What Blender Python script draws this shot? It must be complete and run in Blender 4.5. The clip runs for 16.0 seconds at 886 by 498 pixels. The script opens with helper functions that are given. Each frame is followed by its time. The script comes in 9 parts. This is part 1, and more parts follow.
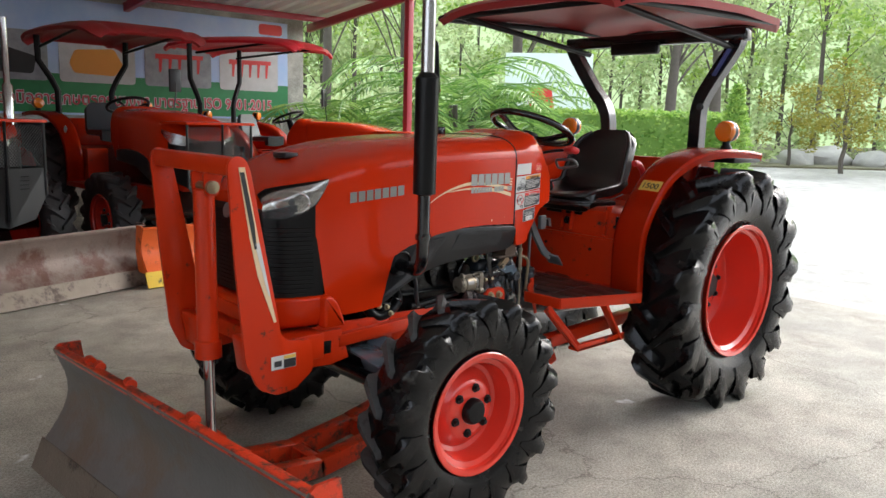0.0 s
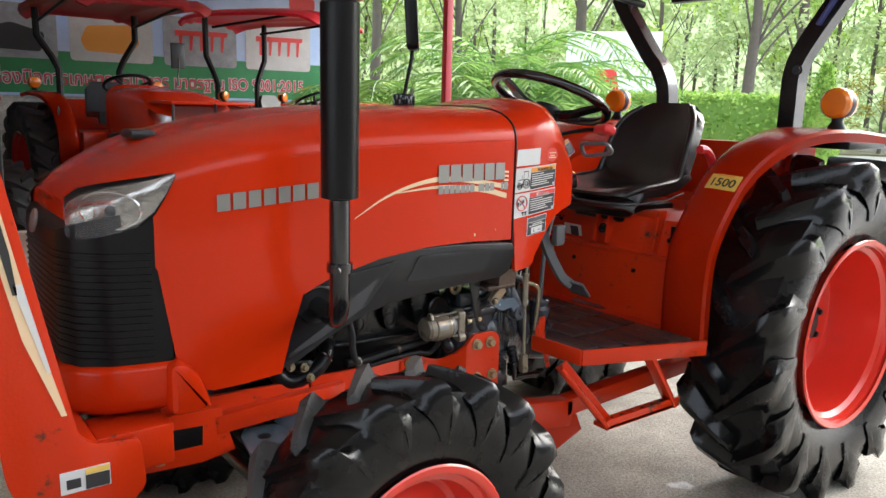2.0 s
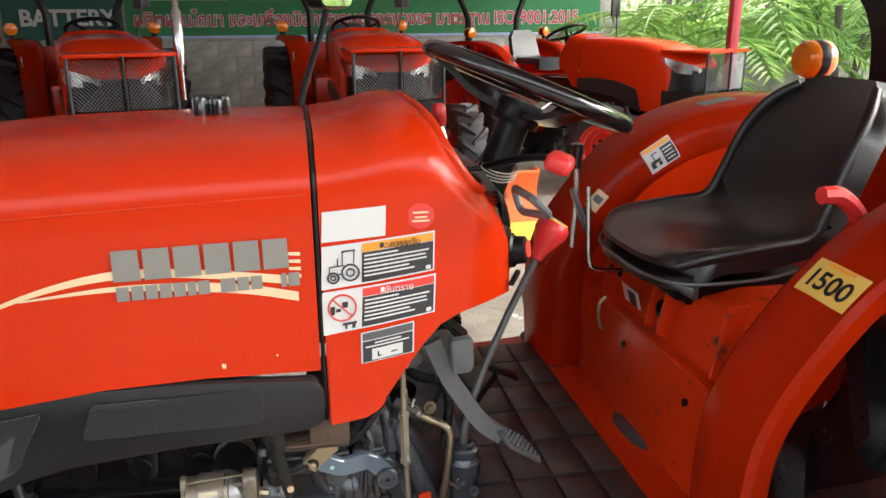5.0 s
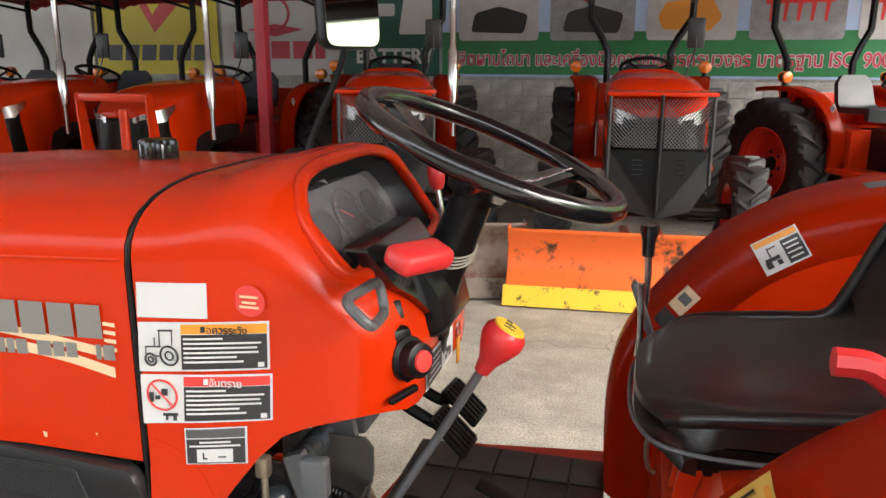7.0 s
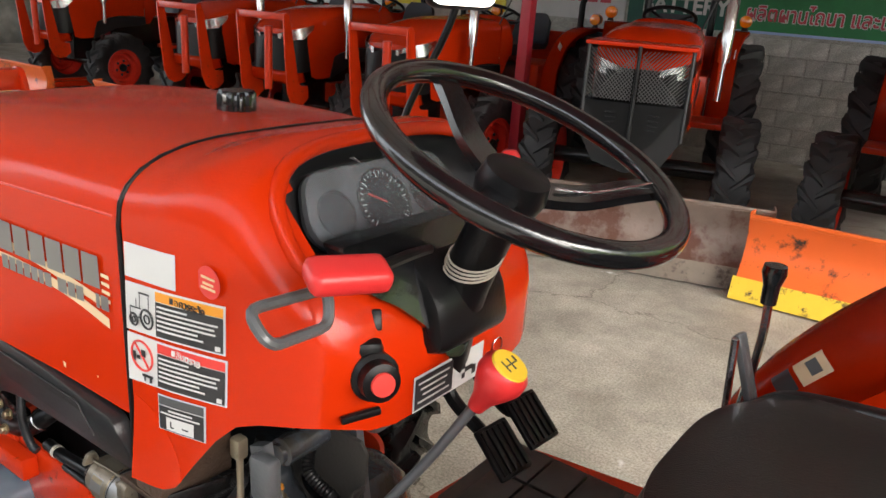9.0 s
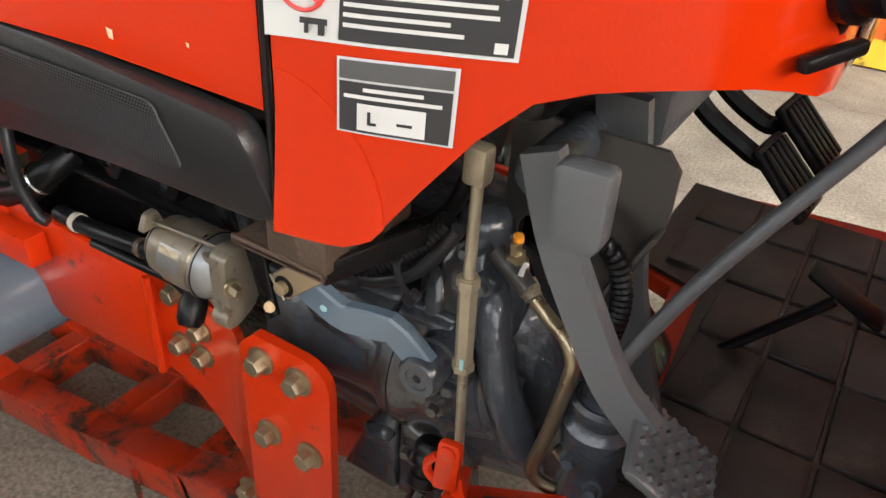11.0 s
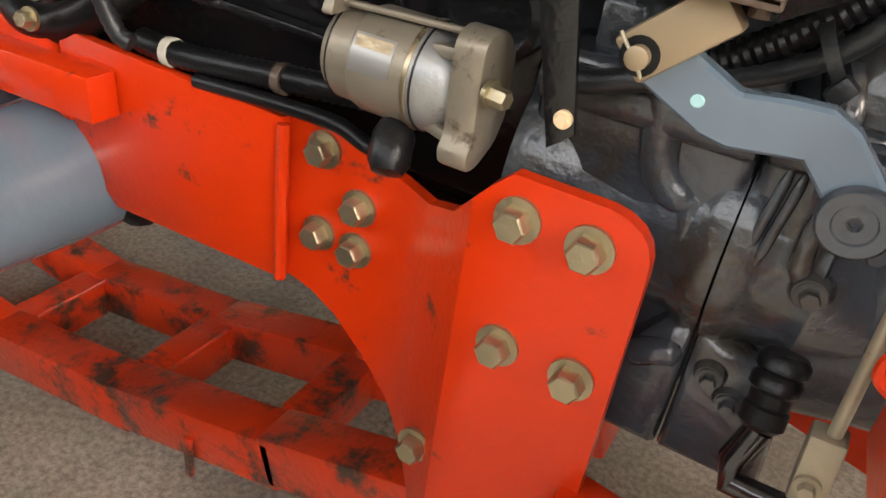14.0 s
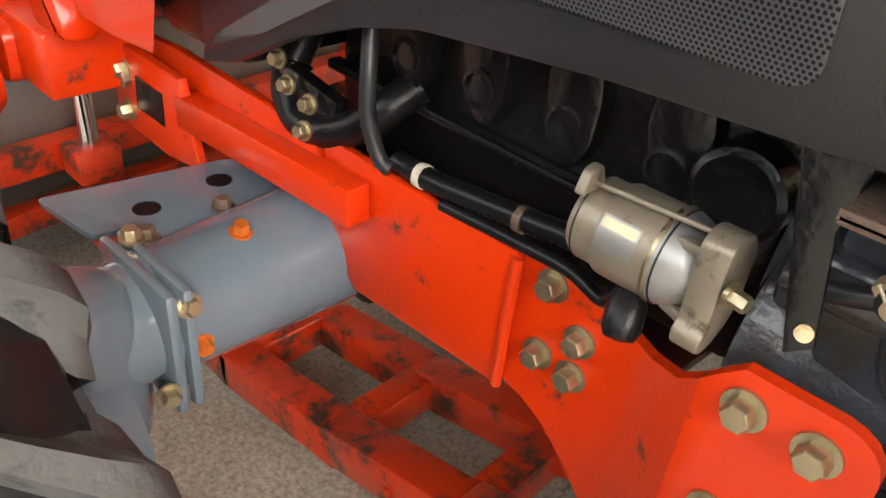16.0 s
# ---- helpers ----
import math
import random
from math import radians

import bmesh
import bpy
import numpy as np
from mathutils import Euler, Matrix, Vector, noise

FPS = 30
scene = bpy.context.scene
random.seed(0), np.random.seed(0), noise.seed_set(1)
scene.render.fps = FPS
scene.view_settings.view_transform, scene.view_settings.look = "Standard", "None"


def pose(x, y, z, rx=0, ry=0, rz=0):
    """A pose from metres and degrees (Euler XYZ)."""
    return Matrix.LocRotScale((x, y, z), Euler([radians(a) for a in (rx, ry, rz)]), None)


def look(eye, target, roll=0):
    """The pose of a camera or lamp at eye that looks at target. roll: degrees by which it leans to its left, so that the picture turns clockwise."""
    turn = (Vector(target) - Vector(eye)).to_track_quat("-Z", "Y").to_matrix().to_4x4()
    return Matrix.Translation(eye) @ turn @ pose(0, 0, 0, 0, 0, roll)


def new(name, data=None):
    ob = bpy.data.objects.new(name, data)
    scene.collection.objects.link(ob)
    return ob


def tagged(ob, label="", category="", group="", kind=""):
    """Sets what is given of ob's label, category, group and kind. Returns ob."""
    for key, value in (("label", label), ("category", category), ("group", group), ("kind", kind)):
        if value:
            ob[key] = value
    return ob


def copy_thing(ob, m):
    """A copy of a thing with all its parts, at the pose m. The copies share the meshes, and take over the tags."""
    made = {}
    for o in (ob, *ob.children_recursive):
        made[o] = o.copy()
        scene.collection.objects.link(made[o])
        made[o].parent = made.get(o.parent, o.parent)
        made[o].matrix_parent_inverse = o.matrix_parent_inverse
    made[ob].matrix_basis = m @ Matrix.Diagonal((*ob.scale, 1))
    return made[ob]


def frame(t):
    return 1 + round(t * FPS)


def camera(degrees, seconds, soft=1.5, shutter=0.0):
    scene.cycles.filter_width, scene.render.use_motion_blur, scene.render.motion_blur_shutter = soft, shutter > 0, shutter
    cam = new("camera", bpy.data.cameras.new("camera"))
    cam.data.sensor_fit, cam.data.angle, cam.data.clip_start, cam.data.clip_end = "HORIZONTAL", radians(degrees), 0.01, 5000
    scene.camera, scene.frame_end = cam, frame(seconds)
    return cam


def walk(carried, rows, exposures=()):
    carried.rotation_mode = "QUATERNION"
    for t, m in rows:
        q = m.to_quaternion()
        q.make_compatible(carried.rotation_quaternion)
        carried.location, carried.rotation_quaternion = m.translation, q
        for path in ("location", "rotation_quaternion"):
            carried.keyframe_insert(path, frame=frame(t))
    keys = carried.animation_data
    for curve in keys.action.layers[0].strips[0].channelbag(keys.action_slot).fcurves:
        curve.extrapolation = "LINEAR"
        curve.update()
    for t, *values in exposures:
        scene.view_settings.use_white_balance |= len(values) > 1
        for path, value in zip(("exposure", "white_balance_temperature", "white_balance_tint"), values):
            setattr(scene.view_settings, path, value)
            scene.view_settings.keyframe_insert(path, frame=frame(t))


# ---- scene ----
cam = camera(60.22, 16.0)
PATH = [
    (0, (-1.883, -2.518, 1.452), (-0.558, -1.058, 1.117), 1.62),
    (0.5, (-1.643, -2.388, 1.414), (-0.349, -0.900, 1.076), 1.36),
    (1, (-1.406, -2.226, 1.407), (-0.141, -0.716, 1.062), 1.43),
    (1.5, (-1.155, -2.011, 1.390), (0.079, -0.478, 1.037), 1.41),
    (2, (-0.897, -1.886, 1.390), (0.292, -0.322, 1.018), 1.50),
    (2.5, (-0.611, -1.795, 1.439), (0.485, -0.170, 1.039), 1.48),
    (3, (-0.347, -1.651, 1.475), (0.669, 0.010, 1.016), 0.67),
    (5.3, (0.760, -1.367, 1.549), (1.003, 0.533, 0.975), -0.21),
    (5.5, (0.861, -1.359, 1.547), (1.024, 0.555, 0.989), 0.02),
    (6, (1.059, -1.313, 1.552), (0.995, 0.621, 1.047), 0.64),
    (6.5, (1.183, -1.195, 1.547), (0.897, 0.727, 1.071), 0.41),
    (7, (1.290, -1.056, 1.552), (0.794, 0.822, 1.075), 0.22),
    (7.5, (1.428, -0.903, 1.576), (0.644, 0.862, 1.055), 1.46),
    (8, (1.546, -0.780, 1.606), (0.524, 0.840, 1.032), 2.60),
    (8.2, (1.570, -0.745, 1.619), (0.488, 0.830, 1.029), 3.03),
    (10.3, (1.246, -0.725, 1.414), (0.213, 0.728, 0.509), 3.44),
    (10.5, (1.164, -0.708, 1.356), (0.193, 0.727, 0.356), 3.45),
    (11, (1.017, -0.602, 1.238), (0.182, 0.839, 0.130), 4.12),
    (11.5, (0.901, -0.472, 1.092), (0.211, 1.030, -0.034), 5.16),
    (12, (0.845, -0.473, 0.979), (0.263, 1.130, -0.065), 6.15),
    (12.5, (0.829, -0.496, 0.964), (0.303, 1.155, -0.036), 6.62),
    (13, (0.812, -0.523, 0.948), (0.284, 1.117, -0.068), 8.02),
    (13.5, (0.746, -0.567, 0.914), (0.123, 1.013, -0.142), 8.60),
    (14, (0.705, -0.595, 0.921), (-0.039, 0.932, -0.135), 8.44),
    (14.5, (0.679, -0.613, 0.934), (-0.164, 0.872, -0.107), 7.92),
    (15, (0.646, -0.636, 0.954), (-0.289, 0.794, -0.085), 7.19),
    (15.5, (0.643, -0.635, 0.988), (-0.375, 0.722, -0.072), 6.64),
    (16, (0.643, -0.617, 1.045), (-0.451, 0.642, -0.059), 6.09),
]
EXPO = [(0.0, 0.85, 6050, 10), (3.0, 1.5, 6100, 10), (5.5, 1.65, 6350, 10), (8.0, 1.6, 6350, 10), (10.5, 1.45, 6400, 10), (11.0, 1.6, 6500, 10), (12.0, 2.0, 6700, 10), (13.0, 2.2, 6800, 10), (14.0, 2.0, 6800, 10), (16.0, 2.15, 6800, 10)]
walk(cam, [(t, look(eye, target, roll)) for t, eye, target, roll in PATH], EXPO)

# ---- world, sun and exposure ----
world = bpy.data.worlds.new("overcast_sky")
scene.world = world
world.use_nodes = True
wn, wl = world.node_tree.nodes, world.node_tree.links
sky = wn.new("ShaderNodeTexSky")
sky.sky_type = "NISHITA"
sky.sun_disc = False
sky.sun_elevation, sky.sun_rotation = radians(33), radians(98)
sky.air_density, sky.dust_density, sky.ozone_density = 1.0, 5.0, 1.0
soft = wn.new("ShaderNodeMix")
soft.data_type = "RGBA"
soft.inputs[0].default_value = 0.55
soft.inputs[7].default_value = (12.0, 12.2, 12.4, 1)
wl.new(sky.outputs["Color"], soft.inputs[6])
wl.new(soft.outputs[2], wn["Background"].inputs["Color"])
wn["Background"].inputs["Strength"].default_value = 0.15

sun = new("sun", bpy.data.lights.new("sun", "SUN"))
sun.data.energy, sun.data.angle, sun.data.color = 2.5, radians(50), (1.0, 0.96, 0.9)
sun.matrix_world = look((30, -4, 20), (0, 0, 0))

# ---- mesh helpers ----
V = Vector


def smooth(me, angle=40):
    me.polygons.foreach_set("use_smooth", [True] * len(me.polygons))
    bm = bmesh.new()
    bm.from_mesh(me)
    lim = radians(angle)
    for e in bm.edges:
        e.smooth = len(e.link_faces) == 2 and e.calc_face_angle(0) < lim
    bm.to_mesh(me)
    bm.free()


def mesh_of(name, bm, material, angle=40):
    me = bpy.data.meshes.new(name)
    bmesh.ops.recalc_face_normals(bm, faces=bm.faces)
    bm.to_mesh(me)
    bm.free()
    me.materials.append(material)
    smooth(me, angle)
    return me


def part(name, bm, material, parent, label="", angle=40):
    ob = new(name, mesh_of(name, bm, material, angle))
    ob.parent = parent
    if label:
        ob["label"] = label
    return ob


def thing(name, label, category, at=(0, 0, 0), group="", kind=""):
    ob = new(name)
    ob.location = at
    ob.empty_display_size = 0.1
    return tagged(ob, label, category, group, kind)


def solid(name, bm, material, label, category, group="", kind="", angle=40):
    return tagged(new(name, mesh_of(name, bm, material, angle)), label, category, group, kind)


def bm_new():
    return bmesh.new()


def box(bm, x0, x1, y0, y1, z0, z1, bevel=0.0, m=None, seg=2):
    vs = [bm.verts.new((x, y, z)) for x in (x0, x1) for y in (y0, y1) for z in (z0, z1)]
    fs = [bm.faces.new([vs[i] for i in q]) for q in ((0, 1, 3, 2), (4, 6, 7, 5), (0, 4, 5, 1), (2, 3, 7, 6), (0, 2, 6, 4), (1, 5, 7, 3))]
    if bevel:
        es = list({e for f in fs for e in f.edges})
        r = bmesh.ops.bevel(bm, geom=es, offset=bevel, segments=seg, affect="EDGES", profile=0.5)
        vs = list({v for v in vs if v.is_valid} | {v for f in r["faces"] for v in f.verts})
    if m is not None:
        bmesh.ops.transform(bm, matrix=m, verts=vs)
    return vs


def ring(bm, centre, u, v, r, n, r2=None):
    return [bm.verts.new(V(centre) + u * (r * math.cos(2 * math.pi * k / n)) + v * ((r2 or r) * math.sin(2 * math.pi * k / n))) for k in range(n)]


def skin(bm, rings, closed=True, caps=True):
    for a, b in zip(rings, rings[1:]):
        n = len(a)
        for k in range(n if closed else n - 1):
            bm.faces.new((a[k], a[(k + 1) % n], b[(k + 1) % n], b[k]))
    if caps and closed:
        bm.faces.new(list(reversed(rings[0])))
        bm.faces.new(rings[-1])


def basis(d):
    d = V(d).normalized()
    u = d.cross(V((0, 0, 1)))
    if u.length < 1e-4:
        u = V((1, 0, 0))
    u.normalize()
    return u, d.cross(u)


def cyl(bm, p0, p1, r0, r1=None, n=20, caps=True):
    u, v = basis(V(p1) - V(p0))
    skin(bm, [ring(bm, p0, u, v, r0, n), ring(bm, p1, u, v, r0 if r1 is None else r1, n)], caps=caps)


def stack(bm, p0, d, prof, n=24, caps=True):
    """Rings along d from p0: prof holds (distance, radius)."""
    d = V(d).normalized()
    u, v = basis(d)
    skin(bm, [ring(bm, V(p0) + d * a, u, v, max(r, 1e-4), n) for a, r in prof], caps=caps)


def spline(pts, step=6):
    """A smooth line through the points."""
    pts = [V(p) for p in pts]
    if len(pts) < 3:
        return pts
    out = []
    ext = [pts[0] * 2 - pts[1]] + pts + [pts[-1] * 2 - pts[-2]]
    for a, b, c, d in zip(ext, ext[1:], ext[2:], ext[3:]):
        for k in range(step):
            t = k / step
            out.append(0.5 * ((2 * b) + (c - a) * t + (2 * a - 5 * b + 4 * c - d) * t * t + (3 * b - a - 3 * c + d) * t ** 3))
    return out + [pts[-1]]


def tube(bm, pts, r, n=10, caps=True, ribs=0.0, closed=False):
    pts = [V(p) for p in pts]
    rings, u = [], None
    for i, p in enumerate(pts):
        d = (pts[min(i + 1, len(pts) - 1)] - pts[max(i - 1, 0)]) if not closed else (pts[(i + 1) % len(pts)] - pts[i - 1])
        d.normalize()
        if u is None:
            u, _ = basis(d)
        u = (u - d * u.dot(d)).normalized()
        rr = r + (ribs if i % 2 else 0)
        rings.append(ring(bm, p, u, d.cross(u), rr, n))
    if closed:
        skin(bm, rings + [rings[0]], caps=False)
    else:
        skin(bm, rings, caps=caps)


def resample(pts, gap):
    pts = [V(p) for p in pts]
    out, left = [pts[0].copy()], 0.0
    for a, b in zip(pts, pts[1:]):
        L = (b - a).length
        s = gap - left
        while s <= L:
            out.append(a.lerp(b, s / L))
            s += gap
        left = L - (s - gap)
    return out


def hose(bm, pts, r, ribs=0.0015, gap=0.004, n=10):
    tube(bm, resample(spline(pts, 10), gap), r, n, ribs=ribs)


def plate(bm, outline, axis, a0, a1, bevel=0.0):
    """A polygon in the plane across the axis, thickened from a0 to a1."""
    def at(p, a):
        return {"x": (a, p[0], p[1]), "y": (p[0], a, p[1]), "z": (p[0], p[1], a)}[axis]
    lo = [bm.verts.new(at(p, a0)) for p in outline]
    hi = [bm.verts.new(at(p, a1)) for p in outline]
    n = len(outline)
    f = [bm.faces.new(lo), bm.faces.new(hi)] + [bm.faces.new((lo[k], lo[(k + 1) % n], hi[(k + 1) % n], hi[k])) for k in range(n)]
    bmesh.ops.recalc_face_normals(bm, faces=f)
    if bevel:
        es = [e for e in f[0].edges] + [e for e in f[1].edges]
        bmesh.ops.bevel(bm, geom=es, offset=bevel, segments=2, affect="EDGES", profile=0.5)
    return lo + hi


def rounded(points, r, seg=4):
    """A polygon with rounded corners."""
    out, n = [], len(points)
    for i in range(n):
        p, a, b = V(points[i]), V(points[i - 1]), V(points[(i + 1) % n])
        da, db = (a - p), (b - p)
        k = min(r, da.length * 0.45, db.length * 0.45)
        p0, p1 = p + da.normalized() * k, p + db.normalized() * k
        for s in range(seg + 1):
            t = s / seg
            out.append(tuple(p0 * (1 - t) ** 2 + p * 2 * t * (1 - t) + p1 * t * t))
    return out


def beam(bm, p0, p1, w, h, bevel=0.003):
    """A square section from p0 to p1; h is its height, w its width."""
    d = V(p1) - V(p0)
    L = d.length
    d.normalize()
    u = V((0, 0, 1)).cross(d)
    if u.length < 1e-3:
        u = V((0, 1, 0))
    u.normalize()
    w2 = d.cross(u)
    m = Matrix((d.to_tuple() + (0,), u.to_tuple() + (0,), w2.to_tuple() + (0,), (0, 0, 0, 1))).transposed()
    m.translation = V(p0)
    box(bm, 0, L, -w / 2, w / 2, -h / 2, h / 2, bevel, m)


def hexbolt(bm, p, d, r=0.013, h=0.011, washer=0.019):
    u, v = basis(d)
    d = V(d).normalized()
    p = V(p)
    skin(bm, [ring(bm, p, u, v, washer, 18), ring(bm, p + d * 0.0035, u, v, washer, 18)])
    a = ring(bm, p + d * 0.003, u, v, r, 6)
    b = ring(bm, p + d * (h - 0.002), u, v, r, 6)
    c = ring(bm, p + d * h, u, v, r * 0.85, 6)
    skin(bm, [a, b, c])


def lathe_y(bm, prof, cx, cz, n=48, closed_prof=False):
    """Turns (y, radius) round the y axis through (cx, cz)."""
    rings = [[bm.verts.new((cx + r * math.cos(2 * math.pi * k / n), y, cz + r * math.sin(2 * math.pi * k / n))) for k in range(n)] for y, r in prof]
    if closed_prof:
        rings.append(rings[0])
    skin(bm, rings, caps=False)
    return rings


# ---- material helpers ----
def material(name, base, rough=0.5, metal=0.0, var=0.15, scale=6.0, bump=0.02, bump_scale=60.0, coat=0.0, dark=None, dirt=0.0, dirt_scale=4.0, dirt_col=(0.03, 0.025, 0.02), spec=0.5, rvar=0.15, island=0.0):
    mt = bpy.data.materials.new(name)
    mt.use_nodes = True
    nt = mt.node_tree
    N, L = nt.nodes, nt.links
    b = N["Principled BSDF"]
    b.inputs["Metallic"].default_value = metal
    b.inputs["Coat Weight"].default_value = coat
    b.inputs["Coat Roughness"].default_value = 0.08
    b.inputs["Specular IOR Level"].default_value = spec
    tc = N.new("ShaderNodeTexCoord")
    n1 = N.new("ShaderNodeTexNoise")
    n1.inputs["Scale"].default_value, n1.inputs["Detail"].default_value, n1.inputs["Roughness"].default_value = scale, 6, 0.6
    L.new(tc.outputs["Object"], n1.inputs["Vector"])
    mix = N.new("ShaderNodeMix")
    mix.data_type = "RGBA"
    lo = dark or tuple(c * (1 - var) for c in base)
    hi = tuple(min(1, c * (1 + var)) for c in base)
    mix.inputs[6].default_value, mix.inputs[7].default_value = (*lo, 1), (*hi, 1)
    L.new(n1.outputs["Fac"], mix.inputs[0])
    col = mix.outputs[2]
    if island:
        oi = N.new("ShaderNodeObjectInfo")
        hs = N.new("ShaderNodeHueSaturation")
        mr = N.new("ShaderNodeMapRange")
        mr.inputs["To Min"].default_value, mr.inputs["To Max"].default_value = 1 - island, 1 + island
        L.new(oi.outputs["Random"], mr.inputs["Value"])
        L.new(mr.outputs["Result"], hs.inputs["Value"])
        L.new(col, hs.inputs["Color"])
        col = hs.outputs["Color"]
    n3 = None
    if dirt:
        n3 = N.new("ShaderNodeTexNoise")
        n3.inputs["Scale"].default_value, n3.inputs["Detail"].default_value, n3.inputs["Roughness"].default_value = dirt_scale, 10, 0.7
        L.new(tc.outputs["Object"], n3.inputs["Vector"])
        rp = N.new("ShaderNodeValToRGB")
        rp.color_ramp.elements[0].position, rp.color_ramp.elements[1].position = 0.62 - 0.25 * dirt, 0.68 - 0.15 * dirt
        L.new(n3.outputs["Fac"], rp.inputs["Fac"])
        m2 = N.new("ShaderNodeMix")
        m2.data_type = "RGBA"
        m2.inputs[7].default_value = (*dirt_col, 1)
        L.new(rp.outputs["Color"], m2.inputs[0])
        L.new(col, m2.inputs[6])
        col = m2.outputs[2]
    L.new(col, b.inputs["Base Color"])
    n2 = N.new("ShaderNodeTexNoise")
    n2.inputs["Scale"].default_value, n2.inputs["Detail"].default_value = bump_scale, 8
    L.new(tc.outputs["Object"], n2.inputs["Vector"])
    mr = N.new("ShaderNodeMapRange")
    mr.inputs["To Min"].default_value, mr.inputs["To Max"].default_value = max(0.02, rough - rvar * rough), min(1, rough + rvar * rough)
    L.new(n1.outputs["Fac"], mr.inputs["Value"])
    L.new(mr.outputs["Result"], b.inputs["Roughness"])
    if bump:
        bp = N.new("ShaderNodeBump")
        bp.inputs["Strength"].default_value, bp.inputs["Distance"].default_value = 1.0, bump
        L.new(n2.outputs["Fac"], bp.inputs["Height"])
        L.new(bp.outputs["Normal"], b.inputs["Normal"])
    return mt

# ---- materials ----
ORANGE = material("orange_paint", (0.54, 0.026, 0.0018), 0.24, 0, 0.05, 3, 0.0003, 300, coat=0.2, spec=0.14)
ORANGE_BLADE = material("orange_blade_paint", (0.75, 0.13, 0.02), 0.4, 0, 0.1, 4, 0.001, 120, dirt=0.25, dirt_scale=5)
FRAME_RED = material("frame_orange_paint", (0.56, 0.031, 0.0032), 0.3, 0, 0.08, 5, 0.0006, 150, coat=0.2, spec=0.25, dirt=0.05, dirt_scale=14, dirt_col=(0.06, 0.03, 0.02))
WORN_RED = material("worn_orange_paint", (0.6, 0.04, 0.007), 0.3, 0, 0.12, 7, 0.0012, 120, spec=0.5, coat=0.25, dirt=0.5, dirt_scale=13, dirt_col=(0.05, 0.03, 0.022))
RED_PART = material("red_plastic", (0.62, 0.03, 0.03), 0.35, 0, 0.05, 8, 0.0003, 300)
RIM_RED = material("rim_paint", (0.66, 0.035, 0.018), 0.25, 0, 0.06, 4, 0.0006, 200, coat=0.5)
CANOPY_RED = material("canopy_red", (0.3, 0.02, 0.022), 0.45, 0, 0.1, 3, 0.001, 90)
POST_RED = material("post_red_paint", (0.35, 0.02, 0.035), 0.4, 0, 0.12, 3, 0.001, 90)
RUBBER = material("tyre_rubber", (0.0045, 0.0045, 0.005), 0.26, 0, 0.3, 9, 0.0007, 60, spec=0.25, rvar=0.4, coat=0.14, dirt=0.03, dirt_scale=7, dirt_col=(0.04, 0.038, 0.034))
RUBBER_BG = material("dusty_tyre_rubber", (0.018, 0.018, 0.019), 0.6, 0, 0.3, 9, 0.002, 60)
BLACK = material("black_plastic", (0.0065, 0.0065, 0.007), 0.3, 0, 0.2, 8, 0.0004, 350, spec=0.22)
BLACK_GLOSS = material("black_gloss_paint", (0.008, 0.008, 0.009), 0.16, 0, 0.2, 8, 0.0003, 200, coat=0.5)
ENGINE_BLACK = material("engine_black_paint", (0.006, 0.006, 0.0065), 0.26, 0, 0.3, 14, 0.002, 70, dirt=0.2, dirt_scale=18, dirt_col=(0.018, 0.015, 0.013))
GREY_PLASTIC = material("dark_grey_plastic", (0.02, 0.021, 0.0225), 0.3, 0, 0.1, 8, 0.0005, 400, spec=0.42)
BRONZE = material("bronze_plated_steel", (0.36, 0.29, 0.19), 0.28, 0.85, 0.25, 20, 0.0006, 150)
CASTING = material("blue_grey_casting", (0.044, 0.051, 0.061), 0.24, 0, 0.35, 9, 0.004, 60, coat=0.6, dirt=0.32, dirt_scale=8, dirt_col=(0.04, 0.035, 0.03))
TAN_PLATE = material("tan_plated_steel", (0.31, 0.23, 0.14), 0.42, 0.35, 0.2, 25, 0.0004, 200)
ROD_PLATE = material("dull_yellow_plate", (0.36, 0.31, 0.22), 0.4, 0.45, 0.3, 22, 0.0005, 200, dirt=0.2, dirt_scale=30, dirt_col=(0.12, 0.085, 0.05))
WEB_GREY = material("dull_grey_sheet", (0.05, 0.046, 0.042), 0.38, 0.1, 0.2, 9, 0.001, 120, coat=0.2)
ZINC = material("zinc_bolt", (0.38, 0.325, 0.21), 0.35, 0.85, 0.25, 30, 0.0008, 200)
STEEL = material("bright_steel", (0.6, 0.6, 0.6), 0.2, 1.0, 0.1, 10, 0.0005, 200)
CHROME = material("chrome", (0.75, 0.75, 0.76), 0.08, 1.0, 0.03, 10, 0.0, 200)
ALU = material("cast_aluminium", (0.24, 0.205, 0.155), 0.4, 0.45, 0.25, 22, 0.0007, 120, dirt=0.25, dirt_scale=30, dirt_col=(0.10, 0.075, 0.05))
MESH_GREY = material("perforated_metal", (0.115, 0.117, 0.12), 0.4, 0.4, 0.1, 12, 0.0, 160)
SILVER_CAST = material("silver_casting", (0.30, 0.30, 0.295), 0.42, 0.7, 0.2, 18, 0.0006, 120, dirt=0.2, dirt_scale=26, dirt_col=(0.16, 0.13, 0.10))
RUST = material("rusty_steel", (0.10, 0.066, 0.047), 0.5, 0.2, 0.35, 18, 0.003, 90)
BLADE_STEEL = material("scraped_steel", (0.17, 0.16, 0.15), 0.5, 0.2, 0.3, 4, 0.002, 60, dirt=0.5, dirt_scale=3, dirt_col=(0.17, 0.13, 0.1))
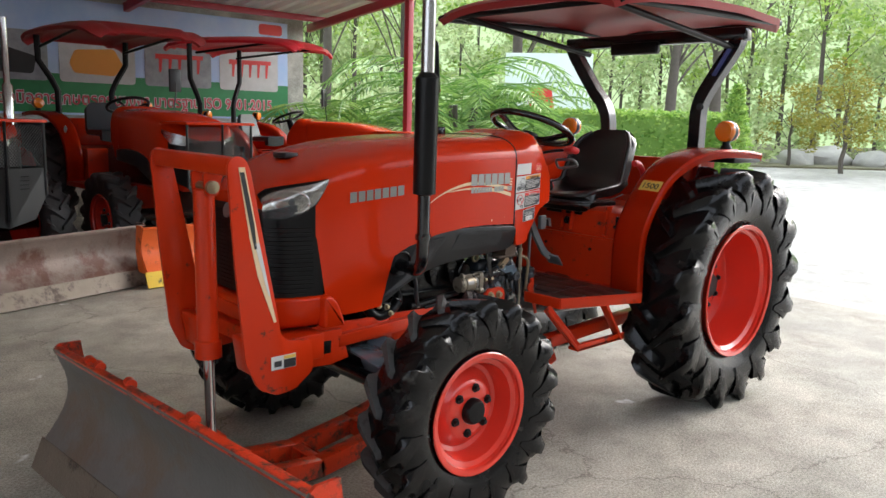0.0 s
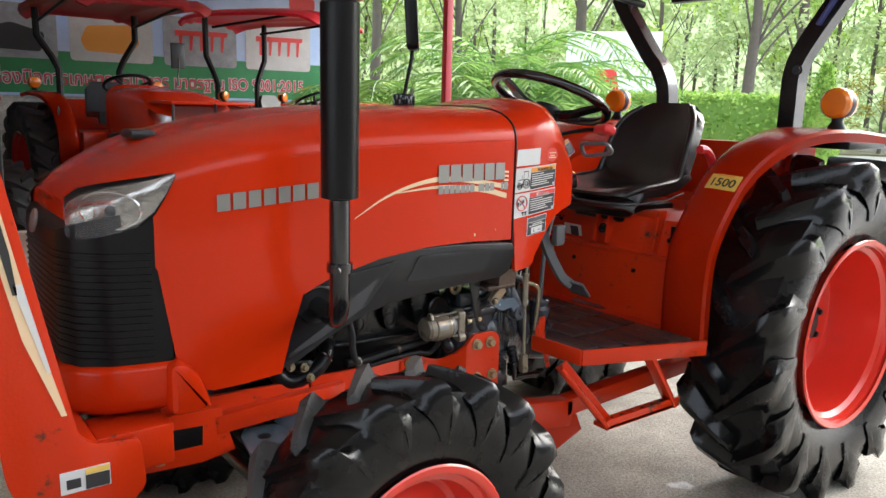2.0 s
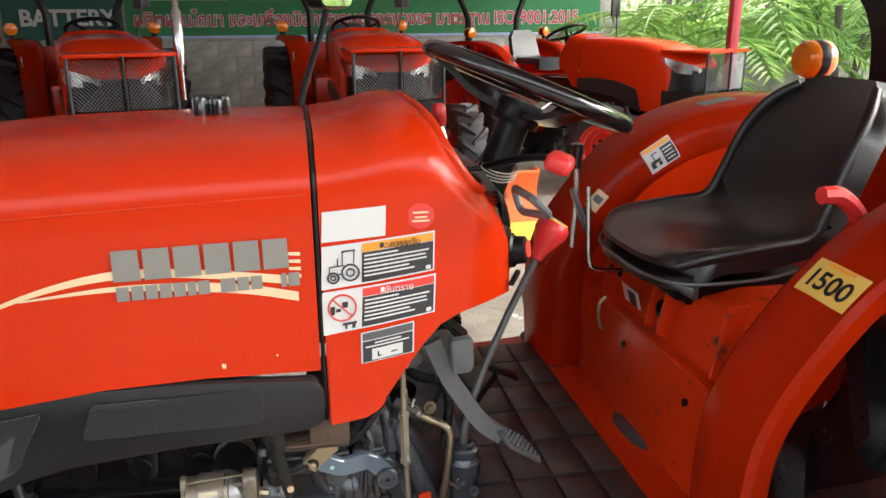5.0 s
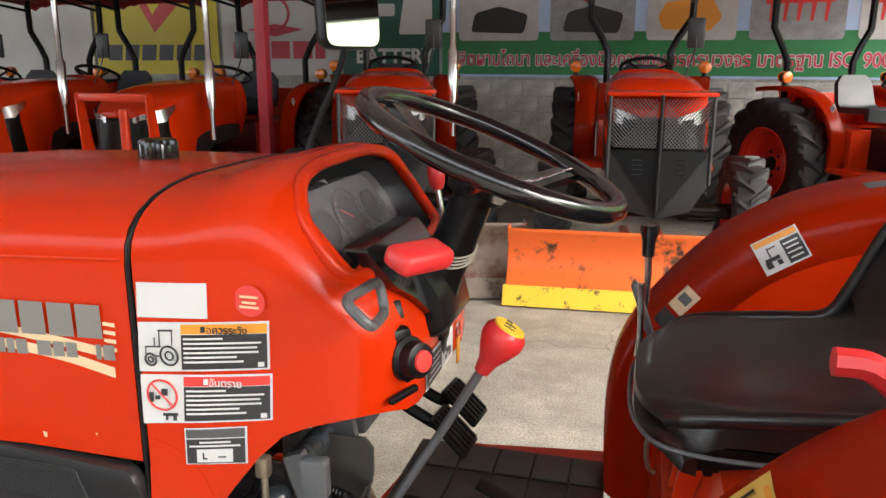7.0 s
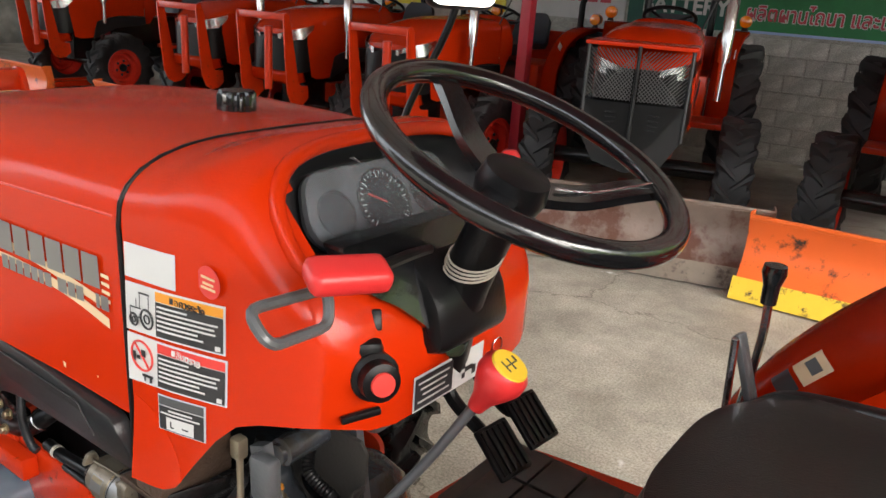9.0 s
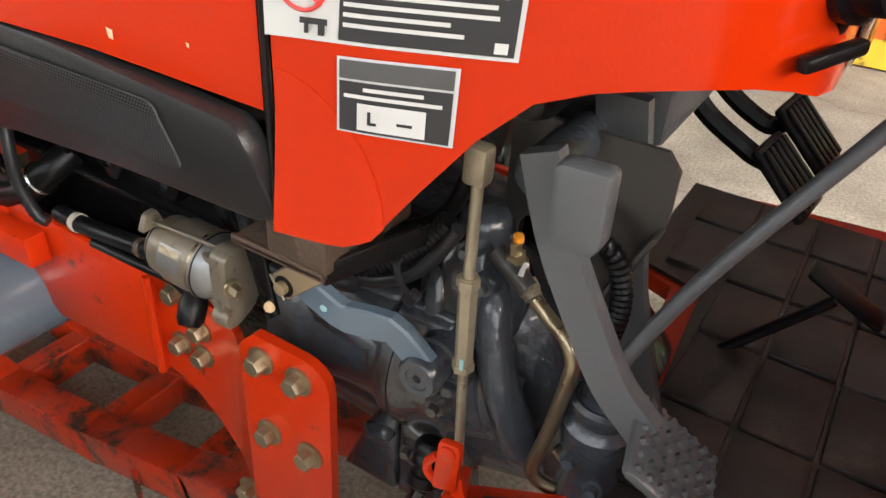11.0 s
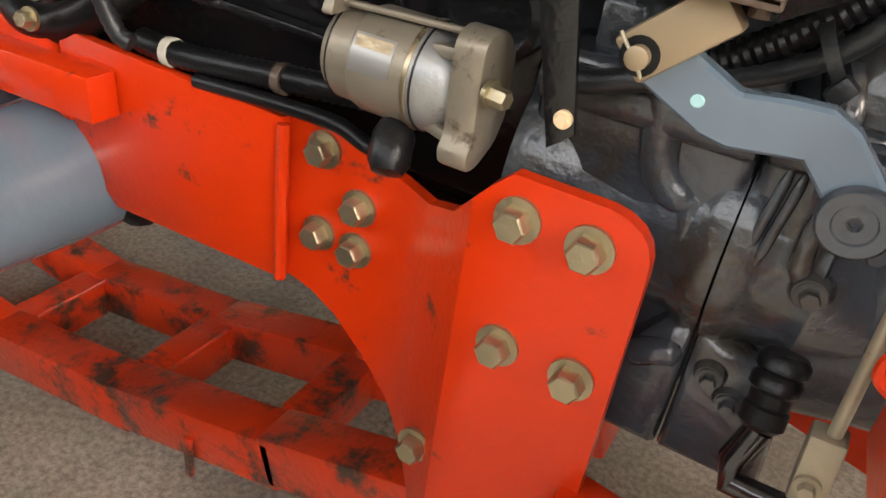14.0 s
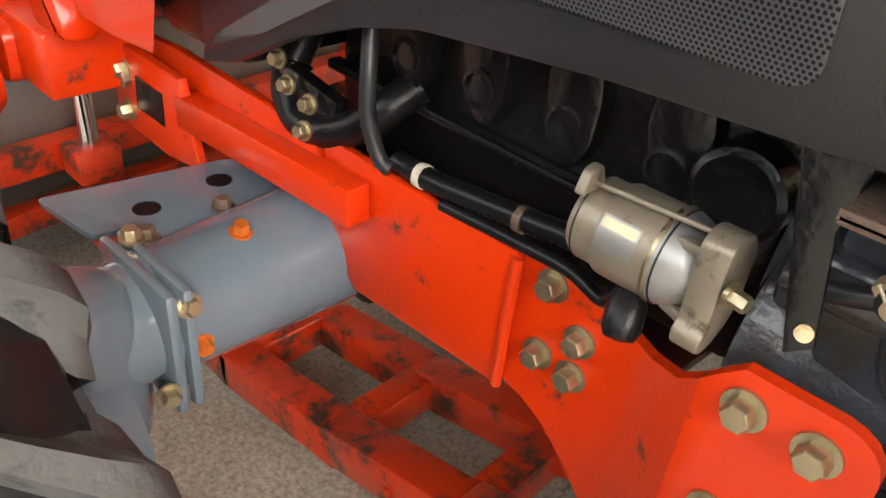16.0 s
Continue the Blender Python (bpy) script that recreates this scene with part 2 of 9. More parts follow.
STAINED_STEEL = material("stained_scraped_steel", (0.21, 0.16, 0.135), 0.5, 0.2, 0.4, 5, 0.002, 60, dirt=0.6, dirt_scale=3.5, dirt_col=(0.11, 0.045, 0.03))
EDGE_STEEL = material("worn_cutting_edge", (0.2, 0.165, 0.13), 0.55, 0.4, 0.3, 9, 0.003, 80, dirt=0.4, dirt_scale=6, dirt_col=(0.07, 0.05, 0.04))
YELLOW = material("yellow_paint", (0.75, 0.5, 0.03), 0.5, 0, 0.12, 8, 0.001, 100, dirt=0.2, dirt_scale=10)
GREY_PAINT = material("grey_axle_paint", (0.115, 0.155, 0.195), 0.18, 0, 0.12, 6, 0.0007, 45, coat=0.4)
SCREEN_MESH = material("screen_mesh_plastic", (0.085, 0.087, 0.09), 0.36, 0, 0.1, 8, 0.0004, 400, spec=0.3)
GREY_LEVER = material("grey_lever_paint", (0.095, 0.10, 0.105), 0.3, 0, 0.12, 10, 0.001, 120)
SEAT = material("seat_vinyl", (0.008, 0.0078, 0.008), 0.33, 0, 0.3, 6, 0.0008, 400, spec=0.5, coat=0.3)
SEAT_BG = material("grey_seat_vinyl", (0.014, 0.018, 0.024), 0.45, 0, 0.2, 7, 0.001, 300)
MAT = material("rubber_floor_mat", (0.028, 0.023, 0.022), 0.36, 0, 0.3, 10, 0.001, 300, coat=0.2, dirt=0.35, dirt_scale=9, dirt_col=(0.06, 0.042, 0.034), island=0.25)
CANVAS_WHITE = material("white_vinyl", (0.62, 0.62, 0.60), 0.5, 0, 0.08, 5, 0.0, 50)
LABEL_BLACK = material("label_black", (0.03, 0.03, 0.032), 0.4, 0, 0.1, 5, 0.0, 50)
LABEL_ORANGE = material("label_orange", (0.8, 0.32, 0.03), 0.4, 0, 0.05, 5, 0.0, 50)
LABEL_RED = material("label_red", (0.7, 0.05, 0.04), 0.4, 0, 0.05, 5, 0.0, 50)
LABEL_YELLOW = material("label_yellow", (0.72, 0.48, 0.1), 0.45, 0, 0.08, 5, 0.0, 50)
SILVER = material("silver_print", (0.29, 0.28, 0.265), 0.33, 0.6, 0.12, 9, 0.0, 50)
CREAM = material("cream_print", (0.75, 0.55, 0.33), 0.5, 0, 0.12, 9, 0.0, 50)
OLD_CORD = material("pale_cord", (0.5, 0.46, 0.38), 0.8, 0, 0.2, 40, 0.0008, 300)
DUSTY_RUBBER = material("dust_caked_rubber", (0.06, 0.06, 0.059), 0.75, 0, 0.3, 11, 0.003, 70, spec=0.3, dirt=0.25, dirt_scale=22, dirt_col=(0.03, 0.03, 0.031))
GAUGE_GREY = material("gauge_plate_grey", (0.05, 0.054, 0.06), 0.3, 0, 0.1, 9, 0.0, 50)
MARKED_BOLT = material("orange_marked_bolt", (0.5, 0.13, 0.02), 0.35, 0.3, 0.3, 60, 0.0005, 200)
TEAL_DAB = material("teal_paint_dab", (0.35, 0.6, 0.6), 0.6, 0, 0.1, 20, 0.0, 50)
BLUE_STRIP = material("blue_protective_film", (0.05, 0.06, 0.2), 0.4, 0, 0.15, 9, 0.0, 50)


AMBER = material("amber_lens", (0.92, 0.22, 0.002), 0.1, 0, 0.05, 30, 0.0015, 160, coat=0.8)
AMBER.node_tree.nodes["Principled BSDF"].inputs["Transmission Weight"].default_value = 0.2
LENS = material("clear_lens", (0.9, 0.92, 0.93), 0.04, 0, 0.02, 30, 0.0, 50, coat=0.6)
LENS.node_tree.nodes["Principled BSDF"].inputs["Alpha"].default_value = 0.06
GAUGE_LENS = material("gauge_cover_plastic", (0.5, 0.55, 0.6), 0.07, 0, 0.1, 12, 0.001, 18, coat=1.0)
GAUGE_LENS.node_tree.nodes["Principled BSDF"].inputs["Alpha"].default_value = 0.13
REFLECTOR = material("lamp_reflector", (0.62, 0.59, 0.55), 0.13, 1.0, 0.3, 30, 0.004, 26, coat=0.6)
MIRROR = material("mirror_glass", (0.9, 0.9, 0.9), 0.03, 1.0, 0.0, 5, 0.0, 50)

# ---- the shed and its floor ----
WALL_Y = 8.45
WALL_X = -15.0
EDGE_X = 5.3          # open side of the shed
FRONT_Y = -4.2        # open front, behind the walk; unseen, placed to balance the light


def concrete(name, base, scale=0.6, wet=0.0, patches=False):
    mt = bpy.data.materials.new(name)
    mt.use_nodes = True
    nt = mt.node_tree
    N, L = nt.nodes, nt.links
    b = N["Principled BSDF"]
    tc = N.new("ShaderNodeTexCoord")
    big, mid, fine = (N.new("ShaderNodeTexNoise") for _ in range(3))
    for n, s, d in ((big, scale, 5), (mid, 3.2, 10), (fine, 95.0, 9)):
        n.inputs["Scale"].default_value, n.inputs["Detail"].default_value, n.inputs["Roughness"].default_value = s, d, 0.65
        L.new(tc.outputs["Object"], n.inputs["Vector"])
    r1 = N.new("ShaderNodeValToRGB")
    r1.color_ramp.elements[0].position, r1.color_ramp.elements[1].position = 0.3, 0.72
    r1.color_ramp.elements[0].color = (*[c * 0.62 for c in base], 1)
    r1.color_ramp.elements[1].color = (*[c * 1.25 for c in base], 1)
    L.new(big.outputs["Fac"], r1.inputs["Fac"])
    r2 = N.new("ShaderNodeValToRGB")
    r2.color_ramp.elements[0].position, r2.color_ramp.elements[1].position = 0.35, 0.65
    r2.color_ramp.elements[0].color, r2.color_ramp.elements[1].color = (0.70, 0.68, 0.65, 1), (1.12, 1.11, 1.09, 1)
    L.new(mid.outputs["Fac"], r2.inputs["Fac"])
    mx = N.new("ShaderNodeMix")
    mx.data_type, mx.blend_type = "RGBA", "MULTIPLY"
    mx.inputs[0].default_value = 1.0
    L.new(r1.outputs["Color"], mx.inputs[6])
    L.new(r2.outputs["Color"], mx.inputs[7])
    r3 = N.new("ShaderNodeValToRGB")
    r3.color_ramp.elements[0].position, r3.color_ramp.elements[1].position = 0.36, 0.62
    r3.color_ramp.elements[0].color, r3.color_ramp.elements[1].color = (0.62, 0.61, 0.58, 1), (1.22, 1.22, 1.2, 1)
    L.new(fine.outputs["Fac"], r3.inputs["Fac"])
    mx3 = N.new("ShaderNodeMix")
    mx3.data_type, mx3.blend_type = "RGBA", "MULTIPLY"
    mx3.inputs[0].default_value = 1.0
    L.new(mx.outputs[2], mx3.inputs[6])
    L.new(r3.outputs["Color"], mx3.inputs[7])
    if patches:
        pn = N.new("ShaderNodeTexNoise")
        pn.inputs["Scale"].default_value, pn.inputs["Detail"].default_value, pn.inputs["Roughness"].default_value = 1.9, 4, 0.5
        L.new(tc.outputs["Object"], pn.inputs["Vector"])
        pr = N.new("ShaderNodeValToRGB")
        pr.color_ramp.elements[0].position, pr.color_ramp.elements[1].position = 0.685, 0.70
        pr.color_ramp.elements[1].color = (0.85, 0.85, 0.85, 1)
        L.new(pn.outputs["Fac"], pr.inputs["Fac"])
        # fine cracks and pits
        vn = N.new("ShaderNodeTexVoronoi")
        vn.feature = "DISTANCE_TO_EDGE"
        vn.inputs["Scale"].default_value = 0.55
        wob = N.new("ShaderNodeMix")
        wob.data_type, wob.blend_type = "RGBA", "ADD"
        wob.inputs[0].default_value = 0.35
        L.new(tc.outputs["Object"], wob.inputs[6])
        L.new(mid.outputs["Color"], wob.inputs[7])
        L.new(wob.outputs[2], vn.inputs["Vector"])
        cr = N.new("ShaderNodeValToRGB")
        cr.color_ramp.elements[0].position, cr.color_ramp.elements[1].position = 0.0, 0.004
        cr.color_ramp.elements[0].color, cr.color_ramp.elements[1].color = (0.5, 0.48, 0.45, 1), (1, 1, 1, 1)
        L.new(vn.outputs["Distance"], cr.inputs["Fac"])
        mx4 = N.new("ShaderNodeMix")
        mx4.data_type, mx4.blend_type = "RGBA", "MULTIPLY"
        mx4.inputs[0].default_value = 1.0
        L.new(mx3.outputs[2], mx4.inputs[6])
        L.new(cr.outputs["Color"], mx4.inputs[7])
        mx5 = N.new("ShaderNodeMix")
        mx5.data_type = "RGBA"
        mx5.inputs[7].default_value = (0.74, 0.75, 0.76, 1)
        L.new(pr.outputs["Color"], mx5.inputs[0])
        L.new(mx4.outputs[2], mx5.inputs[6])
        L.new(mx5.outputs[2], b.inputs["Base Color"])
    else:
        L.new(mx3.outputs[2], b.inputs["Base Color"])
    rr = N.new("ShaderNodeMapRange")
    rr.inputs["From Min"].default_value, rr.inputs["From Max"].default_value = 0.35, 0.6
    rr.inputs["To Min"].default_value, rr.inputs["To Max"].default_value = 0.75 - 0.6 * wet, 0.85 - 0.25 * wet
    L.new(big.outputs["Fac"], rr.inputs["Value"])
    L.new(rr.outputs["Result"], b.inputs["Roughness"])
    add = N.new("ShaderNodeMath")
    add.operation = "MULTIPLY_ADD"
    add.inputs[1].default_value = 0.25
    L.new(fine.outputs["Fac"], add.inputs[0])
    L.new(mid.outputs["Fac"], add.inputs[2])
    bp = N.new("ShaderNodeBump")
    bp.inputs["Strength"].default_value, bp.inputs["Distance"].default_value = 0.9, 0.016
    L.new(add.outputs["Value"], bp.inputs["Height"])
    L.new(bp.outputs["Normal"], b.inputs["Normal"])
    return mt


FLOOR = concrete("concrete_floor", (0.42, 0.40, 0.36), 0.6, 0.42, True)
YARD = concrete("wet_concrete_yard", (0.46, 0.46, 0.455), 0.35, 0.55)

bm = bm_new()
bmesh.ops.create_grid(bm, x_segments=2, y_segments=2, size=1)
bmesh.ops.transform(bm, matrix=Matrix.Diagonal((400, 400, 1, 1)), verts=bm.verts)
bmesh.ops.translate(bm, vec=(0, 0, -0.03), verts=bm.verts)
solid("ground", bm, YARD, "wet pale concrete yard outside the shed", "ground", kind="structure")
bm = bm_new()
box(bm, WALL_X, EDGE_X - 0.5, -9.0, WALL_Y, -0.3, 0.0)
solid("floor", bm, FLOOR, "rough dusty concrete floor of the shed", "floor", kind="structure")

BLOCK = concrete("painted_block", (0.5, 0.5, 0.47), 1.2)
bm = bm_new()
box(bm, WALL_X, EDGE_X - 0.4, WALL_Y, WALL_Y + 0.16, 0, 3.0)
wall_back = solid("wall_north", bm, BLOCK, "pale grey concrete block wall behind the tractors", "wall", kind="structure")
bm = bm_new()
box(bm, WALL_X - 0.16, WALL_X, 2.6, WALL_Y, 0, 3.4)
solid("wall_west", bm, BLOCK, "grey wall closing the far end of the shed", "wall", kind="structure")

# never in view: dark wall added to cut sky light on the bonnet side
DARK_WALL = concrete("unseen_wall_block", (0.2, 0.19, 0.17), 1.0)
bm = bm_new()
box(bm, WALL_X, EDGE_X + 8.0, -10.2, -10.0, -0.03, 4.6)
solid("wall_south", bm, DARK_WALL, "unseen dark grey wall, added to hold back light from the south", "wall", kind="structure")
SHEET = material("roof_sheet", (0.8, 0.8, 0.77), 0.45, 0.0, 0.15, 2, 0.001, 40)
RZ0, PITCH = 2.98, 0.106      # roof height at the wall, and its rise towards the front


def roof_z(y):
    return RZ0 + (WALL_Y - y) * PITCH


bm = bm_new()
prev = None
xx = WALL_X - 0.2
k = 0
while xx < EDGE_X + 0.001:
    dz = 0.05 if k % 4 in (1, 2) else 0.0
    row = [bm.verts.new((xx, WALL_Y + 0.3, roof_z(WALL_Y + 0.3) + dz)), bm.verts.new((xx, FRONT_Y, roof_z(FRONT_Y) + dz)),
           bm.verts.new((xx, FRONT_Y, roof_z(FRONT_Y) + dz + 0.004)), bm.verts.new((xx, WALL_Y + 0.3, roof_z(WALL_Y + 0.3) + dz + 0.004))]
    if prev:
        for a in range(4):
            bm.faces.new((prev[a], prev[(a + 1) % 4], row[(a + 1) % 4], row[a]))
    prev = row
    xx += 0.03 if k % 2 else (0.16 if k % 4 == 0 else 0.05)
    k += 1
solid("ceiling", bm, SHEET, "pale corrugated metal roof sheets seen from below", "ceiling", kind="structure", angle=20)
n = 0
for py in (8.2, 6.6, 5.0, 3.4, 1.8, 0.2, -1.4, -3.0):
    bm = bm_new()
    beam(bm, (WALL_X, py, roof_z(py) - 0.05), (EDGE_X, py, roof_z(py) - 0.05), 0.05, 0.09)
    tagged(solid("trim_purlin", bm, POST_RED, "dark red steel roof purlin", "purlin"), kind="structure")
for px in (-9.6, -5.7, -1.8, 2.1, 5.0):
    bm = bm_new()
    beam(bm, (px, WALL_Y, roof_z(WALL_Y) - 0.15), (px, FRONT_Y, roof_z(FRONT_Y) - 0.15), 0.07, 0.12)
    tagged(solid("trim_rafter", bm, POST_RED, "dark red steel rafter", "rafter"), kind="structure")
for px, py in ((4.985, 5.87), (-1.78, 4.79), (-8.05, 4.79)):
    bm = bm_new()
    box(bm, px - 0.045, px + 0.045, py - 0.045, py + 0.045, 0, roof_z(py) - 0.2, 0.004)
    box(bm, px - 0.11, px + 0.11, py - 0.11, py + 0.11, 0, 0.012)
    solid("steel_post", bm, POST_RED, "dark pink-red square steel post of the shed", "post", group="shed posts")

# ---- the tractor in the foreground: its nose points to -x, its left side to -y ----
YC = 0.09


def mirror_y(y):
    return 2 * YC - y


def hood_section(hw, zb, zs, zt, n=14):
    """Half-width, bottom, shoulder and top give one closed-over cross-section, left bottom to right bottom."""
    pts = []
    for k in range(n + 1):
        a = math.pi * k / n
        cx, sz = math.cos(a), math.sin(a)
        y = -hw * math.copysign(abs(cx) ** 0.52, cx)
        z = zs + (zt - zs) * sz ** 0.85
        pts.append((y, z))
    low = [(-hw, zb), (-hw, zb + (zs - zb) * 0.33), (-hw, zb + (zs - zb) * 0.66)]
    return low + pts + [(-y, z) for y, z in reversed(low)]


def loft(bm, sections, caps=(False, False)):
    rings = [[bm.verts.new((x, YC + y, z)) for y, z in sec] for x, sec in sections]
    skin(bm, rings, closed=False, caps=False)
    if caps[0]:
        bm.faces.new(rings[0])
    if caps[1]:
        bm.faces.new(list(reversed(rings[-1])))
    return rings


def lerp_table(tab, x):
    if x <= tab[0][0]:
        return tab[0][1:]
    for a, b in zip(tab, tab[1:]):
        if x <= b[0]:
            t = (x - a[0]) / (b[0] - a[0])
            return tuple(p + (q - p) * t for p, q in zip(a[1:], b[1:]))
    return tab[-1][1:]


# x: half-width, bottom, shoulder, top
HOOD = [(-0.56, 0.20, 1.10, 1.13, 1.165), (-0.53, 0.245, 1.10, 1.14, 1.195), (-0.47, 0.285, 1.10, 1.165, 1.235), (-0.41, 0.315, 1.02, 1.19, 1.265),
        (-0.37, 0.324, 0.75, 1.207, 1.284), (-0.30, 0.33, 0.727, 1.225, 1.308), (-0.22, 0.332, 0.729, 1.24, 1.328), (-0.13, 0.33, 0.735, 1.25, 1.347),
        (-0.10, 0.33, 0.84, 1.253, 1.352), (-0.07, 0.33, 0.925, 1.256, 1.357), (0.0, 0.33, 0.955, 1.262, 1.366), (0.15, 0.33, 0.992, 1.272, 1.378),
        (0.30, 0.328, 1.008, 1.278, 1.383), (0.45, 0.318, 1.008, 1.282, 1.385), (0.628, 0.304, 0.998, 1.285, 1.385)]


def make_hood(thing_, mat=None, extra=True):
    bm = bm_new()
    xs = [r[0] for r in HOOD]
    fine = []
    for a, b in zip(xs, xs[1:]):
        k = max(1, int((b - a) / 0.04))
        fine += [a + (b - a) * i / k for i in range(k)]
    fine.append(xs[-1])
    loft(bm, [(x, hood_section(*lerp_table(HOOD, x))) for x in fine], (True, False))
    return part("hood", bm, mat or ORANGE, thing_, "glossy orange bonnet with rounded shoulders")


tractor = thing("tractor", "orange farm tractor with black tyres, red canopy and steel front blade", "tractor")
tractor["group"] = "tractors"
make_hood(tractor)

# crease along the bonnet side
for s in (1, -1):
    bm = bm_new()
    tube(bm, [(x, YC - s * (lerp_table(HOOD, x)[0] - 0.002), lerp_table(HOOD, x)[2] + 0.008) for x in [-0.1 + 0.04 * k for k in range(19)]], 0.0022, 6)
    part("bonnet_crease", bm, FRAME_RED, tractor)

# nose: grille, headlamps, bumper
bm = bm_new()
GR = [(-0.585, 0.17, 0.80, 0.0, 1.10), (-0.56, 0.235, 0.79, 0, 1.12), (-0.50, 0.285, 0.785, 0, 1.14), (-0.42, 0.312, 0.79, 0, 1.15), (-0.385, 0.318, 0.80, 0, 1.12)]
rings = []
for x, hw, zb, _, zt in GR:
    rings.append([bm.verts.new((x, YC + y, z)) for y, z in ((-hw, zb), (-hw, zt), (hw, zt), (hw, zb))])
skin(bm, rings)
part("grille", bm, BLACK, tractor, "matt black nose grille")
bm = bm_new()
for k in range(16):
    z = 0.825 + 0.0155 * k
    tube(bm, [(x - 0.003, YC + y, z) for x, y in ((-0.42, -0.312), (-0.50, -0.285), (-0.56, -0.235), (-0.585, -0.17), (-0.588, 0.0), (-0.585, 0.17), (-0.56, 0.235), (-0.5, 0.285), (-0.42, 0.312))], 0.0018, 5)
part("grille_slats", bm, BLACK, tractor)
def wrap_panel(plan, prof):
    """A panel bent round the nose: plan is its line from above, prof its inset and height from top to bottom."""
    bm = bm_new()
    rows = []
    line = spline([(x, y, 0) for x, y in plan] + [(x, -y, 0) for x, y in reversed(plan[:-1])], 4)
    for off, z in prof:
        rows.append([bm.verts.new((p.x + off * (1 - min(1.0, abs(p.y) / 0.33)), YC + p.y * (1 - off / 0.33), z - 0.016 * (1 - (p.y / 0.33) ** 2))) for p in line])
    skin(bm, rows, closed=False, caps=False)
    bmesh.ops.recalc_face_normals(bm, faces=bm.faces)
    bmesh.ops.solidify(bm, geom=bm.faces[:], thickness=0.006)
    return bm


NOSE = [(-0.372, -0.333), (-0.42, -0.326), (-0.50, -0.300), (-0.56, -0.252), (-0.595, -0.185), (-0.612, -0.09), (-0.616, 0.0)]
bumper = part("bumper", wrap_panel(NOSE, [(0.035, 0.812), (0.012, 0.812), (0.002, 0.806), (0.0, 0.795), (0.0, 0.765), (0.004, 0.735), (0.014, 0.712), (0.03, 0.698), (0.06, 0.694)]), ORANGE, tractor, "orange lower nose panel wrapped round the grille", 50)
bm = bm_new()
box(bm, -0.622, -0.608, YC - 0.15, YC + 0.15, 0.712, 0.765, 0.006)
part("bumper_inset", bm, FRAME_RED, bumper)
for s in (1, -1):
    bm = bm_new()
    ys = sorted((YC - 0.356 * s, YC - 0.30 * s))
    plate(bm, rounded([(-0.405, 0.812), (-0.365, 0.812), (-0.335, 0.775), (-0.312, 0.715), (-0.312, 0.692), (-0.405, 0.692)], 0.018, 4), "y", ys[0], ys[1], 0.016)
    part("bumper_cheek", bm, ORANGE, bumper)

# wrap-round headlamps that follow the bonnet's cheek
LAMP = [(-0.562, 1.094, 1.148), (-0.552, 1.090, 1.166), (-0.53, 1.090, 1.186), (-0.50, 1.095, 1.198), (-0.47, 1.104, 1.207), (-0.44, 1.117, 1.214), (-0.41, 1.145, 1.221), (-0.385, 1.185, 1.227), (-0.366, 1.222, 1.231)]


def cheek(x, z, lift):
    hw, zb, zs, zt = lerp_table(HOOD, x)
    q = min(1.0, max(0.0, (z - zs) / (zt - zs))) ** (1 / 0.85)
    return hw * math.cos(math.asin(min(0.999, q))) ** 0.52 + lift


def lamp_skin(lift, inset, s):
    bm = bm_new()
    rows = []
    for k, (x, z0, z1) in enumerate(LAMP):
        a, b = z0 + inset * (z1 - z0), z1 - inset * (z1 - z0)
        rows.append([bm.verts.new((x - lift * 0.5, YC - s * cheek(x, a + (b - a) * j / 8, lift), a + (b - a) * j / 8)) for j in range(9)])
    skin(bm, rows, closed=False, caps=False)
    bmesh.ops.solidify(bm, geom=bm.faces[:], thickness=0.002)
    bmesh.ops.recalc_face_normals(bm, faces=bm.faces)
    return bm


for s in (1, -1):
    lamp = part("headlight", lamp_skin(0.004, -0.04, s), BLACK, tractor, "clear wrap-round headlight in a black surround")
    part("reflector", lamp_skin(0.009, 0.06, s), REFLECTOR, lamp, "silver reflector")
    ob = part("lamp_cover", lamp_skin(0.018, 0.02, s), LENS, lamp, "clear plastic cover")
    ob.visible_shadow = False
    bm = bm_new()
    tube(bm, [(-0.490 + 0.052 * math.cos(a), YC - s * cheek(-0.490 + 0.052 * math.cos(a), 1.150 + 0.038 * math.sin(a), 0.012), 1.150 + 0.038 * math.sin(a)) for a in [2 * math.pi * k / 32 for k in range(32)]], 0.003, 6, closed=True)
    part("bowl_rim", bm, CHROME, lamp)
    bm = bm_new()
    stack(bm, (-0.490, YC - s * cheek(-0.490, 1.15, 0.008), 1.150), (-0.5, -s, 0), [(0, 0.014), (0.004, 0.013), (0.006, 0.002)], 14)
    part("bulb", bm, GREY_PLASTIC, lamp)
bm = bm_new()
stack(bm, (-0.592, YC, 1.10), (-1, 0, 0.2), [(0, 0.028), (0.006, 0.028), (0.008, 0.022)], 20)
part("nose_badge", bm, SILVER, tractor, "round silver nose badge")
bm = bm_new()
box(bm, -0.38, -0.32, YC - 0.05, YC + 0.05, 1.288, 1.31, 0.008, pose(0, 0, 0))
part("bonnet_catch", bm, GREY_PLASTIC, tractor)

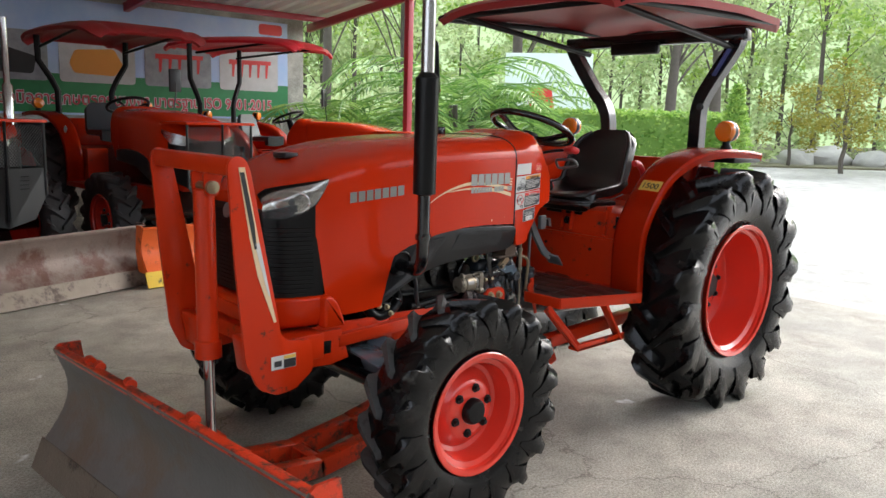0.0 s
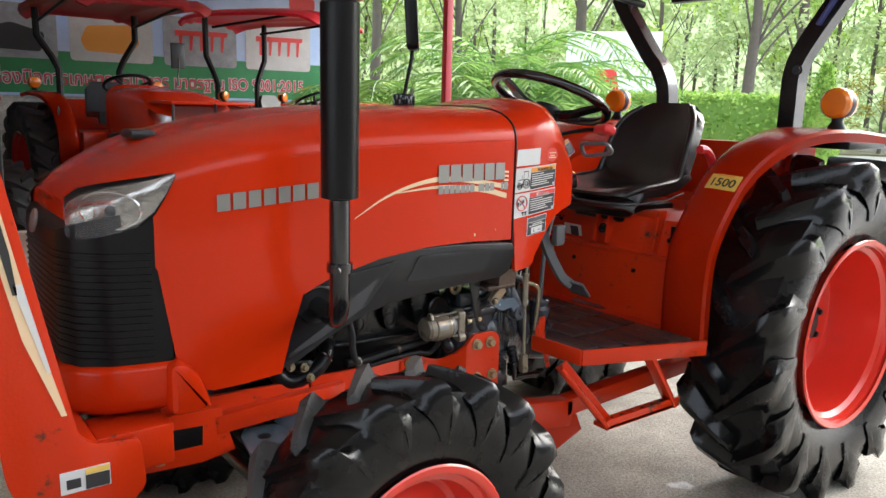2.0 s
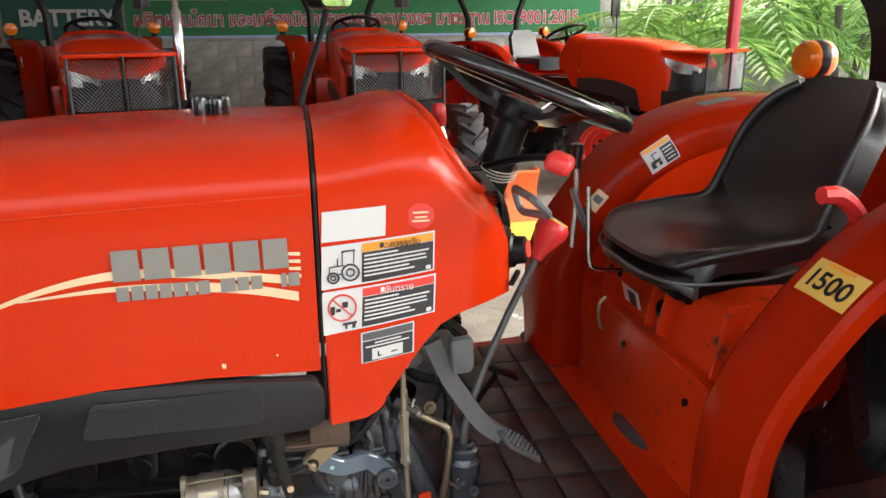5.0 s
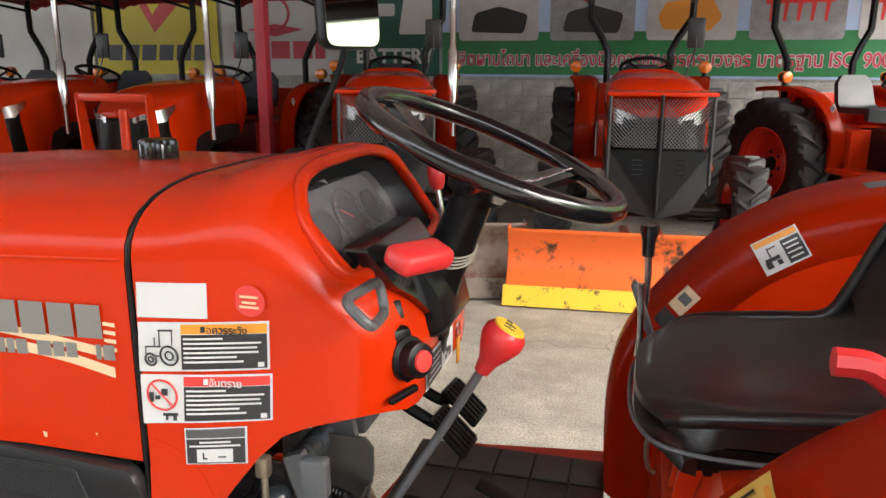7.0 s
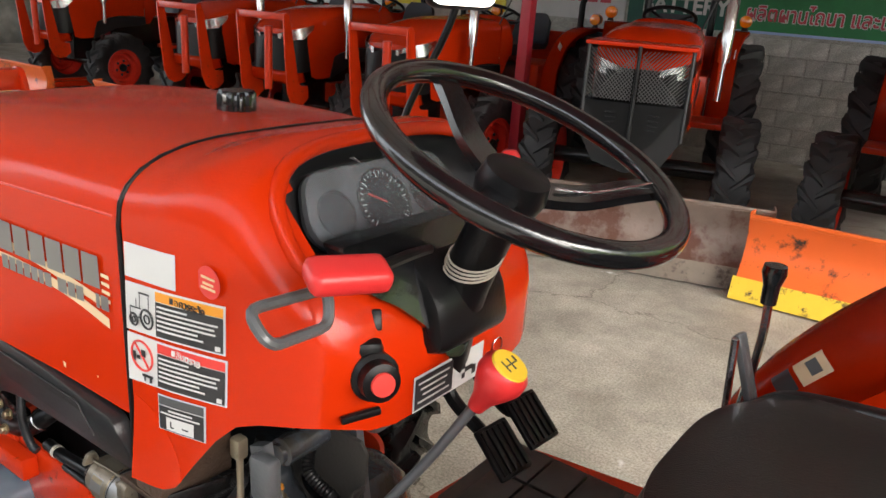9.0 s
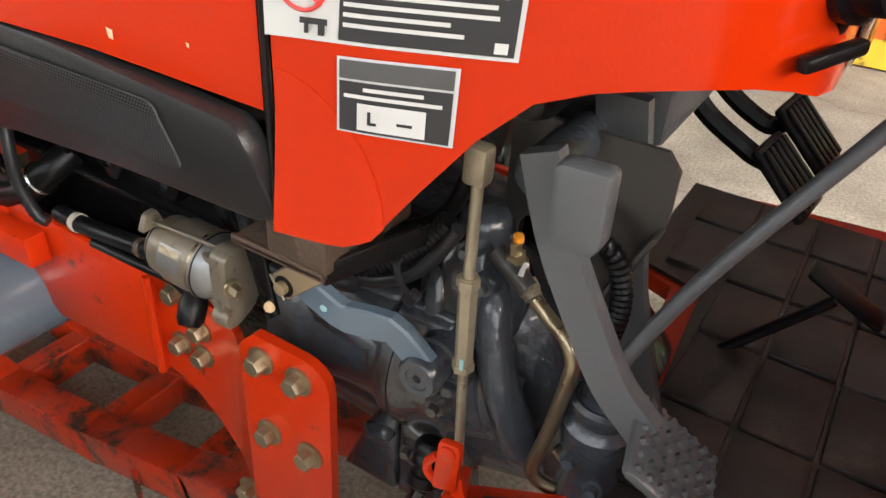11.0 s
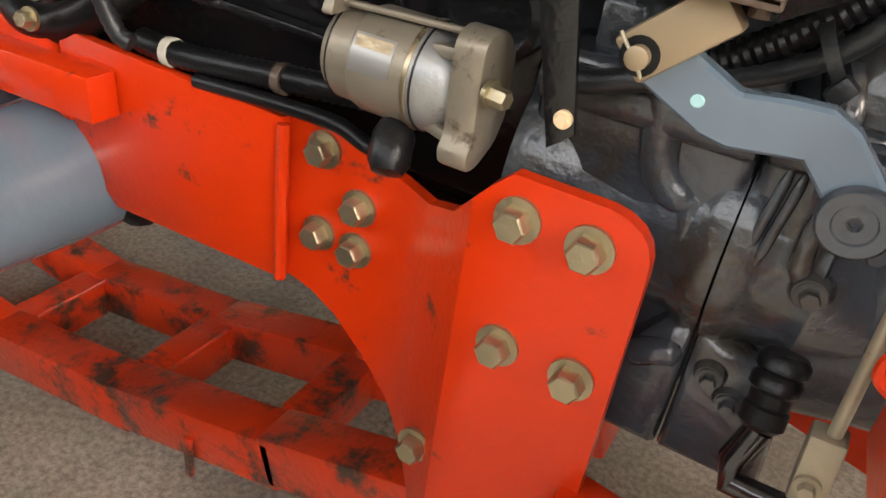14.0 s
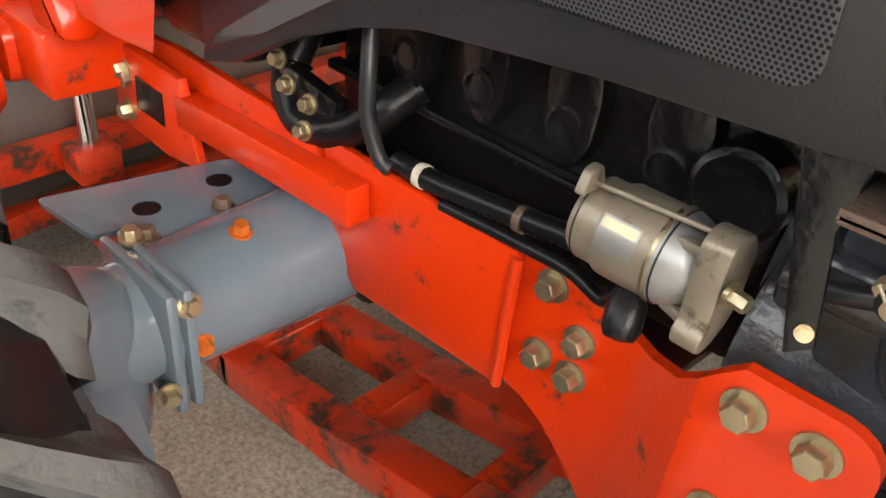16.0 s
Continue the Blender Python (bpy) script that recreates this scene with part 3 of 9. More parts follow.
# black side screens below the bonnet
for s in (1, -1):
    bm = bm_new()
    o = [(-0.125, 0.715), (-0.115, 0.75), (-0.085, 0.90), (-0.055, 0.95), (0.06, 0.985), (0.21, 1.006), (0.40, 1.006), (0.618, 0.992), (0.632, 0.965), (0.632, 0.90), (0.60, 0.882), (0.40, 0.872), (0.22, 0.852), (0.14, 0.83), (0.04, 0.79), (-0.06, 0.735)]
    ys = (YC - 0.327 * s, YC - 0.30 * s)
    plate(bm, rounded(o, 0.01, 2), "y", min(ys), max(ys), 0.006)
    scr = part("side_screen", bm, GREY_PLASTIC, tractor, "dark grey plastic side screen with fine mesh")
    bm = bm_new()
    yo = YC - 0.3285 * s
    polys = ([(-0.09, 0.748), (-0.055, 0.822), (0.03, 0.846), (0.05, 0.955), (0.205, 0.980), (0.142, 0.862), (0.0, 0.785)], [(0.250, 0.915), (0.276, 0.984), (0.525, 0.986), (0.535, 0.98), (0.532, 0.922), (0.52, 0.913)])
    for o in polys:
        plate(bm, rounded(o, 0.008, 2), "y", yo - 0.001, yo + 0.001)
    part("mesh_backing", bm, SCREEN_MESH, scr)
    bm = bm_new()

    def inside(px, pz, poly):
        r = False
        for (ax, az), (bx, bz) in zip(poly, poly[1:] + poly[:1]):
            if (az > pz) != (bz > pz) and px < (bx - ax) * (pz - az) / (bz - az) + ax:
                r = not r
        return r
    vs, fs = [], []
    for r in range(76):
        z = 0.748 + 0.0032 * r
        for c in range(180):
            x = -0.09 + 0.0036 * c + (0.0018 if r % 2 else 0)
            if any(inside(x, z, p) for p in polys):
                b0 = len(vs)
                for q in range(6):
                    vs.append((x + 0.0013 * math.cos(q * 1.0472 + 0.52), yo - 0.0016 * s, z + 0.0013 * math.sin(q * 1.0472 + 0.52)))
                fs.append(tuple(range(b0, b0 + 6)))
    me = bpy.data.meshes.new("perforation")
    me.from_pydata(vs, [], fs)
    me.materials.append(BLACK)
    ob = tagged(new("perforation", me), kind="stuff")
    ob.parent = scr
    for leaf in [scr] + list(scr.children):
        for v in leaf.data.vertices:
            v.co.y += s * min(0.05, 0.36 * max(0.0, 0.975 - v.co.z))

# seam between bonnet and cowl
bm = bm_new()
sec = hood_section(0.306, 0.91, 1.286, 1.388)
tube(bm, [(0.633, YC + y * 0.991, z - 0.0025) for y, z in sec], 0.0034, 8)
part("bonnet_seal", bm, BLACK, tractor, "black rubber seal")

# cowl with the instrument panel
COWL = [(0.638, 0.302, 0.903, 1.285, 1.386), (0.70, 0.298, 0.906, 1.29, 1.394), (0.725, 0.296, 0.918, 1.293, 1.402), (0.76, 0.291, 0.966, 1.295, 1.412), (0.80, 0.285, 1.018, 1.29, 1.416),
        (0.835, 0.278, 1.052, 1.275, 1.40), (0.87, 0.27, 1.066, 1.245, 1.35), (0.90, 0.262, 1.073, 1.215, 1.308), (0.93, 0.25, 1.078, 1.19, 1.268), (0.953, 0.235, 1.080, 1.17, 1.235), (0.97, 0.212, 1.076, 1.155, 1.205), (0.982, 0.18, 1.066, 1.14, 1.175), (0.988, 0.14, 1.06, 1.125, 1.15)]
bm = bm_new()
fx = []
for a, b in zip(COWL, COWL[1:]):
    k = max(1, int((b[0] - a[0]) / 0.012))
    fx += [a[0] + (b[0] - a[0]) * i / k for i in range(k)]
fx.append(COWL[-1][0])
loft(bm, [(x, hood_section(*lerp_table(COWL, x), n=28)) for x in fx], (False, True))
PC, PU = V((0.878, YC, 1.333)), V((0.09, 0, -0.145)).normalized()   # panel centre and its way down
PN = V((PU.z * -1, 0, PU.x))
gone = []
for f in bm.faces:
    c = f.calc_center_median()
    u, w = (c - PC).dot(PU), c.y - YC
    if f.normal.z > -0.5 and c.z > 1.2 and (abs(u) / 0.099) ** 3 + (abs(w) / 0.212) ** 3 < 1:
        gone.append(f)
bmesh.ops.delete(bm, geom=gone, context="FACES")
cowl = part("cowl", bm, ORANGE, tractor, "orange dashboard cowl with warning stickers")
bm = bm_new()
rim = []
for k in range(40):
    a = 2 * math.pi * k / 40
    ca, sa = math.cos(a), math.sin(a)
    u = 0.110 * math.copysign(abs(ca) ** 0.66, ca)
    w = 0.230 * math.copysign(abs(sa) ** 0.66, sa)
    x0 = (PC + PU * u).x
    hw, zb, zs, zt = lerp_table(COWL, x0)
    q = min(1, abs(w) / hw)
    ang = math.acos(min(1, q ** (1 / 0.52)))
    rim.append(V((x0, YC + w, zs + (zt - zs) * math.sin(ang) ** 0.85 - 0.002)))
tube(bm, rim, 0.011, 10, closed=True)
part("panel_rim", bm, ORANGE, cowl)
bm = bm_new()
rows = []
for sc, dp in ((1.0, 0.0), (0.93, 0.035), (0.8, 0.062), (0.3, 0.066)):
    rows.append([bm.verts.new(V((PC.x, YC, PC.z)) + (p - V((PC.x, YC, PC.z))) * sc - PN * dp) for p in rim])
skin(bm, rows, caps=False)
bm.faces.new(rows[-1])
part("panel_recess", bm, GREY_PLASTIC, cowl, "black moulded panel recess")
bm = bm_new()
gm = Matrix.Translation(PC - PN * 0.06) @ Matrix((PU.to_tuple() + (0,), (0, 1, 0, 0), PN.to_tuple() + (0,), (0, 0, 0, 1))).transposed()
plate(bm, rounded([(-0.062, -0.14), (-0.062, 0.14), (0.02, 0.165), (0.062, 0.12), (0.062, -0.12), (0.02, -0.165)], 0.03), "z", 0, 0.006)
bmesh.ops.transform(bm, matrix=gm, verts=bm.verts)
gauge = part("gauge_plate", bm, GAUGE_GREY, cowl)
bm = bm_new()
for cy, r in ((0.0, 0.053), (-0.098, 0.034), (0.098, 0.034)):
    stack(bm, (0.0, cy, 0.006), (0, 0, 1), [(0, r), (0.003, r), (0.003, r * 0.93), (0.001, r * 0.92)], 28)
bmesh.ops.transform(bm, matrix=gm, verts=bm.verts)
part("gauge_dial", bm, BLACK, cowl, "black gauge dials with pale marks")
bm = bm_new()
for k in range(25):
    a = radians(-130 + 260 * k / 24)
    r0, r1 = (0.038, 0.048) if k % 4 == 0 else (0.043, 0.048)
    w = V((-math.cos(a), math.sin(a), 0))
    t = V((-w.y, w.x, 0)) * 0.0007
    z = V((0, 0, 0.0085))
    bm.faces.new([bm.verts.new(w * r0 + t + z), bm.verts.new(w * r1 + t + z), bm.verts.new(w * r1 - t + z), bm.verts.new(w * r0 - t + z)])
bmesh.ops.transform(bm, matrix=gm, verts=bm.verts)
part("dial_marks", bm, CANVAS_WHITE, cowl)
bm = bm_new()
box(bm, -0.0012, 0.0012, -0.002, 0.034, 0.009, 0.0105, 0, pose(0, 0, 0, 0, 0, 150))
bmesh.ops.transform(bm, matrix=gm, verts=bm.verts)
part("dial_needle", bm, LABEL_RED, cowl)
bm = bm_new()
plate(bm, rounded([(-0.062, -0.14), (-0.062, 0.14), (0.02, 0.165), (0.062, 0.12), (0.062, -0.12), (0.02, -0.165)], 0.03), "z", 0.016, 0.019)
bmesh.ops.transform(bm, matrix=gm, verts=bm.verts)
ob = part("gauge_glass", bm, GAUGE_LENS, cowl, "clear gauge cover with glare")
ob.visible_shadow = False

# flared lower front corner of the cowl
for s in (1, -1):
    def side(x):
        return lerp_table(COWL, x)[0]
    bm = bm_new()
    cols = []
    for k in range(9):
        q = k / 8
        cx = 0.6405 + 0.094 * math.sin(q * math.pi / 2) ** 1.15
        cz = 1.035 - 0.105 * (1 - math.cos(q * math.pi / 2))
        zb = max(0.9015, lerp_table(COWL, cx)[1] - 0.002)
        cz = max(cz, zb + 0.001)
        cols.append([(cx, side(cx) + 0.0008 + 0.013 * (1 - q) * (j / 5) ** 1.3, cz + (zb - cz) * j / 5) for j in range(6)])
    front = [[bm.verts.new((x, YC - s * y, z)) for x, y, z in col] for col in cols]
    skin(bm, front, closed=False, caps=False)
    bmesh.ops.recalc_face_normals(bm, faces=bm.faces)
    bmesh.ops.solidify(bm, geom=bm.faces[:], thickness=0.003)
    part("cowl_corner", bm, ORANGE, cowl)

# wheels
def tyre_mesh(bm, cx, cz, y_out, y_in, r_rim, r_out, lugs, lug_h, n=64, hand=1):
    """Farm tyre between y_out and y_in with slanted lugs that meet in a V."""
    w = y_in - y_out
    sgn = 1 if w > 0 else -1
    rc = r_out - lug_h
    prof = [(y_out + 0.16 * w, r_rim), (y_out + 0.05 * w, r_rim + 0.25 * (rc - r_rim)), (y_out, r_rim + 0.55 * (rc - r_rim)), (y_out + 0.03 * w, r_rim + 0.8 * (rc - r_rim)),
            (y_out + 0.10 * w, rc - 0.006), (y_out + 0.3 * w, rc + 0.004), (y_out + 0.5 * w, rc + 0.008), (y_out + 0.7 * w, rc + 0.004), (y_out + 0.90 * w, rc - 0.006),
            (y_out + 0.97 * w, r_rim + 0.8 * (rc - r_rim)), (y_out + w, r_rim + 0.55 * (rc - r_rim)), (y_out + 0.95 * w, r_rim + 0.25 * (rc - r_rim)), (y_out + 0.84 * w, r_rim)]
    lathe_y(bm, prof, cx, cz, n)


def tyre_lugs(cx, cz, y_out, y_in, r_out, lugs, lug_h, hand=1):
    w = y_in - y_out
    deep = 1.45 if r_out > 0.5 else 1.0
    rc = r_out - lug_h
    pitch = 2 * math.pi / lugs

    def at(y, r, a):
        return (cx + r * math.cos(a), y, cz + r * math.sin(a))
    for k in range(lugs):
        for side in (0, 1):
            a0 = pitch * (k + 0.5 * side)
            tw = pitch * 0.17
            rows = []
            bm = bm_new()
            # from the centre of the tread over the shoulder, fading into a ridge on the sidewall
            for f, top, drop, aa, wf in ((0.55, 1.0, 0, 0.0, 0.75), (0.42, 1.0, 0, 0.15, 0.85), (0.28, 1.0, 0, 0.33, 0.95), (0.14, 1.0, 0, 0.50, 1.08), (0.03, 0.97, 0.004, 0.62, 1.2), (-0.035, 0.72, 0.018, 0.70, 1.1),
                                         (-0.05, 0.34, 0.05, 0.77, 0.8), (-0.04, 0.05, 0.085, 0.84, 0.5), (-0.012, -0.2, 0.12, 0.90, 0.22)):
                y = y_out + w * (f if side == 0 else 1 - f)
                inn = y + (0.03 if f < 0.1 else 0.0) * w * (1 if side == 0 else -1)
                ang = a0 + pitch * aa * hand
                base = rc - 0.012 - drop * deep * 0.9
                tp = max(rc + lug_h * top - drop * deep * 0.45, base + 0.003)
                wd = tw * wf
                lo = tp * 0.3 + base * 0.7
                rows.append([bm.verts.new(at(inn, base, ang - wd * 2.0)), bm.verts.new(at(inn, base, ang + wd * 2.0)), bm.verts.new(at(y * 0.6 + inn * 0.4, lo, ang + wd * 0.95)), bm.verts.new(at(y, tp, ang + wd * 0.52)),
                             bm.verts.new(at(y, tp, ang - wd * 0.52)), bm.verts.new(at(y * 0.6 + inn * 0.4, lo, ang - wd * 0.95))])
            skin(bm, rows)
            yield bm


def rim_mesh(bm, cx, cz, y_out, y_in, r_rim, dish_y, hub_r, n=48):
    w = y_in - y_out
    s = 1 if w > 0 else -1
    # flange, bead, barrel and dished disc
    prof = [(y_out + 0.06 * w, r_rim - 0.004), (y_out + 0.045 * w, r_rim + 0.012), (y_out + 0.06 * w, r_rim + 0.016), (y_out + 0.085 * w, r_rim + 0.01), (y_out + 0.10 * w, r_rim - 0.008),
            (y_out + 0.16 * w, r_rim - 0.012), (y_out + 0.20 * w, r_rim - 0.03), (dish_y - 0.005 * s, r_rim - 0.036), (dish_y + 0.022 * s, r_rim - 0.046), (dish_y + 0.03 * s, r_rim - 0.062), (dish_y + 0.022 * s, hub_r + 0.085),
            (dish_y - 0.008 * s, hub_r + 0.068), (dish_y - 0.018 * s, hub_r + 0.055), (dish_y - 0.022 * s, hub_r + 0.03), (dish_y - 0.024 * s, hub_r), (dish_y - 0.024 * s, 0.002)]
    lathe_y(bm, prof, cx, cz, n)
    prof = [(dish_y - 0.005 * s, r_rim - 0.036), (y_out + 0.8 * w, r_rim - 0.02), (y_out + 0.94 * w, r_rim + 0.012)]
    lathe_y(bm, prof, cx, cz, n)


def make_wheel(parent, kind, cx, cz, y_out, y_in, r_rim, r_out, lugs, lug_h, dish_y, hub_r, bolts, bolt_r, rubber=None, paint=None, n=64, hand=1, inner=None):
    s = 1 if y_in > y_out else -1
    bm = bm_new()
    tyre_mesh(bm, cx, cz, y_out, y_in, r_rim, r_out, lugs, lug_h, n, hand)
    wheel = part(kind, bm, rubber or RUBBER, parent, "black farm tyre with deep lugs on a red rim", 30)
    for k, bm in enumerate(tyre_lugs(cx, cz, y_out, y_in, r_out, lugs, lug_h, hand)):
        part("lug", bm, inner if inner and k % 2 else rubber or RUBBER, wheel, angle=50)
    bm = bm_new()
    rim_mesh(bm, cx, cz, y_out, y_in, r_rim, dish_y, hub_r, n)
    part("rim", bm, paint or RIM_RED, wheel, "glossy red steel rim")
    bm = bm_new()
    stack(bm, (cx, dish_y - 0.024 * s, cz), (0, -s, 0), [(0, hub_r), (0.02, hub_r * 0.95), (0.03, hub_r * 0.8), (0.032, 0.004)], 24)
    part("hub_cap", bm, BLACK, wheel, "black hub")
    for k in range(bolts):
        a = 2 * math.pi * (k + 0.3) / bolts
        bm = bm_new()
        hexbolt(bm, (cx + bolt_r * math.cos(a), dish_y - 0.022 * s, cz + bolt_r * math.sin(a)), (0, -s, 0), 0.011, 0.016, 0.017)
        part("wheel_bolt", bm, BLACK, wheel)
    return wheel


make_wheel(tractor, "rear_wheel", 1.915, 0.605, -0.685, -0.355, 0.335, 0.635, 16, 0.050, -0.45, 0.07, 8, 0.115, hand=-1)
make_wheel(tractor, "rear_wheel", 1.915, 0.605, mirror_y(-0.685), mirror_y(-0.355), 0.335, 0.635, 16, 0.050, mirror_y(-0.45), 0.07, 8, 0.115, hand=-1)
make_wheel(tractor, "front_wheel", 0.0, 0.40, -0.685, -0.490, 0.215, 0.425, 18, 0.03, -0.60, 0.05, 6, 0.085, hand=-1, inner=DUSTY_RUBBER)
make_wheel(tractor, "front_wheel", 0.0, 0.40, mirror_y(-0.685), mirror_y(-0.490), 0.215, 0.425, 18, 0.03, mirror_y(-0.60), 0.05, 6, 0.085, hand=-1)

# fenders
FEN = spline([(x, z, 0) for x, z in ((1.249, 0.62), (1.243, 0.73), (1.243, 0.84), (1.255, 0.93), (1.29, 1.01), (1.345, 1.09), (1.41, 1.165), (1.48, 1.226), (1.59, 1.285), (1.72, 1.322), (1.86, 1.338), (2.05, 1.335), (2.25, 1.318))], 5)


def make_fender(parent, s, mat):
    bm = bm_new()
    rows = []
    n = len(FEN)
    for i, p in enumerate(FEN):
        d = FEN[min(i + 1, n - 1)] - FEN[max(i - 1, 0)]
        d.normalize()
        nx, nz = -d.y, d.x
        if nx * (p.x - 1.9) + nz * (p.y - 0.6) < 0:
            nx, nz = -nx, -nz
        row = []
        # outer lip, top, rounded inner shoulder
        for y, off in ((-0.548, -0.045), (-0.556, -0.012), (-0.545, 0.0), (-0.42, 0.004), (-0.34, 0.0), (-0.297, -0.02), (-0.28, -0.055), (-0.276, -0.12)):
            wgt = min(1.0, max(0.0, (1.9 - p.x) / 0.5))
            fo = (-0.276 - y) / 0.28
            y2 = y + 0.075 * fo * wgt - 0.015 * (1 - fo) * wgt
            row.append(bm.verts.new((p.x + nx * off, y2 if s > 0 else mirror_y(y2), p.y + nz * off)))
        rows.append(row)
    skin(bm, rows, closed=False, caps=False)
    geom = bmesh.ops.solidify(bm, geom=bm.faces[:], thickness=0.005)
    fen = part("fender", bm, mat, parent, "orange rear mudguard with rounded edge")
    # inner side wall
    bm = bm_new()
    inner = [(p.x, p.y) for p in FEN]
    pts = []
    for i, p in enumerate(FEN):
        d = FEN[min(i + 1, n - 1)] - FEN[max(i - 1, 0)]
        d.normalize()
        nx, nz = -d.y, d.x
        if nx * (p.x - 1.9) + nz * (p.y - 0.6) < 0:
            nx, nz = -nx, -nz
        pts.append((p.x - nx * 0.10, p.y - nz * 0.10))
    pts += [(2.25, 0.85), (1.95, 0.62), (1.5, 0.60)]
    ys = sorted((-0.276 if s > 0 else mirror_y(-0.276), -0.27 if s > 0 else mirror_y(-0.27)))
    plate(bm, pts, "y", ys[0], ys[1])
    part("fender_side", bm, mat, fen)
    return fen


fl = make_fender(tractor, 1, ORANGE)
fr = make_fender(tractor, -1, ORANGE)
# rear rubber flap under the tail of the fender, and the rear deck between the fenders
bm = bm_new()
box(bm, 1.95, 2.24, -0.55, -0.30, 1.265, 1.295, 0.008)
part("fender_grip", bm, BLACK, fl, "black grab bar under the fender tail")
bm = bm_new()
plate(bm, [(1.335, 0.62), (1.362, 0.862), (1.388, 0.868), (1.42, 0.995), (1.50, 1.01), (2.0, 1.0), (2.12, 1.22), (2.2, 1.22), (2.2, 0.6), (1.335, 0.6)], "y", -0.262, 0.442, 0.004)
deck = part("rear_deck", bm, FRAME_RED, tractor, "red seat deck panel")
bm = bm_new()
box(bm, 1.352, 1.372, -0.25, 0.43, 0.858, 0.869, 0.003)
part("deck_seam", bm, FRAME_RED, deck)
for y in (0.115, 0.055, -0.17):
    bm = bm_new()
    plate(bm, [(1.385, 0.875), (1.36, 0.885), (1.385, 1.03), (1.43, 1.03)], "y", y - 0.004, y + 0.004, 0.001)
    part("seat_bracket", bm, FRAME_RED, deck)
bm = bm_new()
stack(bm, (1.392, 0.085, 0.93), (-1, 0, 0.25), [(0, 0.02), (0.012, 0.02), (0.013, 0.012), (0.005, 0.011), (0.005, 0.001)], 18)
part("key_socket", bm, BLACK, deck, "black round socket")
bm = bm_new()
box(bm, -0.0015, 0.0, -0.045, 0.045, -0.028, 0.028, 0, Matrix.Translation((1.3885, 0.245, 0.90)) @ pose(0, 0, 0, 0, -14, 0))
stk = part("deck_sticker", bm, CANVAS_WHITE, deck, "white sticker with black sign")
bm = bm_new()
box(bm, -0.003, -0.002, -0.03, 0.012, -0.02, 0.02, 0, Matrix.Translation((1.3885, 0.245, 0.90)) @ pose(0, 0, 0, 0, -14, 0))
part("sticker_field", bm, LABEL_BLACK, stk)
bm = bm_new()
tube(bm, spline([(1.345, 0.30, 0.885), (1.33, 0.30, 0.87), (1.328, 0.30, 0.84), (1.334, 0.30, 0.81), (1.345, 0.30, 0.80)], 5), 0.005, 8)
part("deck_latch", bm, ZINC, deck)
for y, z in ((0.36, 0.94), (0.31, 0.94), (-0.10, 0.80), (0.20, 0.80), (-0.225, 0.93)):
    bm = bm_new()
    hexbolt(bm, (1.385 if z > 0.87 else 1.354, y, z), (-1, 0, 0.2), 0.006, 0.006, 0.009)
    part("deck_bolt", bm, BLACK, deck)
bm = bm_new()
box(bm, 1.372, 1.40, -0.258, -0.235, 0.885, 0.985, 0.004)
part("deck_slot", bm, BLACK, deck)
bm = bm_new()
box(bm, 2.02, 2.06, -0.3, 0.48, 1.0, 1.27, 0.006)
part("rear_panel", bm, FRAME_RED, tractor)

# floor plate, mats and steps
bm = bm_new()
FLO = [(0.80, -0.15), (0.815, -0.355), (1.24, -0.505), (1.24, -0.28), (1.5, -0.27), (1.5, 0.45), (1.24, 0.46), (1.24, 0.68), (0.815, 0.62), (0.78, 0.33), (0.86, 0.30), (0.90, -0.10)]
plate(bm, FLO, "z", 0.605, 0.632, 0.003)
floor_plate = part("floor_plate", bm, FRAME_RED, tractor, "red steel operator floor")
for a, b in (((0.80, -0.15), (0.815, -0.355)), ((0.815, -0.355), (1.24, -0.505))):
    bm = bm_new()
    beam(bm, (*a, 0.632), (*b, 0.632), 0.012, 0.05, 0.003)
    part("floor_lip", bm, FRAME_RED, floor_plate)
for row, (x0, x1) in enumerate(((0.835, 0.915), (0.92, 1.0), (1.005, 1.085), (1.09, 1.17), (1.175, 1.245))):
    y_lo = -0.335 - 0.34 * (x0 - 0.83)
    cuts = [y_lo, -0.22, -0.07] if x1 > 0.93 else [y_lo, -0.20]
    if x1 > 0.95:
        cuts += [0.07, 0.21, 0.34, 0.48, 0.60]
    else:
        cuts += [None, 0.34, 0.48, 0.60]
    for c0, c1 in zip(cuts, cuts[1:]):
        if c0 is None or c1 is None:
            continue
        bm = bm_new()
        box(bm, x0, x1, c0 + 0.004, c1 - 0.004, 0.632, 0.648, 0.004)
        part("mat_tile", bm, MAT, floor_plate)
bm = bm_new()
plate(bm, [(0.825, -0.34), (1.25, -0.49), (1.25, 0.61), (0.80, 0.61), (0.80, 0.33), (0.90, 0.30), (0.93, -0.10), (0.825, -0.16)], "z", 0.633, 0.640)
part("floor_mat", bm, MAT, floor_plate, "black rubber floor mat")
def step_leg(top, low):
    """Flat bar with a folded edge, from the floor down to the tread."""
    bm = bm_new()
    beam(bm, top, low, 0.05, 0.014, 0.003)
    beam(bm, (top[0] + 0.02, top[1] + 0.018, top[2]), (low[0] + 0.02, low[1] + 0.018, low[2]), 0.010, 0.04, 0.002)
    return bm


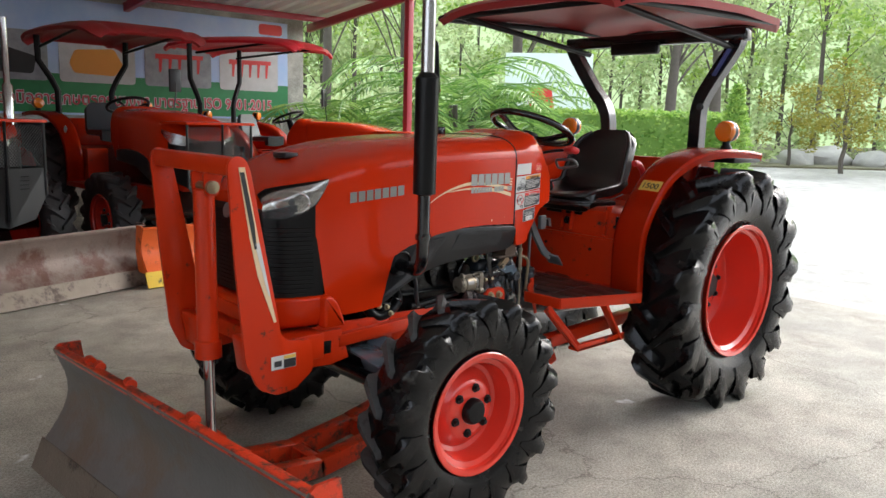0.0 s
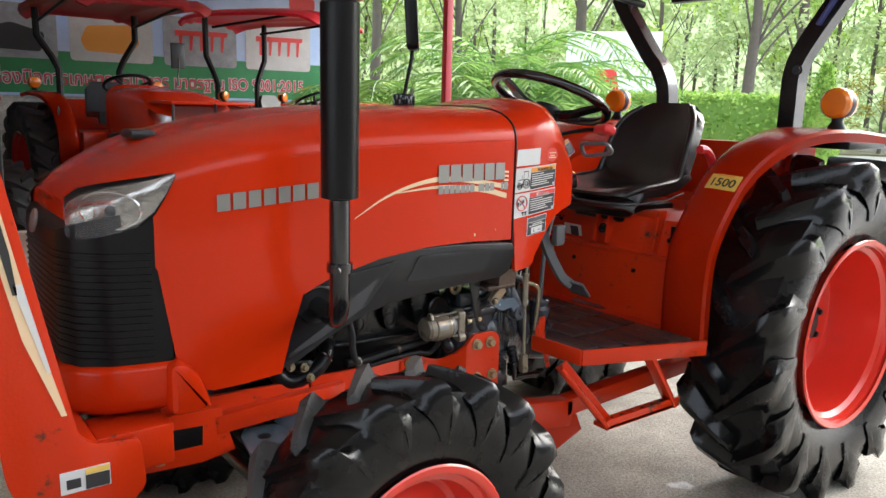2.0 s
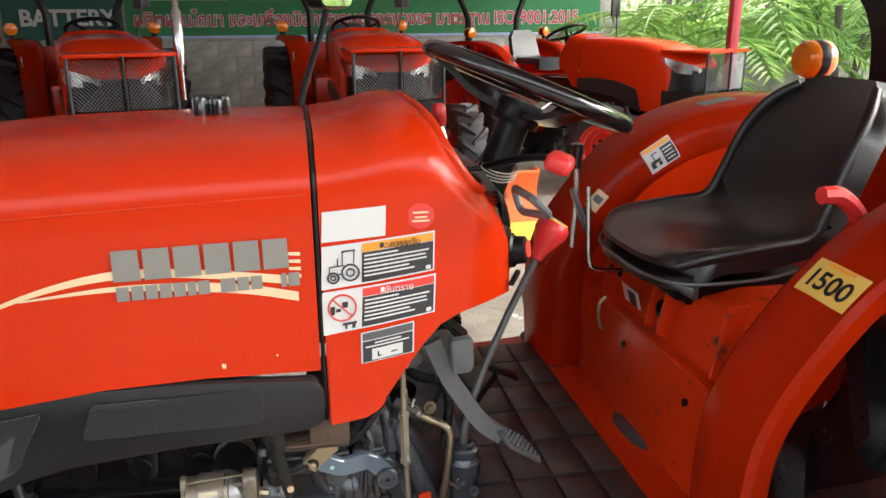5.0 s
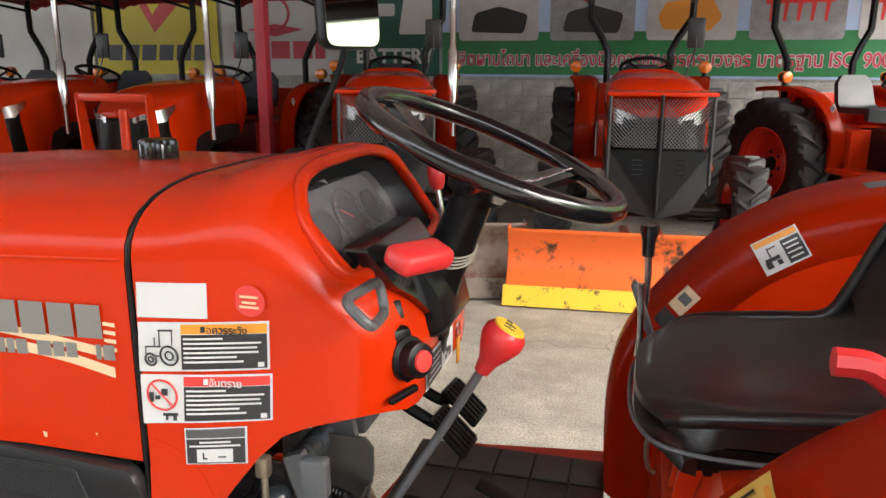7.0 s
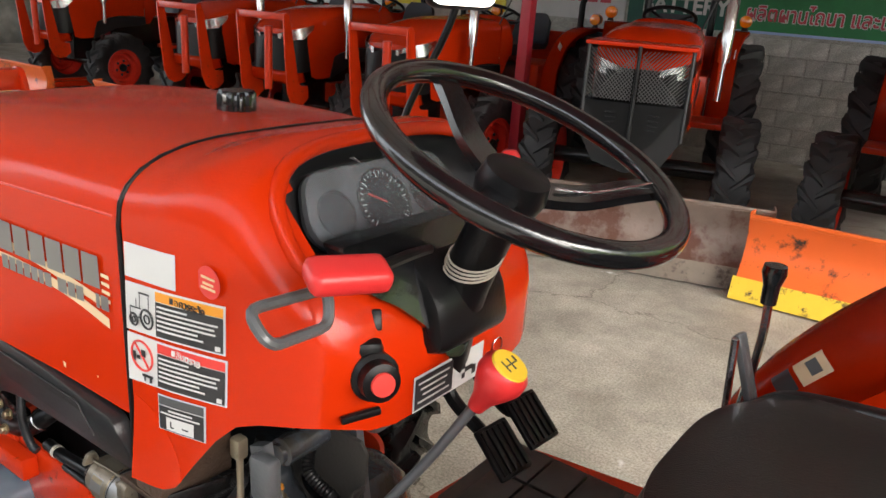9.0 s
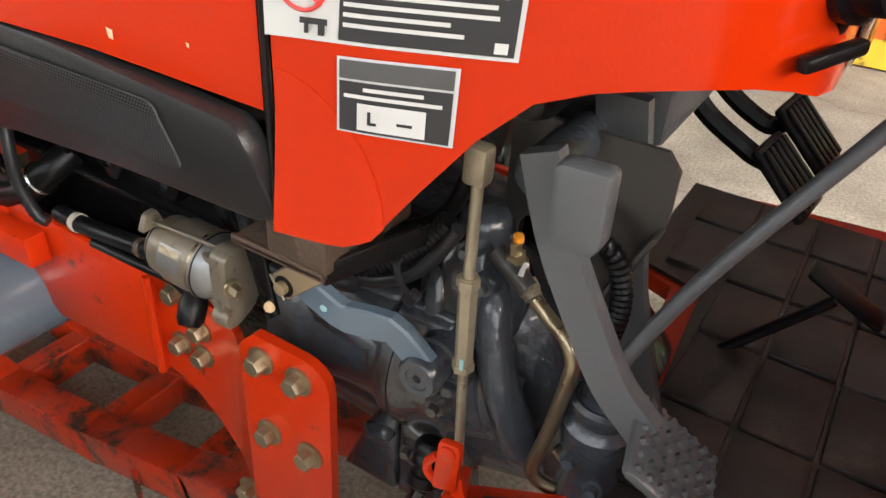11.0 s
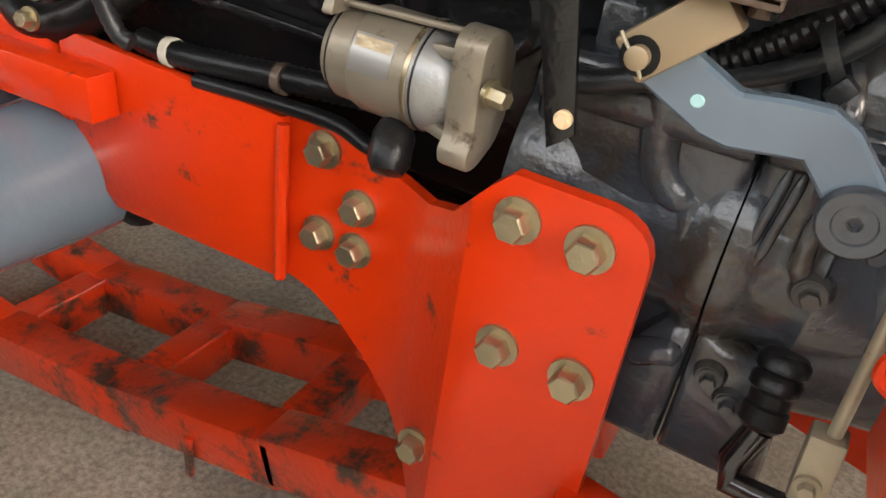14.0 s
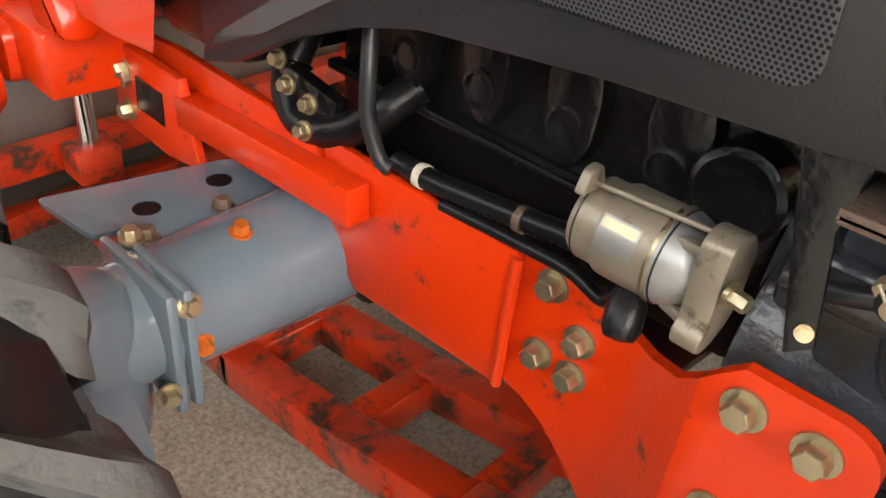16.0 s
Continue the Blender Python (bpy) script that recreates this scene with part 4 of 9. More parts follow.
step = part("step_ladder", step_leg((0.735, -0.345, 0.615), (0.858, -0.435, 0.43)), FRAME_RED, tractor, "red hanging step")
part("step_leg", step_leg((1.055, -0.42, 0.615), (1.178, -0.435, 0.425)), FRAME_RED, step)
bm = bm_new()
box(bm, 0.84, 1.20, -0.452, -0.395, 0.422, 0.438, 0.004)
box(bm, 0.84, 1.20, -0.452, -0.444, 0.422, 0.455, 0.002)
tread = part("step_tread", bm, FRAME_RED, step)
for k in range(6):
    bm = bm_new()
    stack(bm, (0.90 + 0.05 * k, -0.42, 0.438), (0, 0, 1), [(0, 0.009), (0.0015, 0.009), (0.002, 0.006)], 12)
    part("tread_hole", bm, BLACK, tread)

# seat
SY0 = 0.13
bm = bm_new()
rows = []
for x, z, hw, cup in ((1.315, 1.06, 0.19, 0.0), (1.295, 1.07, 0.20, 0.0), (1.297, 1.080, 0.205, 0.006), (1.33, 1.088, 0.212, 0.02), (1.42, 1.082, 0.216, 0.032), (1.52, 1.078, 0.218, 0.038), (1.60, 1.082, 0.218, 0.045), (1.65, 1.105, 0.216, 0.045), (1.685, 1.17, 0.212, 0.045),
                      (1.715, 1.24, 0.21, 0.045), (1.75, 1.32, 0.20, 0.04), (1.78, 1.37, 0.178, 0.03), (1.80, 1.40, 0.145, 0.02), (1.815, 1.42, 0.10, 0.012)):
    row = []
    back = x > 1.65
    for k in range(17):
        v = -1 + 2 * k / 16
        lift = cup * abs(v) ** 2.2 * 1.25
        rnd = 0.07 * abs(v) ** 3.5 if x < 1.4 else 0.0
        row.append(V((x + rnd - (lift if back else 0), SY0 + hw * v, z + (0 if back else lift) - (0.014 if abs(v) > 0.99 else 0))))
    f = min(1.0, max(0.0, (x - 1.58) / 0.1))
    under = [p + V((0.05 * f, 0, -0.034 * (1 - f) - 0.01)) for p in row[::-1]]
    rows.append([bm.verts.new(p) for p in row + under])
skin(bm, rows)
bmesh.ops.recalc_face_normals(bm, faces=bm.faces)
seat = part("seat", bm, SEAT, tractor, "black vinyl bucket seat", 60)
for sd in (1, -1):
    bm = bm_new()
    tube(bm, spline([(1.345, SY0 + sd * 0.175, 1.075), (1.39, SY0 + sd * 0.205, 1.096), (1.52, SY0 + sd * 0.21, 1.112), (1.61, SY0 + sd * 0.205, 1.125), (1.645, SY0 + sd * 0.20, 1.18), (1.69, SY0 + sd * 0.19, 1.29), (1.735, SY0 + sd * 0.165, 1.36), (1.78, SY0 + sd * 0.12, 1.40)], 6), 0.013, 10)
    part("seat_bolster", bm, SEAT, seat)
bm = bm_new()
tube(bm, spline([(1.34, SY0 + 0.195, 1.052), (1.300, SY0 + 0.12, 1.048), (1.290, SY0, 1.046), (1.302, SY0 - 0.13, 1.044), (1.355, SY0 - 0.205, 1.045), (1.5, SY0 - 0.225, 1.052), (1.63, SY0 - 0.222, 1.075)], 6), 0.0035, 8)
part("seat_piping", bm, GREY_LEVER, seat, "worn grey piping")
bm = bm_new()
box(bm, 1.36, 1.68, SY0 - 0.15, SY0 + 0.15, 0.985, 1.03, 0.012)
box(bm, 1.40, 1.64, SY0 - 0.12, SY0 + 0.12, 0.965, 0.99, 0.004)
part("seat_base", bm, BLACK, seat)
bm = bm_new()
tube(bm, spline([(1.60, -0.245, 1.12), (1.585, -0.245, 1.18), (1.56, -0.245, 1.225), (1.525, -0.245, 1.252), (1.49, -0.245, 1.255)], 6), 0.016, 8)
part("lift_handle", bm, RED_PART, seat, "red lever handle")
bm = bm_new()
tube(bm, spline([(1.298, 0.33, 1.16), (1.303, 0.33, 1.06), (1.308, 0.33, 0.98), (1.325, 0.325, 0.952), (1.40, 0.31, 0.95)], 6), 0.006, 8)
part("seat_slide_lever", bm, STEEL, seat)

# steering wheel and column
SC, TILTW = V((1.066, YC, 1.42)), 22.5
sm = Matrix.Translation(SC) @ pose(0, 0, 0, 0, TILTW, 0)
bm = bm_new()
tube(bm, [sm @ V((0.205 * math.cos(a), 0.205 * math.sin(a), 0)) for a in [2 * math.pi * k / 56 for k in range(56)]], 0.0165, 12, closed=True)
wheel_s = part("steering_wheel", bm, BLACK_GLOSS, tractor, "black three-spoke steering wheel")
for a in (53, 165, 287):
    bm = bm_new()
    ca, sa = math.cos(radians(a)), math.sin(radians(a))
    pts = spline([V((ca * 0.03, sa * 0.03, -0.055)), V((ca * 0.10, sa * 0.10, -0.045)), V((ca * 0.16, sa * 0.16, -0.02)), V((ca * 0.203, sa * 0.203, -0.004))], 5)
    rows = []
    for i, p in enumerate(pts):
        wd = 0.024 - 0.008 * i / len(pts)
        t = V((-sa, ca, 0)) * wd
        rows.append([bm.verts.new(sm @ (p + t + V((0, 0, 0.007)))), bm.verts.new(sm @ (p - t + V((0, 0, 0.007)))), bm.verts.new(sm @ (p - t - V((0, 0, 0.007)))), bm.verts.new(sm @ (p + t - V((0, 0, 0.007))))])
    skin(bm, rows)
    part("spoke", bm, BLACK_GLOSS, wheel_s)
bm = bm_new()
stack(bm, sm @ V((0, 0, -0.075)), sm.to_3x3() @ V((0, 0, 1)), [(0, 0.045), (0.02, 0.05), (0.045, 0.045), (0.05, 0.03), (0.052, 0.003)], 24)
part("wheel_hub", bm, BLACK, wheel_s)
bm = bm_new()
ax = sm.to_3x3() @ V((0, 0, -1))
stack(bm, sm @ V((0, 0, -0.075)), ax, [(0, 0.032), (0.05, 0.034), (0.13, 0.036), (0.2, 0.045), (0.27, 0.06)], 20)
plate(bm, rounded([(0.90, 1.285), (0.965, 1.262), (1.005, 1.215), (1.02, 1.15), (0.98, 1.13), (0.92, 1.15)], 0.02), "y", YC - 0.085, YC + 0.085, 0.02)
part("steering_column", bm, BLACK, tractor, "black steering column shroud")
# glossy black trim that runs from the panel down to a point on the cowl's rear face
bm = bm_new()
FACE = [(1.10, 0.998), (1.15, 0.996), (1.205, 0.983), (1.268, 0.947), (1.31, 0.915)]
outer, inner_ = [], []
for y, z in rounded([(-0.100, 1.300), (-0.082, 1.245), (-0.045, 1.224), (0.0, 1.186), (0.042, 1.128), (0.078, 1.118), (0.106, 1.160), (0.150, 1.250), (0.150, 1.300)], 0.012, 3):
    x = lerp_table(FACE, z)[0]
    outer.append(bm.verts.new((x + 0.004, y, z)))
    inner_.append(bm.verts.new((x - 0.03, y, z)))
bm.faces.new(outer)
bm.faces.new(inner_[::-1])
for k in range(len(outer)):
    bm.faces.new((outer[k], outer[(k + 1) % len(outer)], inner_[(k + 1) % len(outer)], inner_[k]))
part("dash_trim", bm, BLACK_GLOSS, cowl, "glossy black dashboard trim")
# cord tied round the column, bright trim on a spoke
for k in range(4):
    bm = bm_new()
    cc = V((1.004, YC - 0.012, 1.262)) + ax * (0.006 * k - 0.01)
    u, v = basis(ax + V((0.25, 0.3, 0)))
    tube(bm, [cc + u * 0.037 * math.cos(a) + v * 0.037 * math.sin(a) for a in [2 * math.pi * q / 28 for q in range(28)]], 0.0016, 6, closed=True)
    part("tied_cord", bm, OLD_CORD, tractor, "pale cord wound round the steering column")
bm = bm_new()
ca, sa = math.cos(radians(53)), math.sin(radians(53))
tube(bm, spline([sm @ V((ca * 0.06, sa * 0.06, -0.040)), sm @ V((ca * 0.11, sa * 0.11, -0.034)), sm @ V((ca * 0.165, sa * 0.165, -0.010)), sm @ V((ca * 0.19, sa * 0.19, 0.002))], 5), 0.0022, 6)
part("spoke_trim", bm, STEEL, wheel_s)
for y in (0.178, 0.203):
    bm = bm_new()
    stack(bm, (0.952, y, 1.172), (1, 0.35, 0.3), [(0, 0.010), (0.006, 0.010), (0.008, 0.006)], 14)
    part("dash_button", bm, BLACK, cowl)
bm = bm_new()
plate(bm, [(-0.008, -0.007), (0.008, -0.007), (0.0, 0.009)], "z", 0, 0.0006)
bmesh.ops.transform(bm, matrix=Matrix.Translation((0.796, YC - 0.03, 1.366)) @ pose(0, 0, 0, 0, 35, 90), verts=bm.verts)
part("warning_sign", bm, CANVAS_WHITE, cowl)
# shuttle lever with a red grip, grab loop, hand throttle
bm = bm_new()
tube(bm, spline([(0.965, YC - 0.06, 1.28), (1.02, YC - 0.17, 1.312), (1.042, YC - 0.25, 1.322)], 6), 0.007, 8)
lev = part("shuttle_lever", bm, BLACK, tractor)
bm = bm_new()
box(bm, -0.048, 0.044, -0.023, 0.023, -0.015, 0.015, 0.012, Matrix.Translation((1.035, YC - 0.285, 1.322)) @ pose(0, 0, 0, 20, 4, 66), 3)
part("lever_grip", bm, RED_PART, lev, "red plastic grip")
bm = bm_new()
tube(bm, rounded([(0.964, -0.272, 1.283), (0.997, -0.270, 1.252), (0.978, -0.166, 1.236), (0.967, -0.158, 1.277)], 0.018, 4), 0.0068, 8, closed=True)
part("grab_loop", bm, GREY_LEVER, tractor, "bent dark steel loop beside the dash")
bm = bm_new()
tube(bm, spline([(0.945, YC + 0.11, 1.20), (0.94, YC + 0.17, 1.27), (0.926, YC + 0.19, 1.33)], 6), 0.005, 8)
th = part("throttle_lever", bm, STEEL, tractor)
bm = bm_new()
stack(bm, (0.926, YC + 0.19, 1.325), (-0.1, 0.05, 1), [(0, 0.010), (0.01, 0.015), (0.04, 0.017), (0.05, 0.010)], 12)
part("lever_grip", bm, RED_PART, th, "red plastic grip")
# switches, key
bm = bm_new()
box(bm, -0.022, 0.022, -0.028, 0.02, -0.045, 0.045, 0.012, Matrix.Translation((0.962, -0.083, 1.145)) @ pose(0, 0, 0, 0, 0, -38), 2)
stack(bm, (0.962, -0.080, 1.142), (0.85, -0.45, 0.12), [(0, 0.032), (0.030, 0.032), (0.034, 0.026), (0.052, 0.025), (0.055, 0.018)], 20)
sw = part("light_switch", bm, BLACK, tractor, "black rotary light switch with red hazard button")
bm = bm_new()
stack(bm, V((0.962, -0.080, 1.142)) + V((0.85, -0.45, 0.12)).normalized() * 0.053, (0.85, -0.45, 0.12), [(0, 0.016), (0.006, 0.015), (0.007, 0.002)], 20)
part("hazard_button", bm, LABEL_RED, sw)
bm = bm_new()
box(bm, -0.026, 0.026, -0.005, 0.005, -0.005, 0.005, 0.003, Matrix.Translation((0.985, -0.115, 1.10)) @ pose(0, 0, 0, 0, -8, 60))
part("switch_stalk", bm, BLACK, sw)
bm = bm_new()
box(bm, -0.014, 0.014, -0.008, 0.008, -0.014, 0.014, 0.003, Matrix.Translation((0.955, -0.063, 1.203)) @ pose(0, 0, 0, 0, -25, -38))
part("rocker_switch", bm, BLACK, tractor)
bm = bm_new()
stack(bm, (0.962, 0.178, 1.122), (1, 0.3, 0.15), [(0, 0.016), (0.012, 0.016), (0.014, 0.01)], 16)
ign = part("ignition_switch", bm, CHROME, tractor)
bm = bm_new()
tube(bm, [V((0.990, 0.186, 1.092)) + V((0, math.cos(a) * 0.014, math.sin(a) * 0.014)) for a in [2 * math.pi * k / 20 for k in range(20)]], 0.0012, 5, closed=True)
part("key_ring", bm, STEEL, ign)
bm = bm_new()
box(bm, 0.988, 0.992, 0.178, 0.194, 1.03, 1.08, 0.002)
part("key_tag", bm, LABEL_ORANGE, ign, "orange key tag")

# radiator cap, mirror
bm = bm_new()
rings = []
for z, r in ((1.374, 0.028), (1.384, 0.031), (1.412, 0.031), (1.418, 0.027)):
    rings.append([bm.verts.new((0.46 + (r + (0.003 if k % 4 < 2 else -0.002)) * math.cos(2 * math.pi * k / 48), YC + 0.03 + (r + (0.003 if k % 4 < 2 else -0.002)) * math.sin(2 * math.pi * k / 48), z)) for k in range(48)])
skin(bm, rings)
part("fuel_cap", bm, BLACK_GLOSS, tractor, "black ribbed fuel cap")
bm = bm_new()
tube(bm, spline([(0.63, YC + 0.27, 1.33), (0.635, YC + 0.29, 1.40), (0.69, YC + 0.325, 1.55), (0.705, YC + 0.335, 1.66)], 6), 0.007, 8)
mir = part("mirror_arm", bm, BLACK, tractor)
bm = bm_new()
mm = Matrix.Translation((0.712, YC + 0.325, 1.705)) @ pose(0, 0, 0, 0, -4, -38)
plate(bm, rounded([(-0.064, -0.13), (0.064, -0.13), (0.068, 0.13), (-0.068, 0.13)], 0.025), "x", -0.042, 0, 0.012)
bmesh.ops.transform(bm, matrix=mm, verts=bm.verts)
part("mirror_shell", bm, BLACK, mir, "black mirror housing")
bm = bm_new()
plate(bm, rounded([(-0.059, -0.125), (0.059, -0.125), (0.063, 0.125), (-0.063, 0.125)], 0.022), "x", 0.001, 0.003)
bmesh.ops.transform(bm, matrix=mm, verts=bm.verts)
part("mirror_glass", bm, MIRROR, mir, "mirror glass")

# exhaust
EXX, EXY = -0.055, -0.392
bm = bm_new()
tube(bm, spline([(-0.018, -0.195, 0.885), (-0.022, -0.26, 0.880), (-0.036, -0.335, 0.884), (-0.049, -0.378, 0.92), (EXX, EXY, 0.99), (EXX, EXY, 1.19)], 8), 0.024, 14)
exh = part("exhaust_pipe", bm, BLACK_GLOSS, tractor, "black exhaust stack")
bm = bm_new()
stack(bm, (EXX, EXY, 1.175), (-0.01, -0.02, 1), [(0, 0.025), (0.005, 0.042), (0.42, 0.043), (0.435, 0.03), (0.44, 0.025)], 24)
part("silencer", bm, BLACK, exh, "black silencer can")
bm = bm_new()
cyl(bm, (EXX - 0.004, EXY - 0.009, 1.60), (EXX - 0.008, EXY - 0.015, 2.05), 0.025, n=18)
part("tail_pipe", bm, STEEL, exh, "bright steel tail pipe")
bm = bm_new()
stack(bm, (EXX, EXY, 1.01), (0, 0, 1), [(0, 0.03), (0.02, 0.03)], 16)
hexbolt(bm, (EXX - 0.02, EXY - 0.028, 1.02), (-0.6, -0.8, 0), 0.009, 0.012, 0.011)
part("exhaust_clamp", bm, BLACK_GLOSS, exh)
bm = bm_new()
stack(bm, (-0.022, -0.19, 0.882), (0, -1, 0.36), [(0.0, 0.05), (0.016, 0.05), (0.02, 0.002)], 28)
port = part("exhaust_port", bm, BLACK, exh, "round black recess where the pipe enters")
bm = bm_new()
tube(bm, [(-0.022 + 0.054 * math.cos(a), -0.211 + 0.34 * 0.054 * -math.sin(a), 0.886 + 0.051 * math.sin(a)) for a in [2 * math.pi * k / 36 for k in range(36)]], 0.005, 8, closed=True)
part("port_rim", bm, BLACK_GLOSS, port)

# roll bar and canopy
for s in (1, -1):
    bm = bm_new()
    q = [(2.15, -0.205, 0.85), (2.15, -0.205, 1.38), (2.15, -0.21, 1.56), (2.155, -0.26, 1.68), (2.16, -0.385, 1.88), (2.16, -0.40, 1.93)]
    if s < 0:
        q = [(2.15, 0.40, 0.85), (2.15, 0.405, 1.40), (2.15, 0.445, 1.56), (2.155, 0.53, 1.655), (2.16, 0.68, 1.85), (2.16, 0.73, 1.93)]
    pts = spline(q, 5)
    rows = []
    for i, p in enumerate(pts):
        d = (pts[min(i + 1, len(pts) - 1)] - pts[max(i - 1, 0)]).normalized()
        t = d.cross(V((1, 0, 0))).normalized() * 0.035
        u = V((0.035, 0, 0))
        rows.append([bm.verts.new(p + t + u), bm.verts.new(p - t + u), bm.verts.new(p - t - u), bm.verts.new(p + t - u)])
    skin(bm, rows)
    bmesh.ops.bevel(bm, geom=[e for e in bm.edges if e.calc_face_angle(0) > 1.2], offset=0.006, segments=2, affect="EDGES")
    rp = part("roll_bar_post", bm, BLACK_GLOSS, tractor, "black square-tube roll bar post")
    if s > 0:
        bm = bm_new()
        hexbolt(bm, (2.11, -0.235, 1.56), (-1, -0.3, 0), 0.014, 0.02, 0.02)
        part("roll_bar_bolt", bm, BLACK, rp)
        bm = bm_new()
        beam(bm, (2.118, -0.30, 1.73), (2.118, -0.385, 1.88), 0.05, 0.012)
        part("film_strip", bm, BLUE_STRIP, rp, "dark blue protective film left on the post")
bm = bm_new()
beam(bm, (2.16, -0.46, 1.95), (2.16, 0.76, 1.95), 0.08, 0.07, 0.008)
part("roll_bar_cross", bm, BLACK_GLOSS, tractor)
bm = bm_new()
rows = []
for x, z, hw in ((0.92, 2.03, 0.56), (0.96, 2.055, 0.61), (1.1, 2.075, 0.64), (1.5, 2.10, 0.65), (1.9, 2.11, 0.65), (2.35, 2.10, 0.62), (2.46, 2.07, 0.57)):
    rows.append([bm.verts.new((x, YC + hw * v, z - 0.06 * abs(v) ** 4)) for v in [-1 + k / 6 for k in range(13)]])
skin(bm, rows, closed=False, caps=False)
bmesh.ops.recalc_face_normals(bm, faces=bm.faces)
bmesh.ops.solidify(bm, geom=bm.faces[:], thickness=0.035)
canopy = part("canopy", bm, CANOPY_RED, tractor, "dark red moulded canopy roof")
bm = bm_new()
tube(bm, [(x, YC + y, z) for x, y, z in ((0.95, -0.58, 1.985), (2.43, -0.58, 2.03), (2.43, 0.58, 2.03), (0.95, 0.58, 1.985))], 0.018, 8, closed=True)
part("canopy_frame", bm, BLACK, canopy)
for y in (-0.36, 0.60):
    bm = bm_new()
    tube(bm, [(2.14, y - 0.02, 1.88), (1.0, y, 2.0)], 0.016, 10)
    part("canopy_strut", bm, BLACK, canopy, "black canopy strut")
bm = bm_new()
box(bm, 2.05, 2.10, YC - 0.05, YC + 0.27, 1.86, 1.93, 0.012)
part("canopy_box", bm, BLACK, canopy)

# flashing lamps on the fenders
for y in (-0.50, mirror_y(-0.50)):
    bm = bm_new()
    lx = 1.94 if y < 0 else 2.124
    stack(bm, (lx, y, 1.333), (0, 0, 1), [(0, 0.035), (0.015, 0.03), (0.03, 0.02), (0.055, 0.02)], 18)
    stack(bm, (lx - 0.015, y, 1.43), (1, 0, 0), [(0, 0.055), (0.015, 0.057), (0.03, 0.055)], 24)
    lb = part("indicator_lamp", bm, BLACK, tractor, "round amber indicator lamp")
    for d in (-1, 1):
        bm = bm_new()
        stack(bm, (lx + 0.015 * d, y, 1.43), (d, 0, 0), [(0, 0.055), (0.018, 0.054), (0.03, 0.045), (0.034, 0.004)], 24)
        part("lamp_lens", bm, AMBER, lb, "amber lens")

# ---- engine bay, frame and front axle ----
bm = bm_new()
box(bm, -0.05, 0.50, -0.045, 0.26, 0.60, 1.0, 0.015)
engine = part("engine_block", bm, ENGINE_BLACK, tractor, "black painted engine block")
bm = bm_new()
plate(bm, rounded([(-0.02, 0.47), (0.42, 0.47), (0.48, 0.60), (-0.04, 0.60)], 0.04), "y", -0.01, 0.22, 0.02)
part("oil_pan", bm, ENGINE_BLACK, engine)
for k, x in enumerate((0.085, 0.19, 0.295, 0.40)):
    bm = bm_new()
    plate(bm, rounded([(x - 0.03, 0.80), (x - 0.012, 0.735), (x + 0.012, 0.725), (x + 0.03, 0.75), (x + 0.034, 0.80), (x + 0.02, 0.865), (x - 0.018, 0.865)], 0.015), "y", -0.068, -0.04, 0.006)
    lobe = part("engine_lobe", bm, ENGINE_BLACK, engine)
    bm = bm_new()
    stack(bm, (x, -0.066, 0.765), (0, -1, 0), [(0, 0.021), (0.004, 0.021), (0.005, 0.017), (0.001, 0.016), (0.001, 0.002)], 20)
    part("core_plug", bm, ENGINE_BLACK, lobe)
bm = bm_new()
beam(bm, (-0.05, -0.055, 0.87), (0.52, -0.055, 0.87), 0.03, 0.014)
beam(bm, (-0.05, -0.055, 0.715), (0.40, -0.055, 0.705), 0.02, 0.012)
part("engine_flange", bm, ENGINE_BLACK, engine)
bm = bm_new()
stack(bm, (0.465, -0.05, 0.775), (0, -1, 0), [(0, 0.04), (0.03, 0.04), (0.034, 0.034), (0.03, 0.028), (0.03, 0.002)], 24)
part("filter_boss", bm, ENGINE_BLACK, engine)
bm = bm_new()
tube(bm, [V((0.525, -0.085, 0.835)) + V((math.cos(a), 0, math.sin(a))) * 0.016 for a in [2 * math.pi * k / 16 for k in range(16)]], 0.006, 8, closed=True)
part("banjo_ring", bm, ZINC, engine)
for k in range(12):
    bm = bm_new()
    x = -0.02 + 0.045 * k
    hexbolt(bm, (x, -0.07, 0.872 + 0.003 * (k % 2)), (0, -1, 0), 0.006, 0.008, 0.008)
    part("engine_bolt", bm, ENGINE_BLACK, engine)
# dark radiator and fan shroud that fill the nose
bm = bm_new()
box(bm, -0.36, -0.30, -0.18, 0.36, 0.72, 1.20, 0.01)
box(bm, -0.30, -0.10, -0.15, 0.33, 0.70, 1.18, 0.03)
part("radiator", bm, ENGINE_BLACK, tractor)
bm = bm_new()
box(bm, 0.02, 0.58, -0.02, 0.24, 1.0, 1.24, 0.03)
part("engine_top", bm, ENGINE_BLACK, engine)
bm = bm_new()
box(bm, 0.56, 0.80, -0.08, 0.30, 0.98, 1.30, 0.02)
part("fuel_tank", bm, ENGINE_BLACK, tractor)

# starter motor
SY, SZ = -0.132, 0.736
bm = bm_new()
stack(bm, (0.368, SY, SZ), (1, 0, 0), [(0, 0.02), (0.002, 0.034), (0.008, 0.038), (0.012, 0.0385), (0.03, 0.0385), (0.031, 0.041), (0.035, 0.0425), (0.084, 0.0425)], 32)
starter = part("starter_motor", bm, ALU, tractor, "dull aluminium starter motor")
bm = bm_new()
stack(bm, (0.452, SY, SZ), (1, 0, 0), [(0, 0.0425), (0.006, 0.042), (0.016, 0.039), (0.026, 0.0335), (0.036, 0.027), (0.044, 0.024), (0.05, 0.024)], 32)
part("starter_nose", bm, SILVER_CAST, starter)
bm = bm_new()
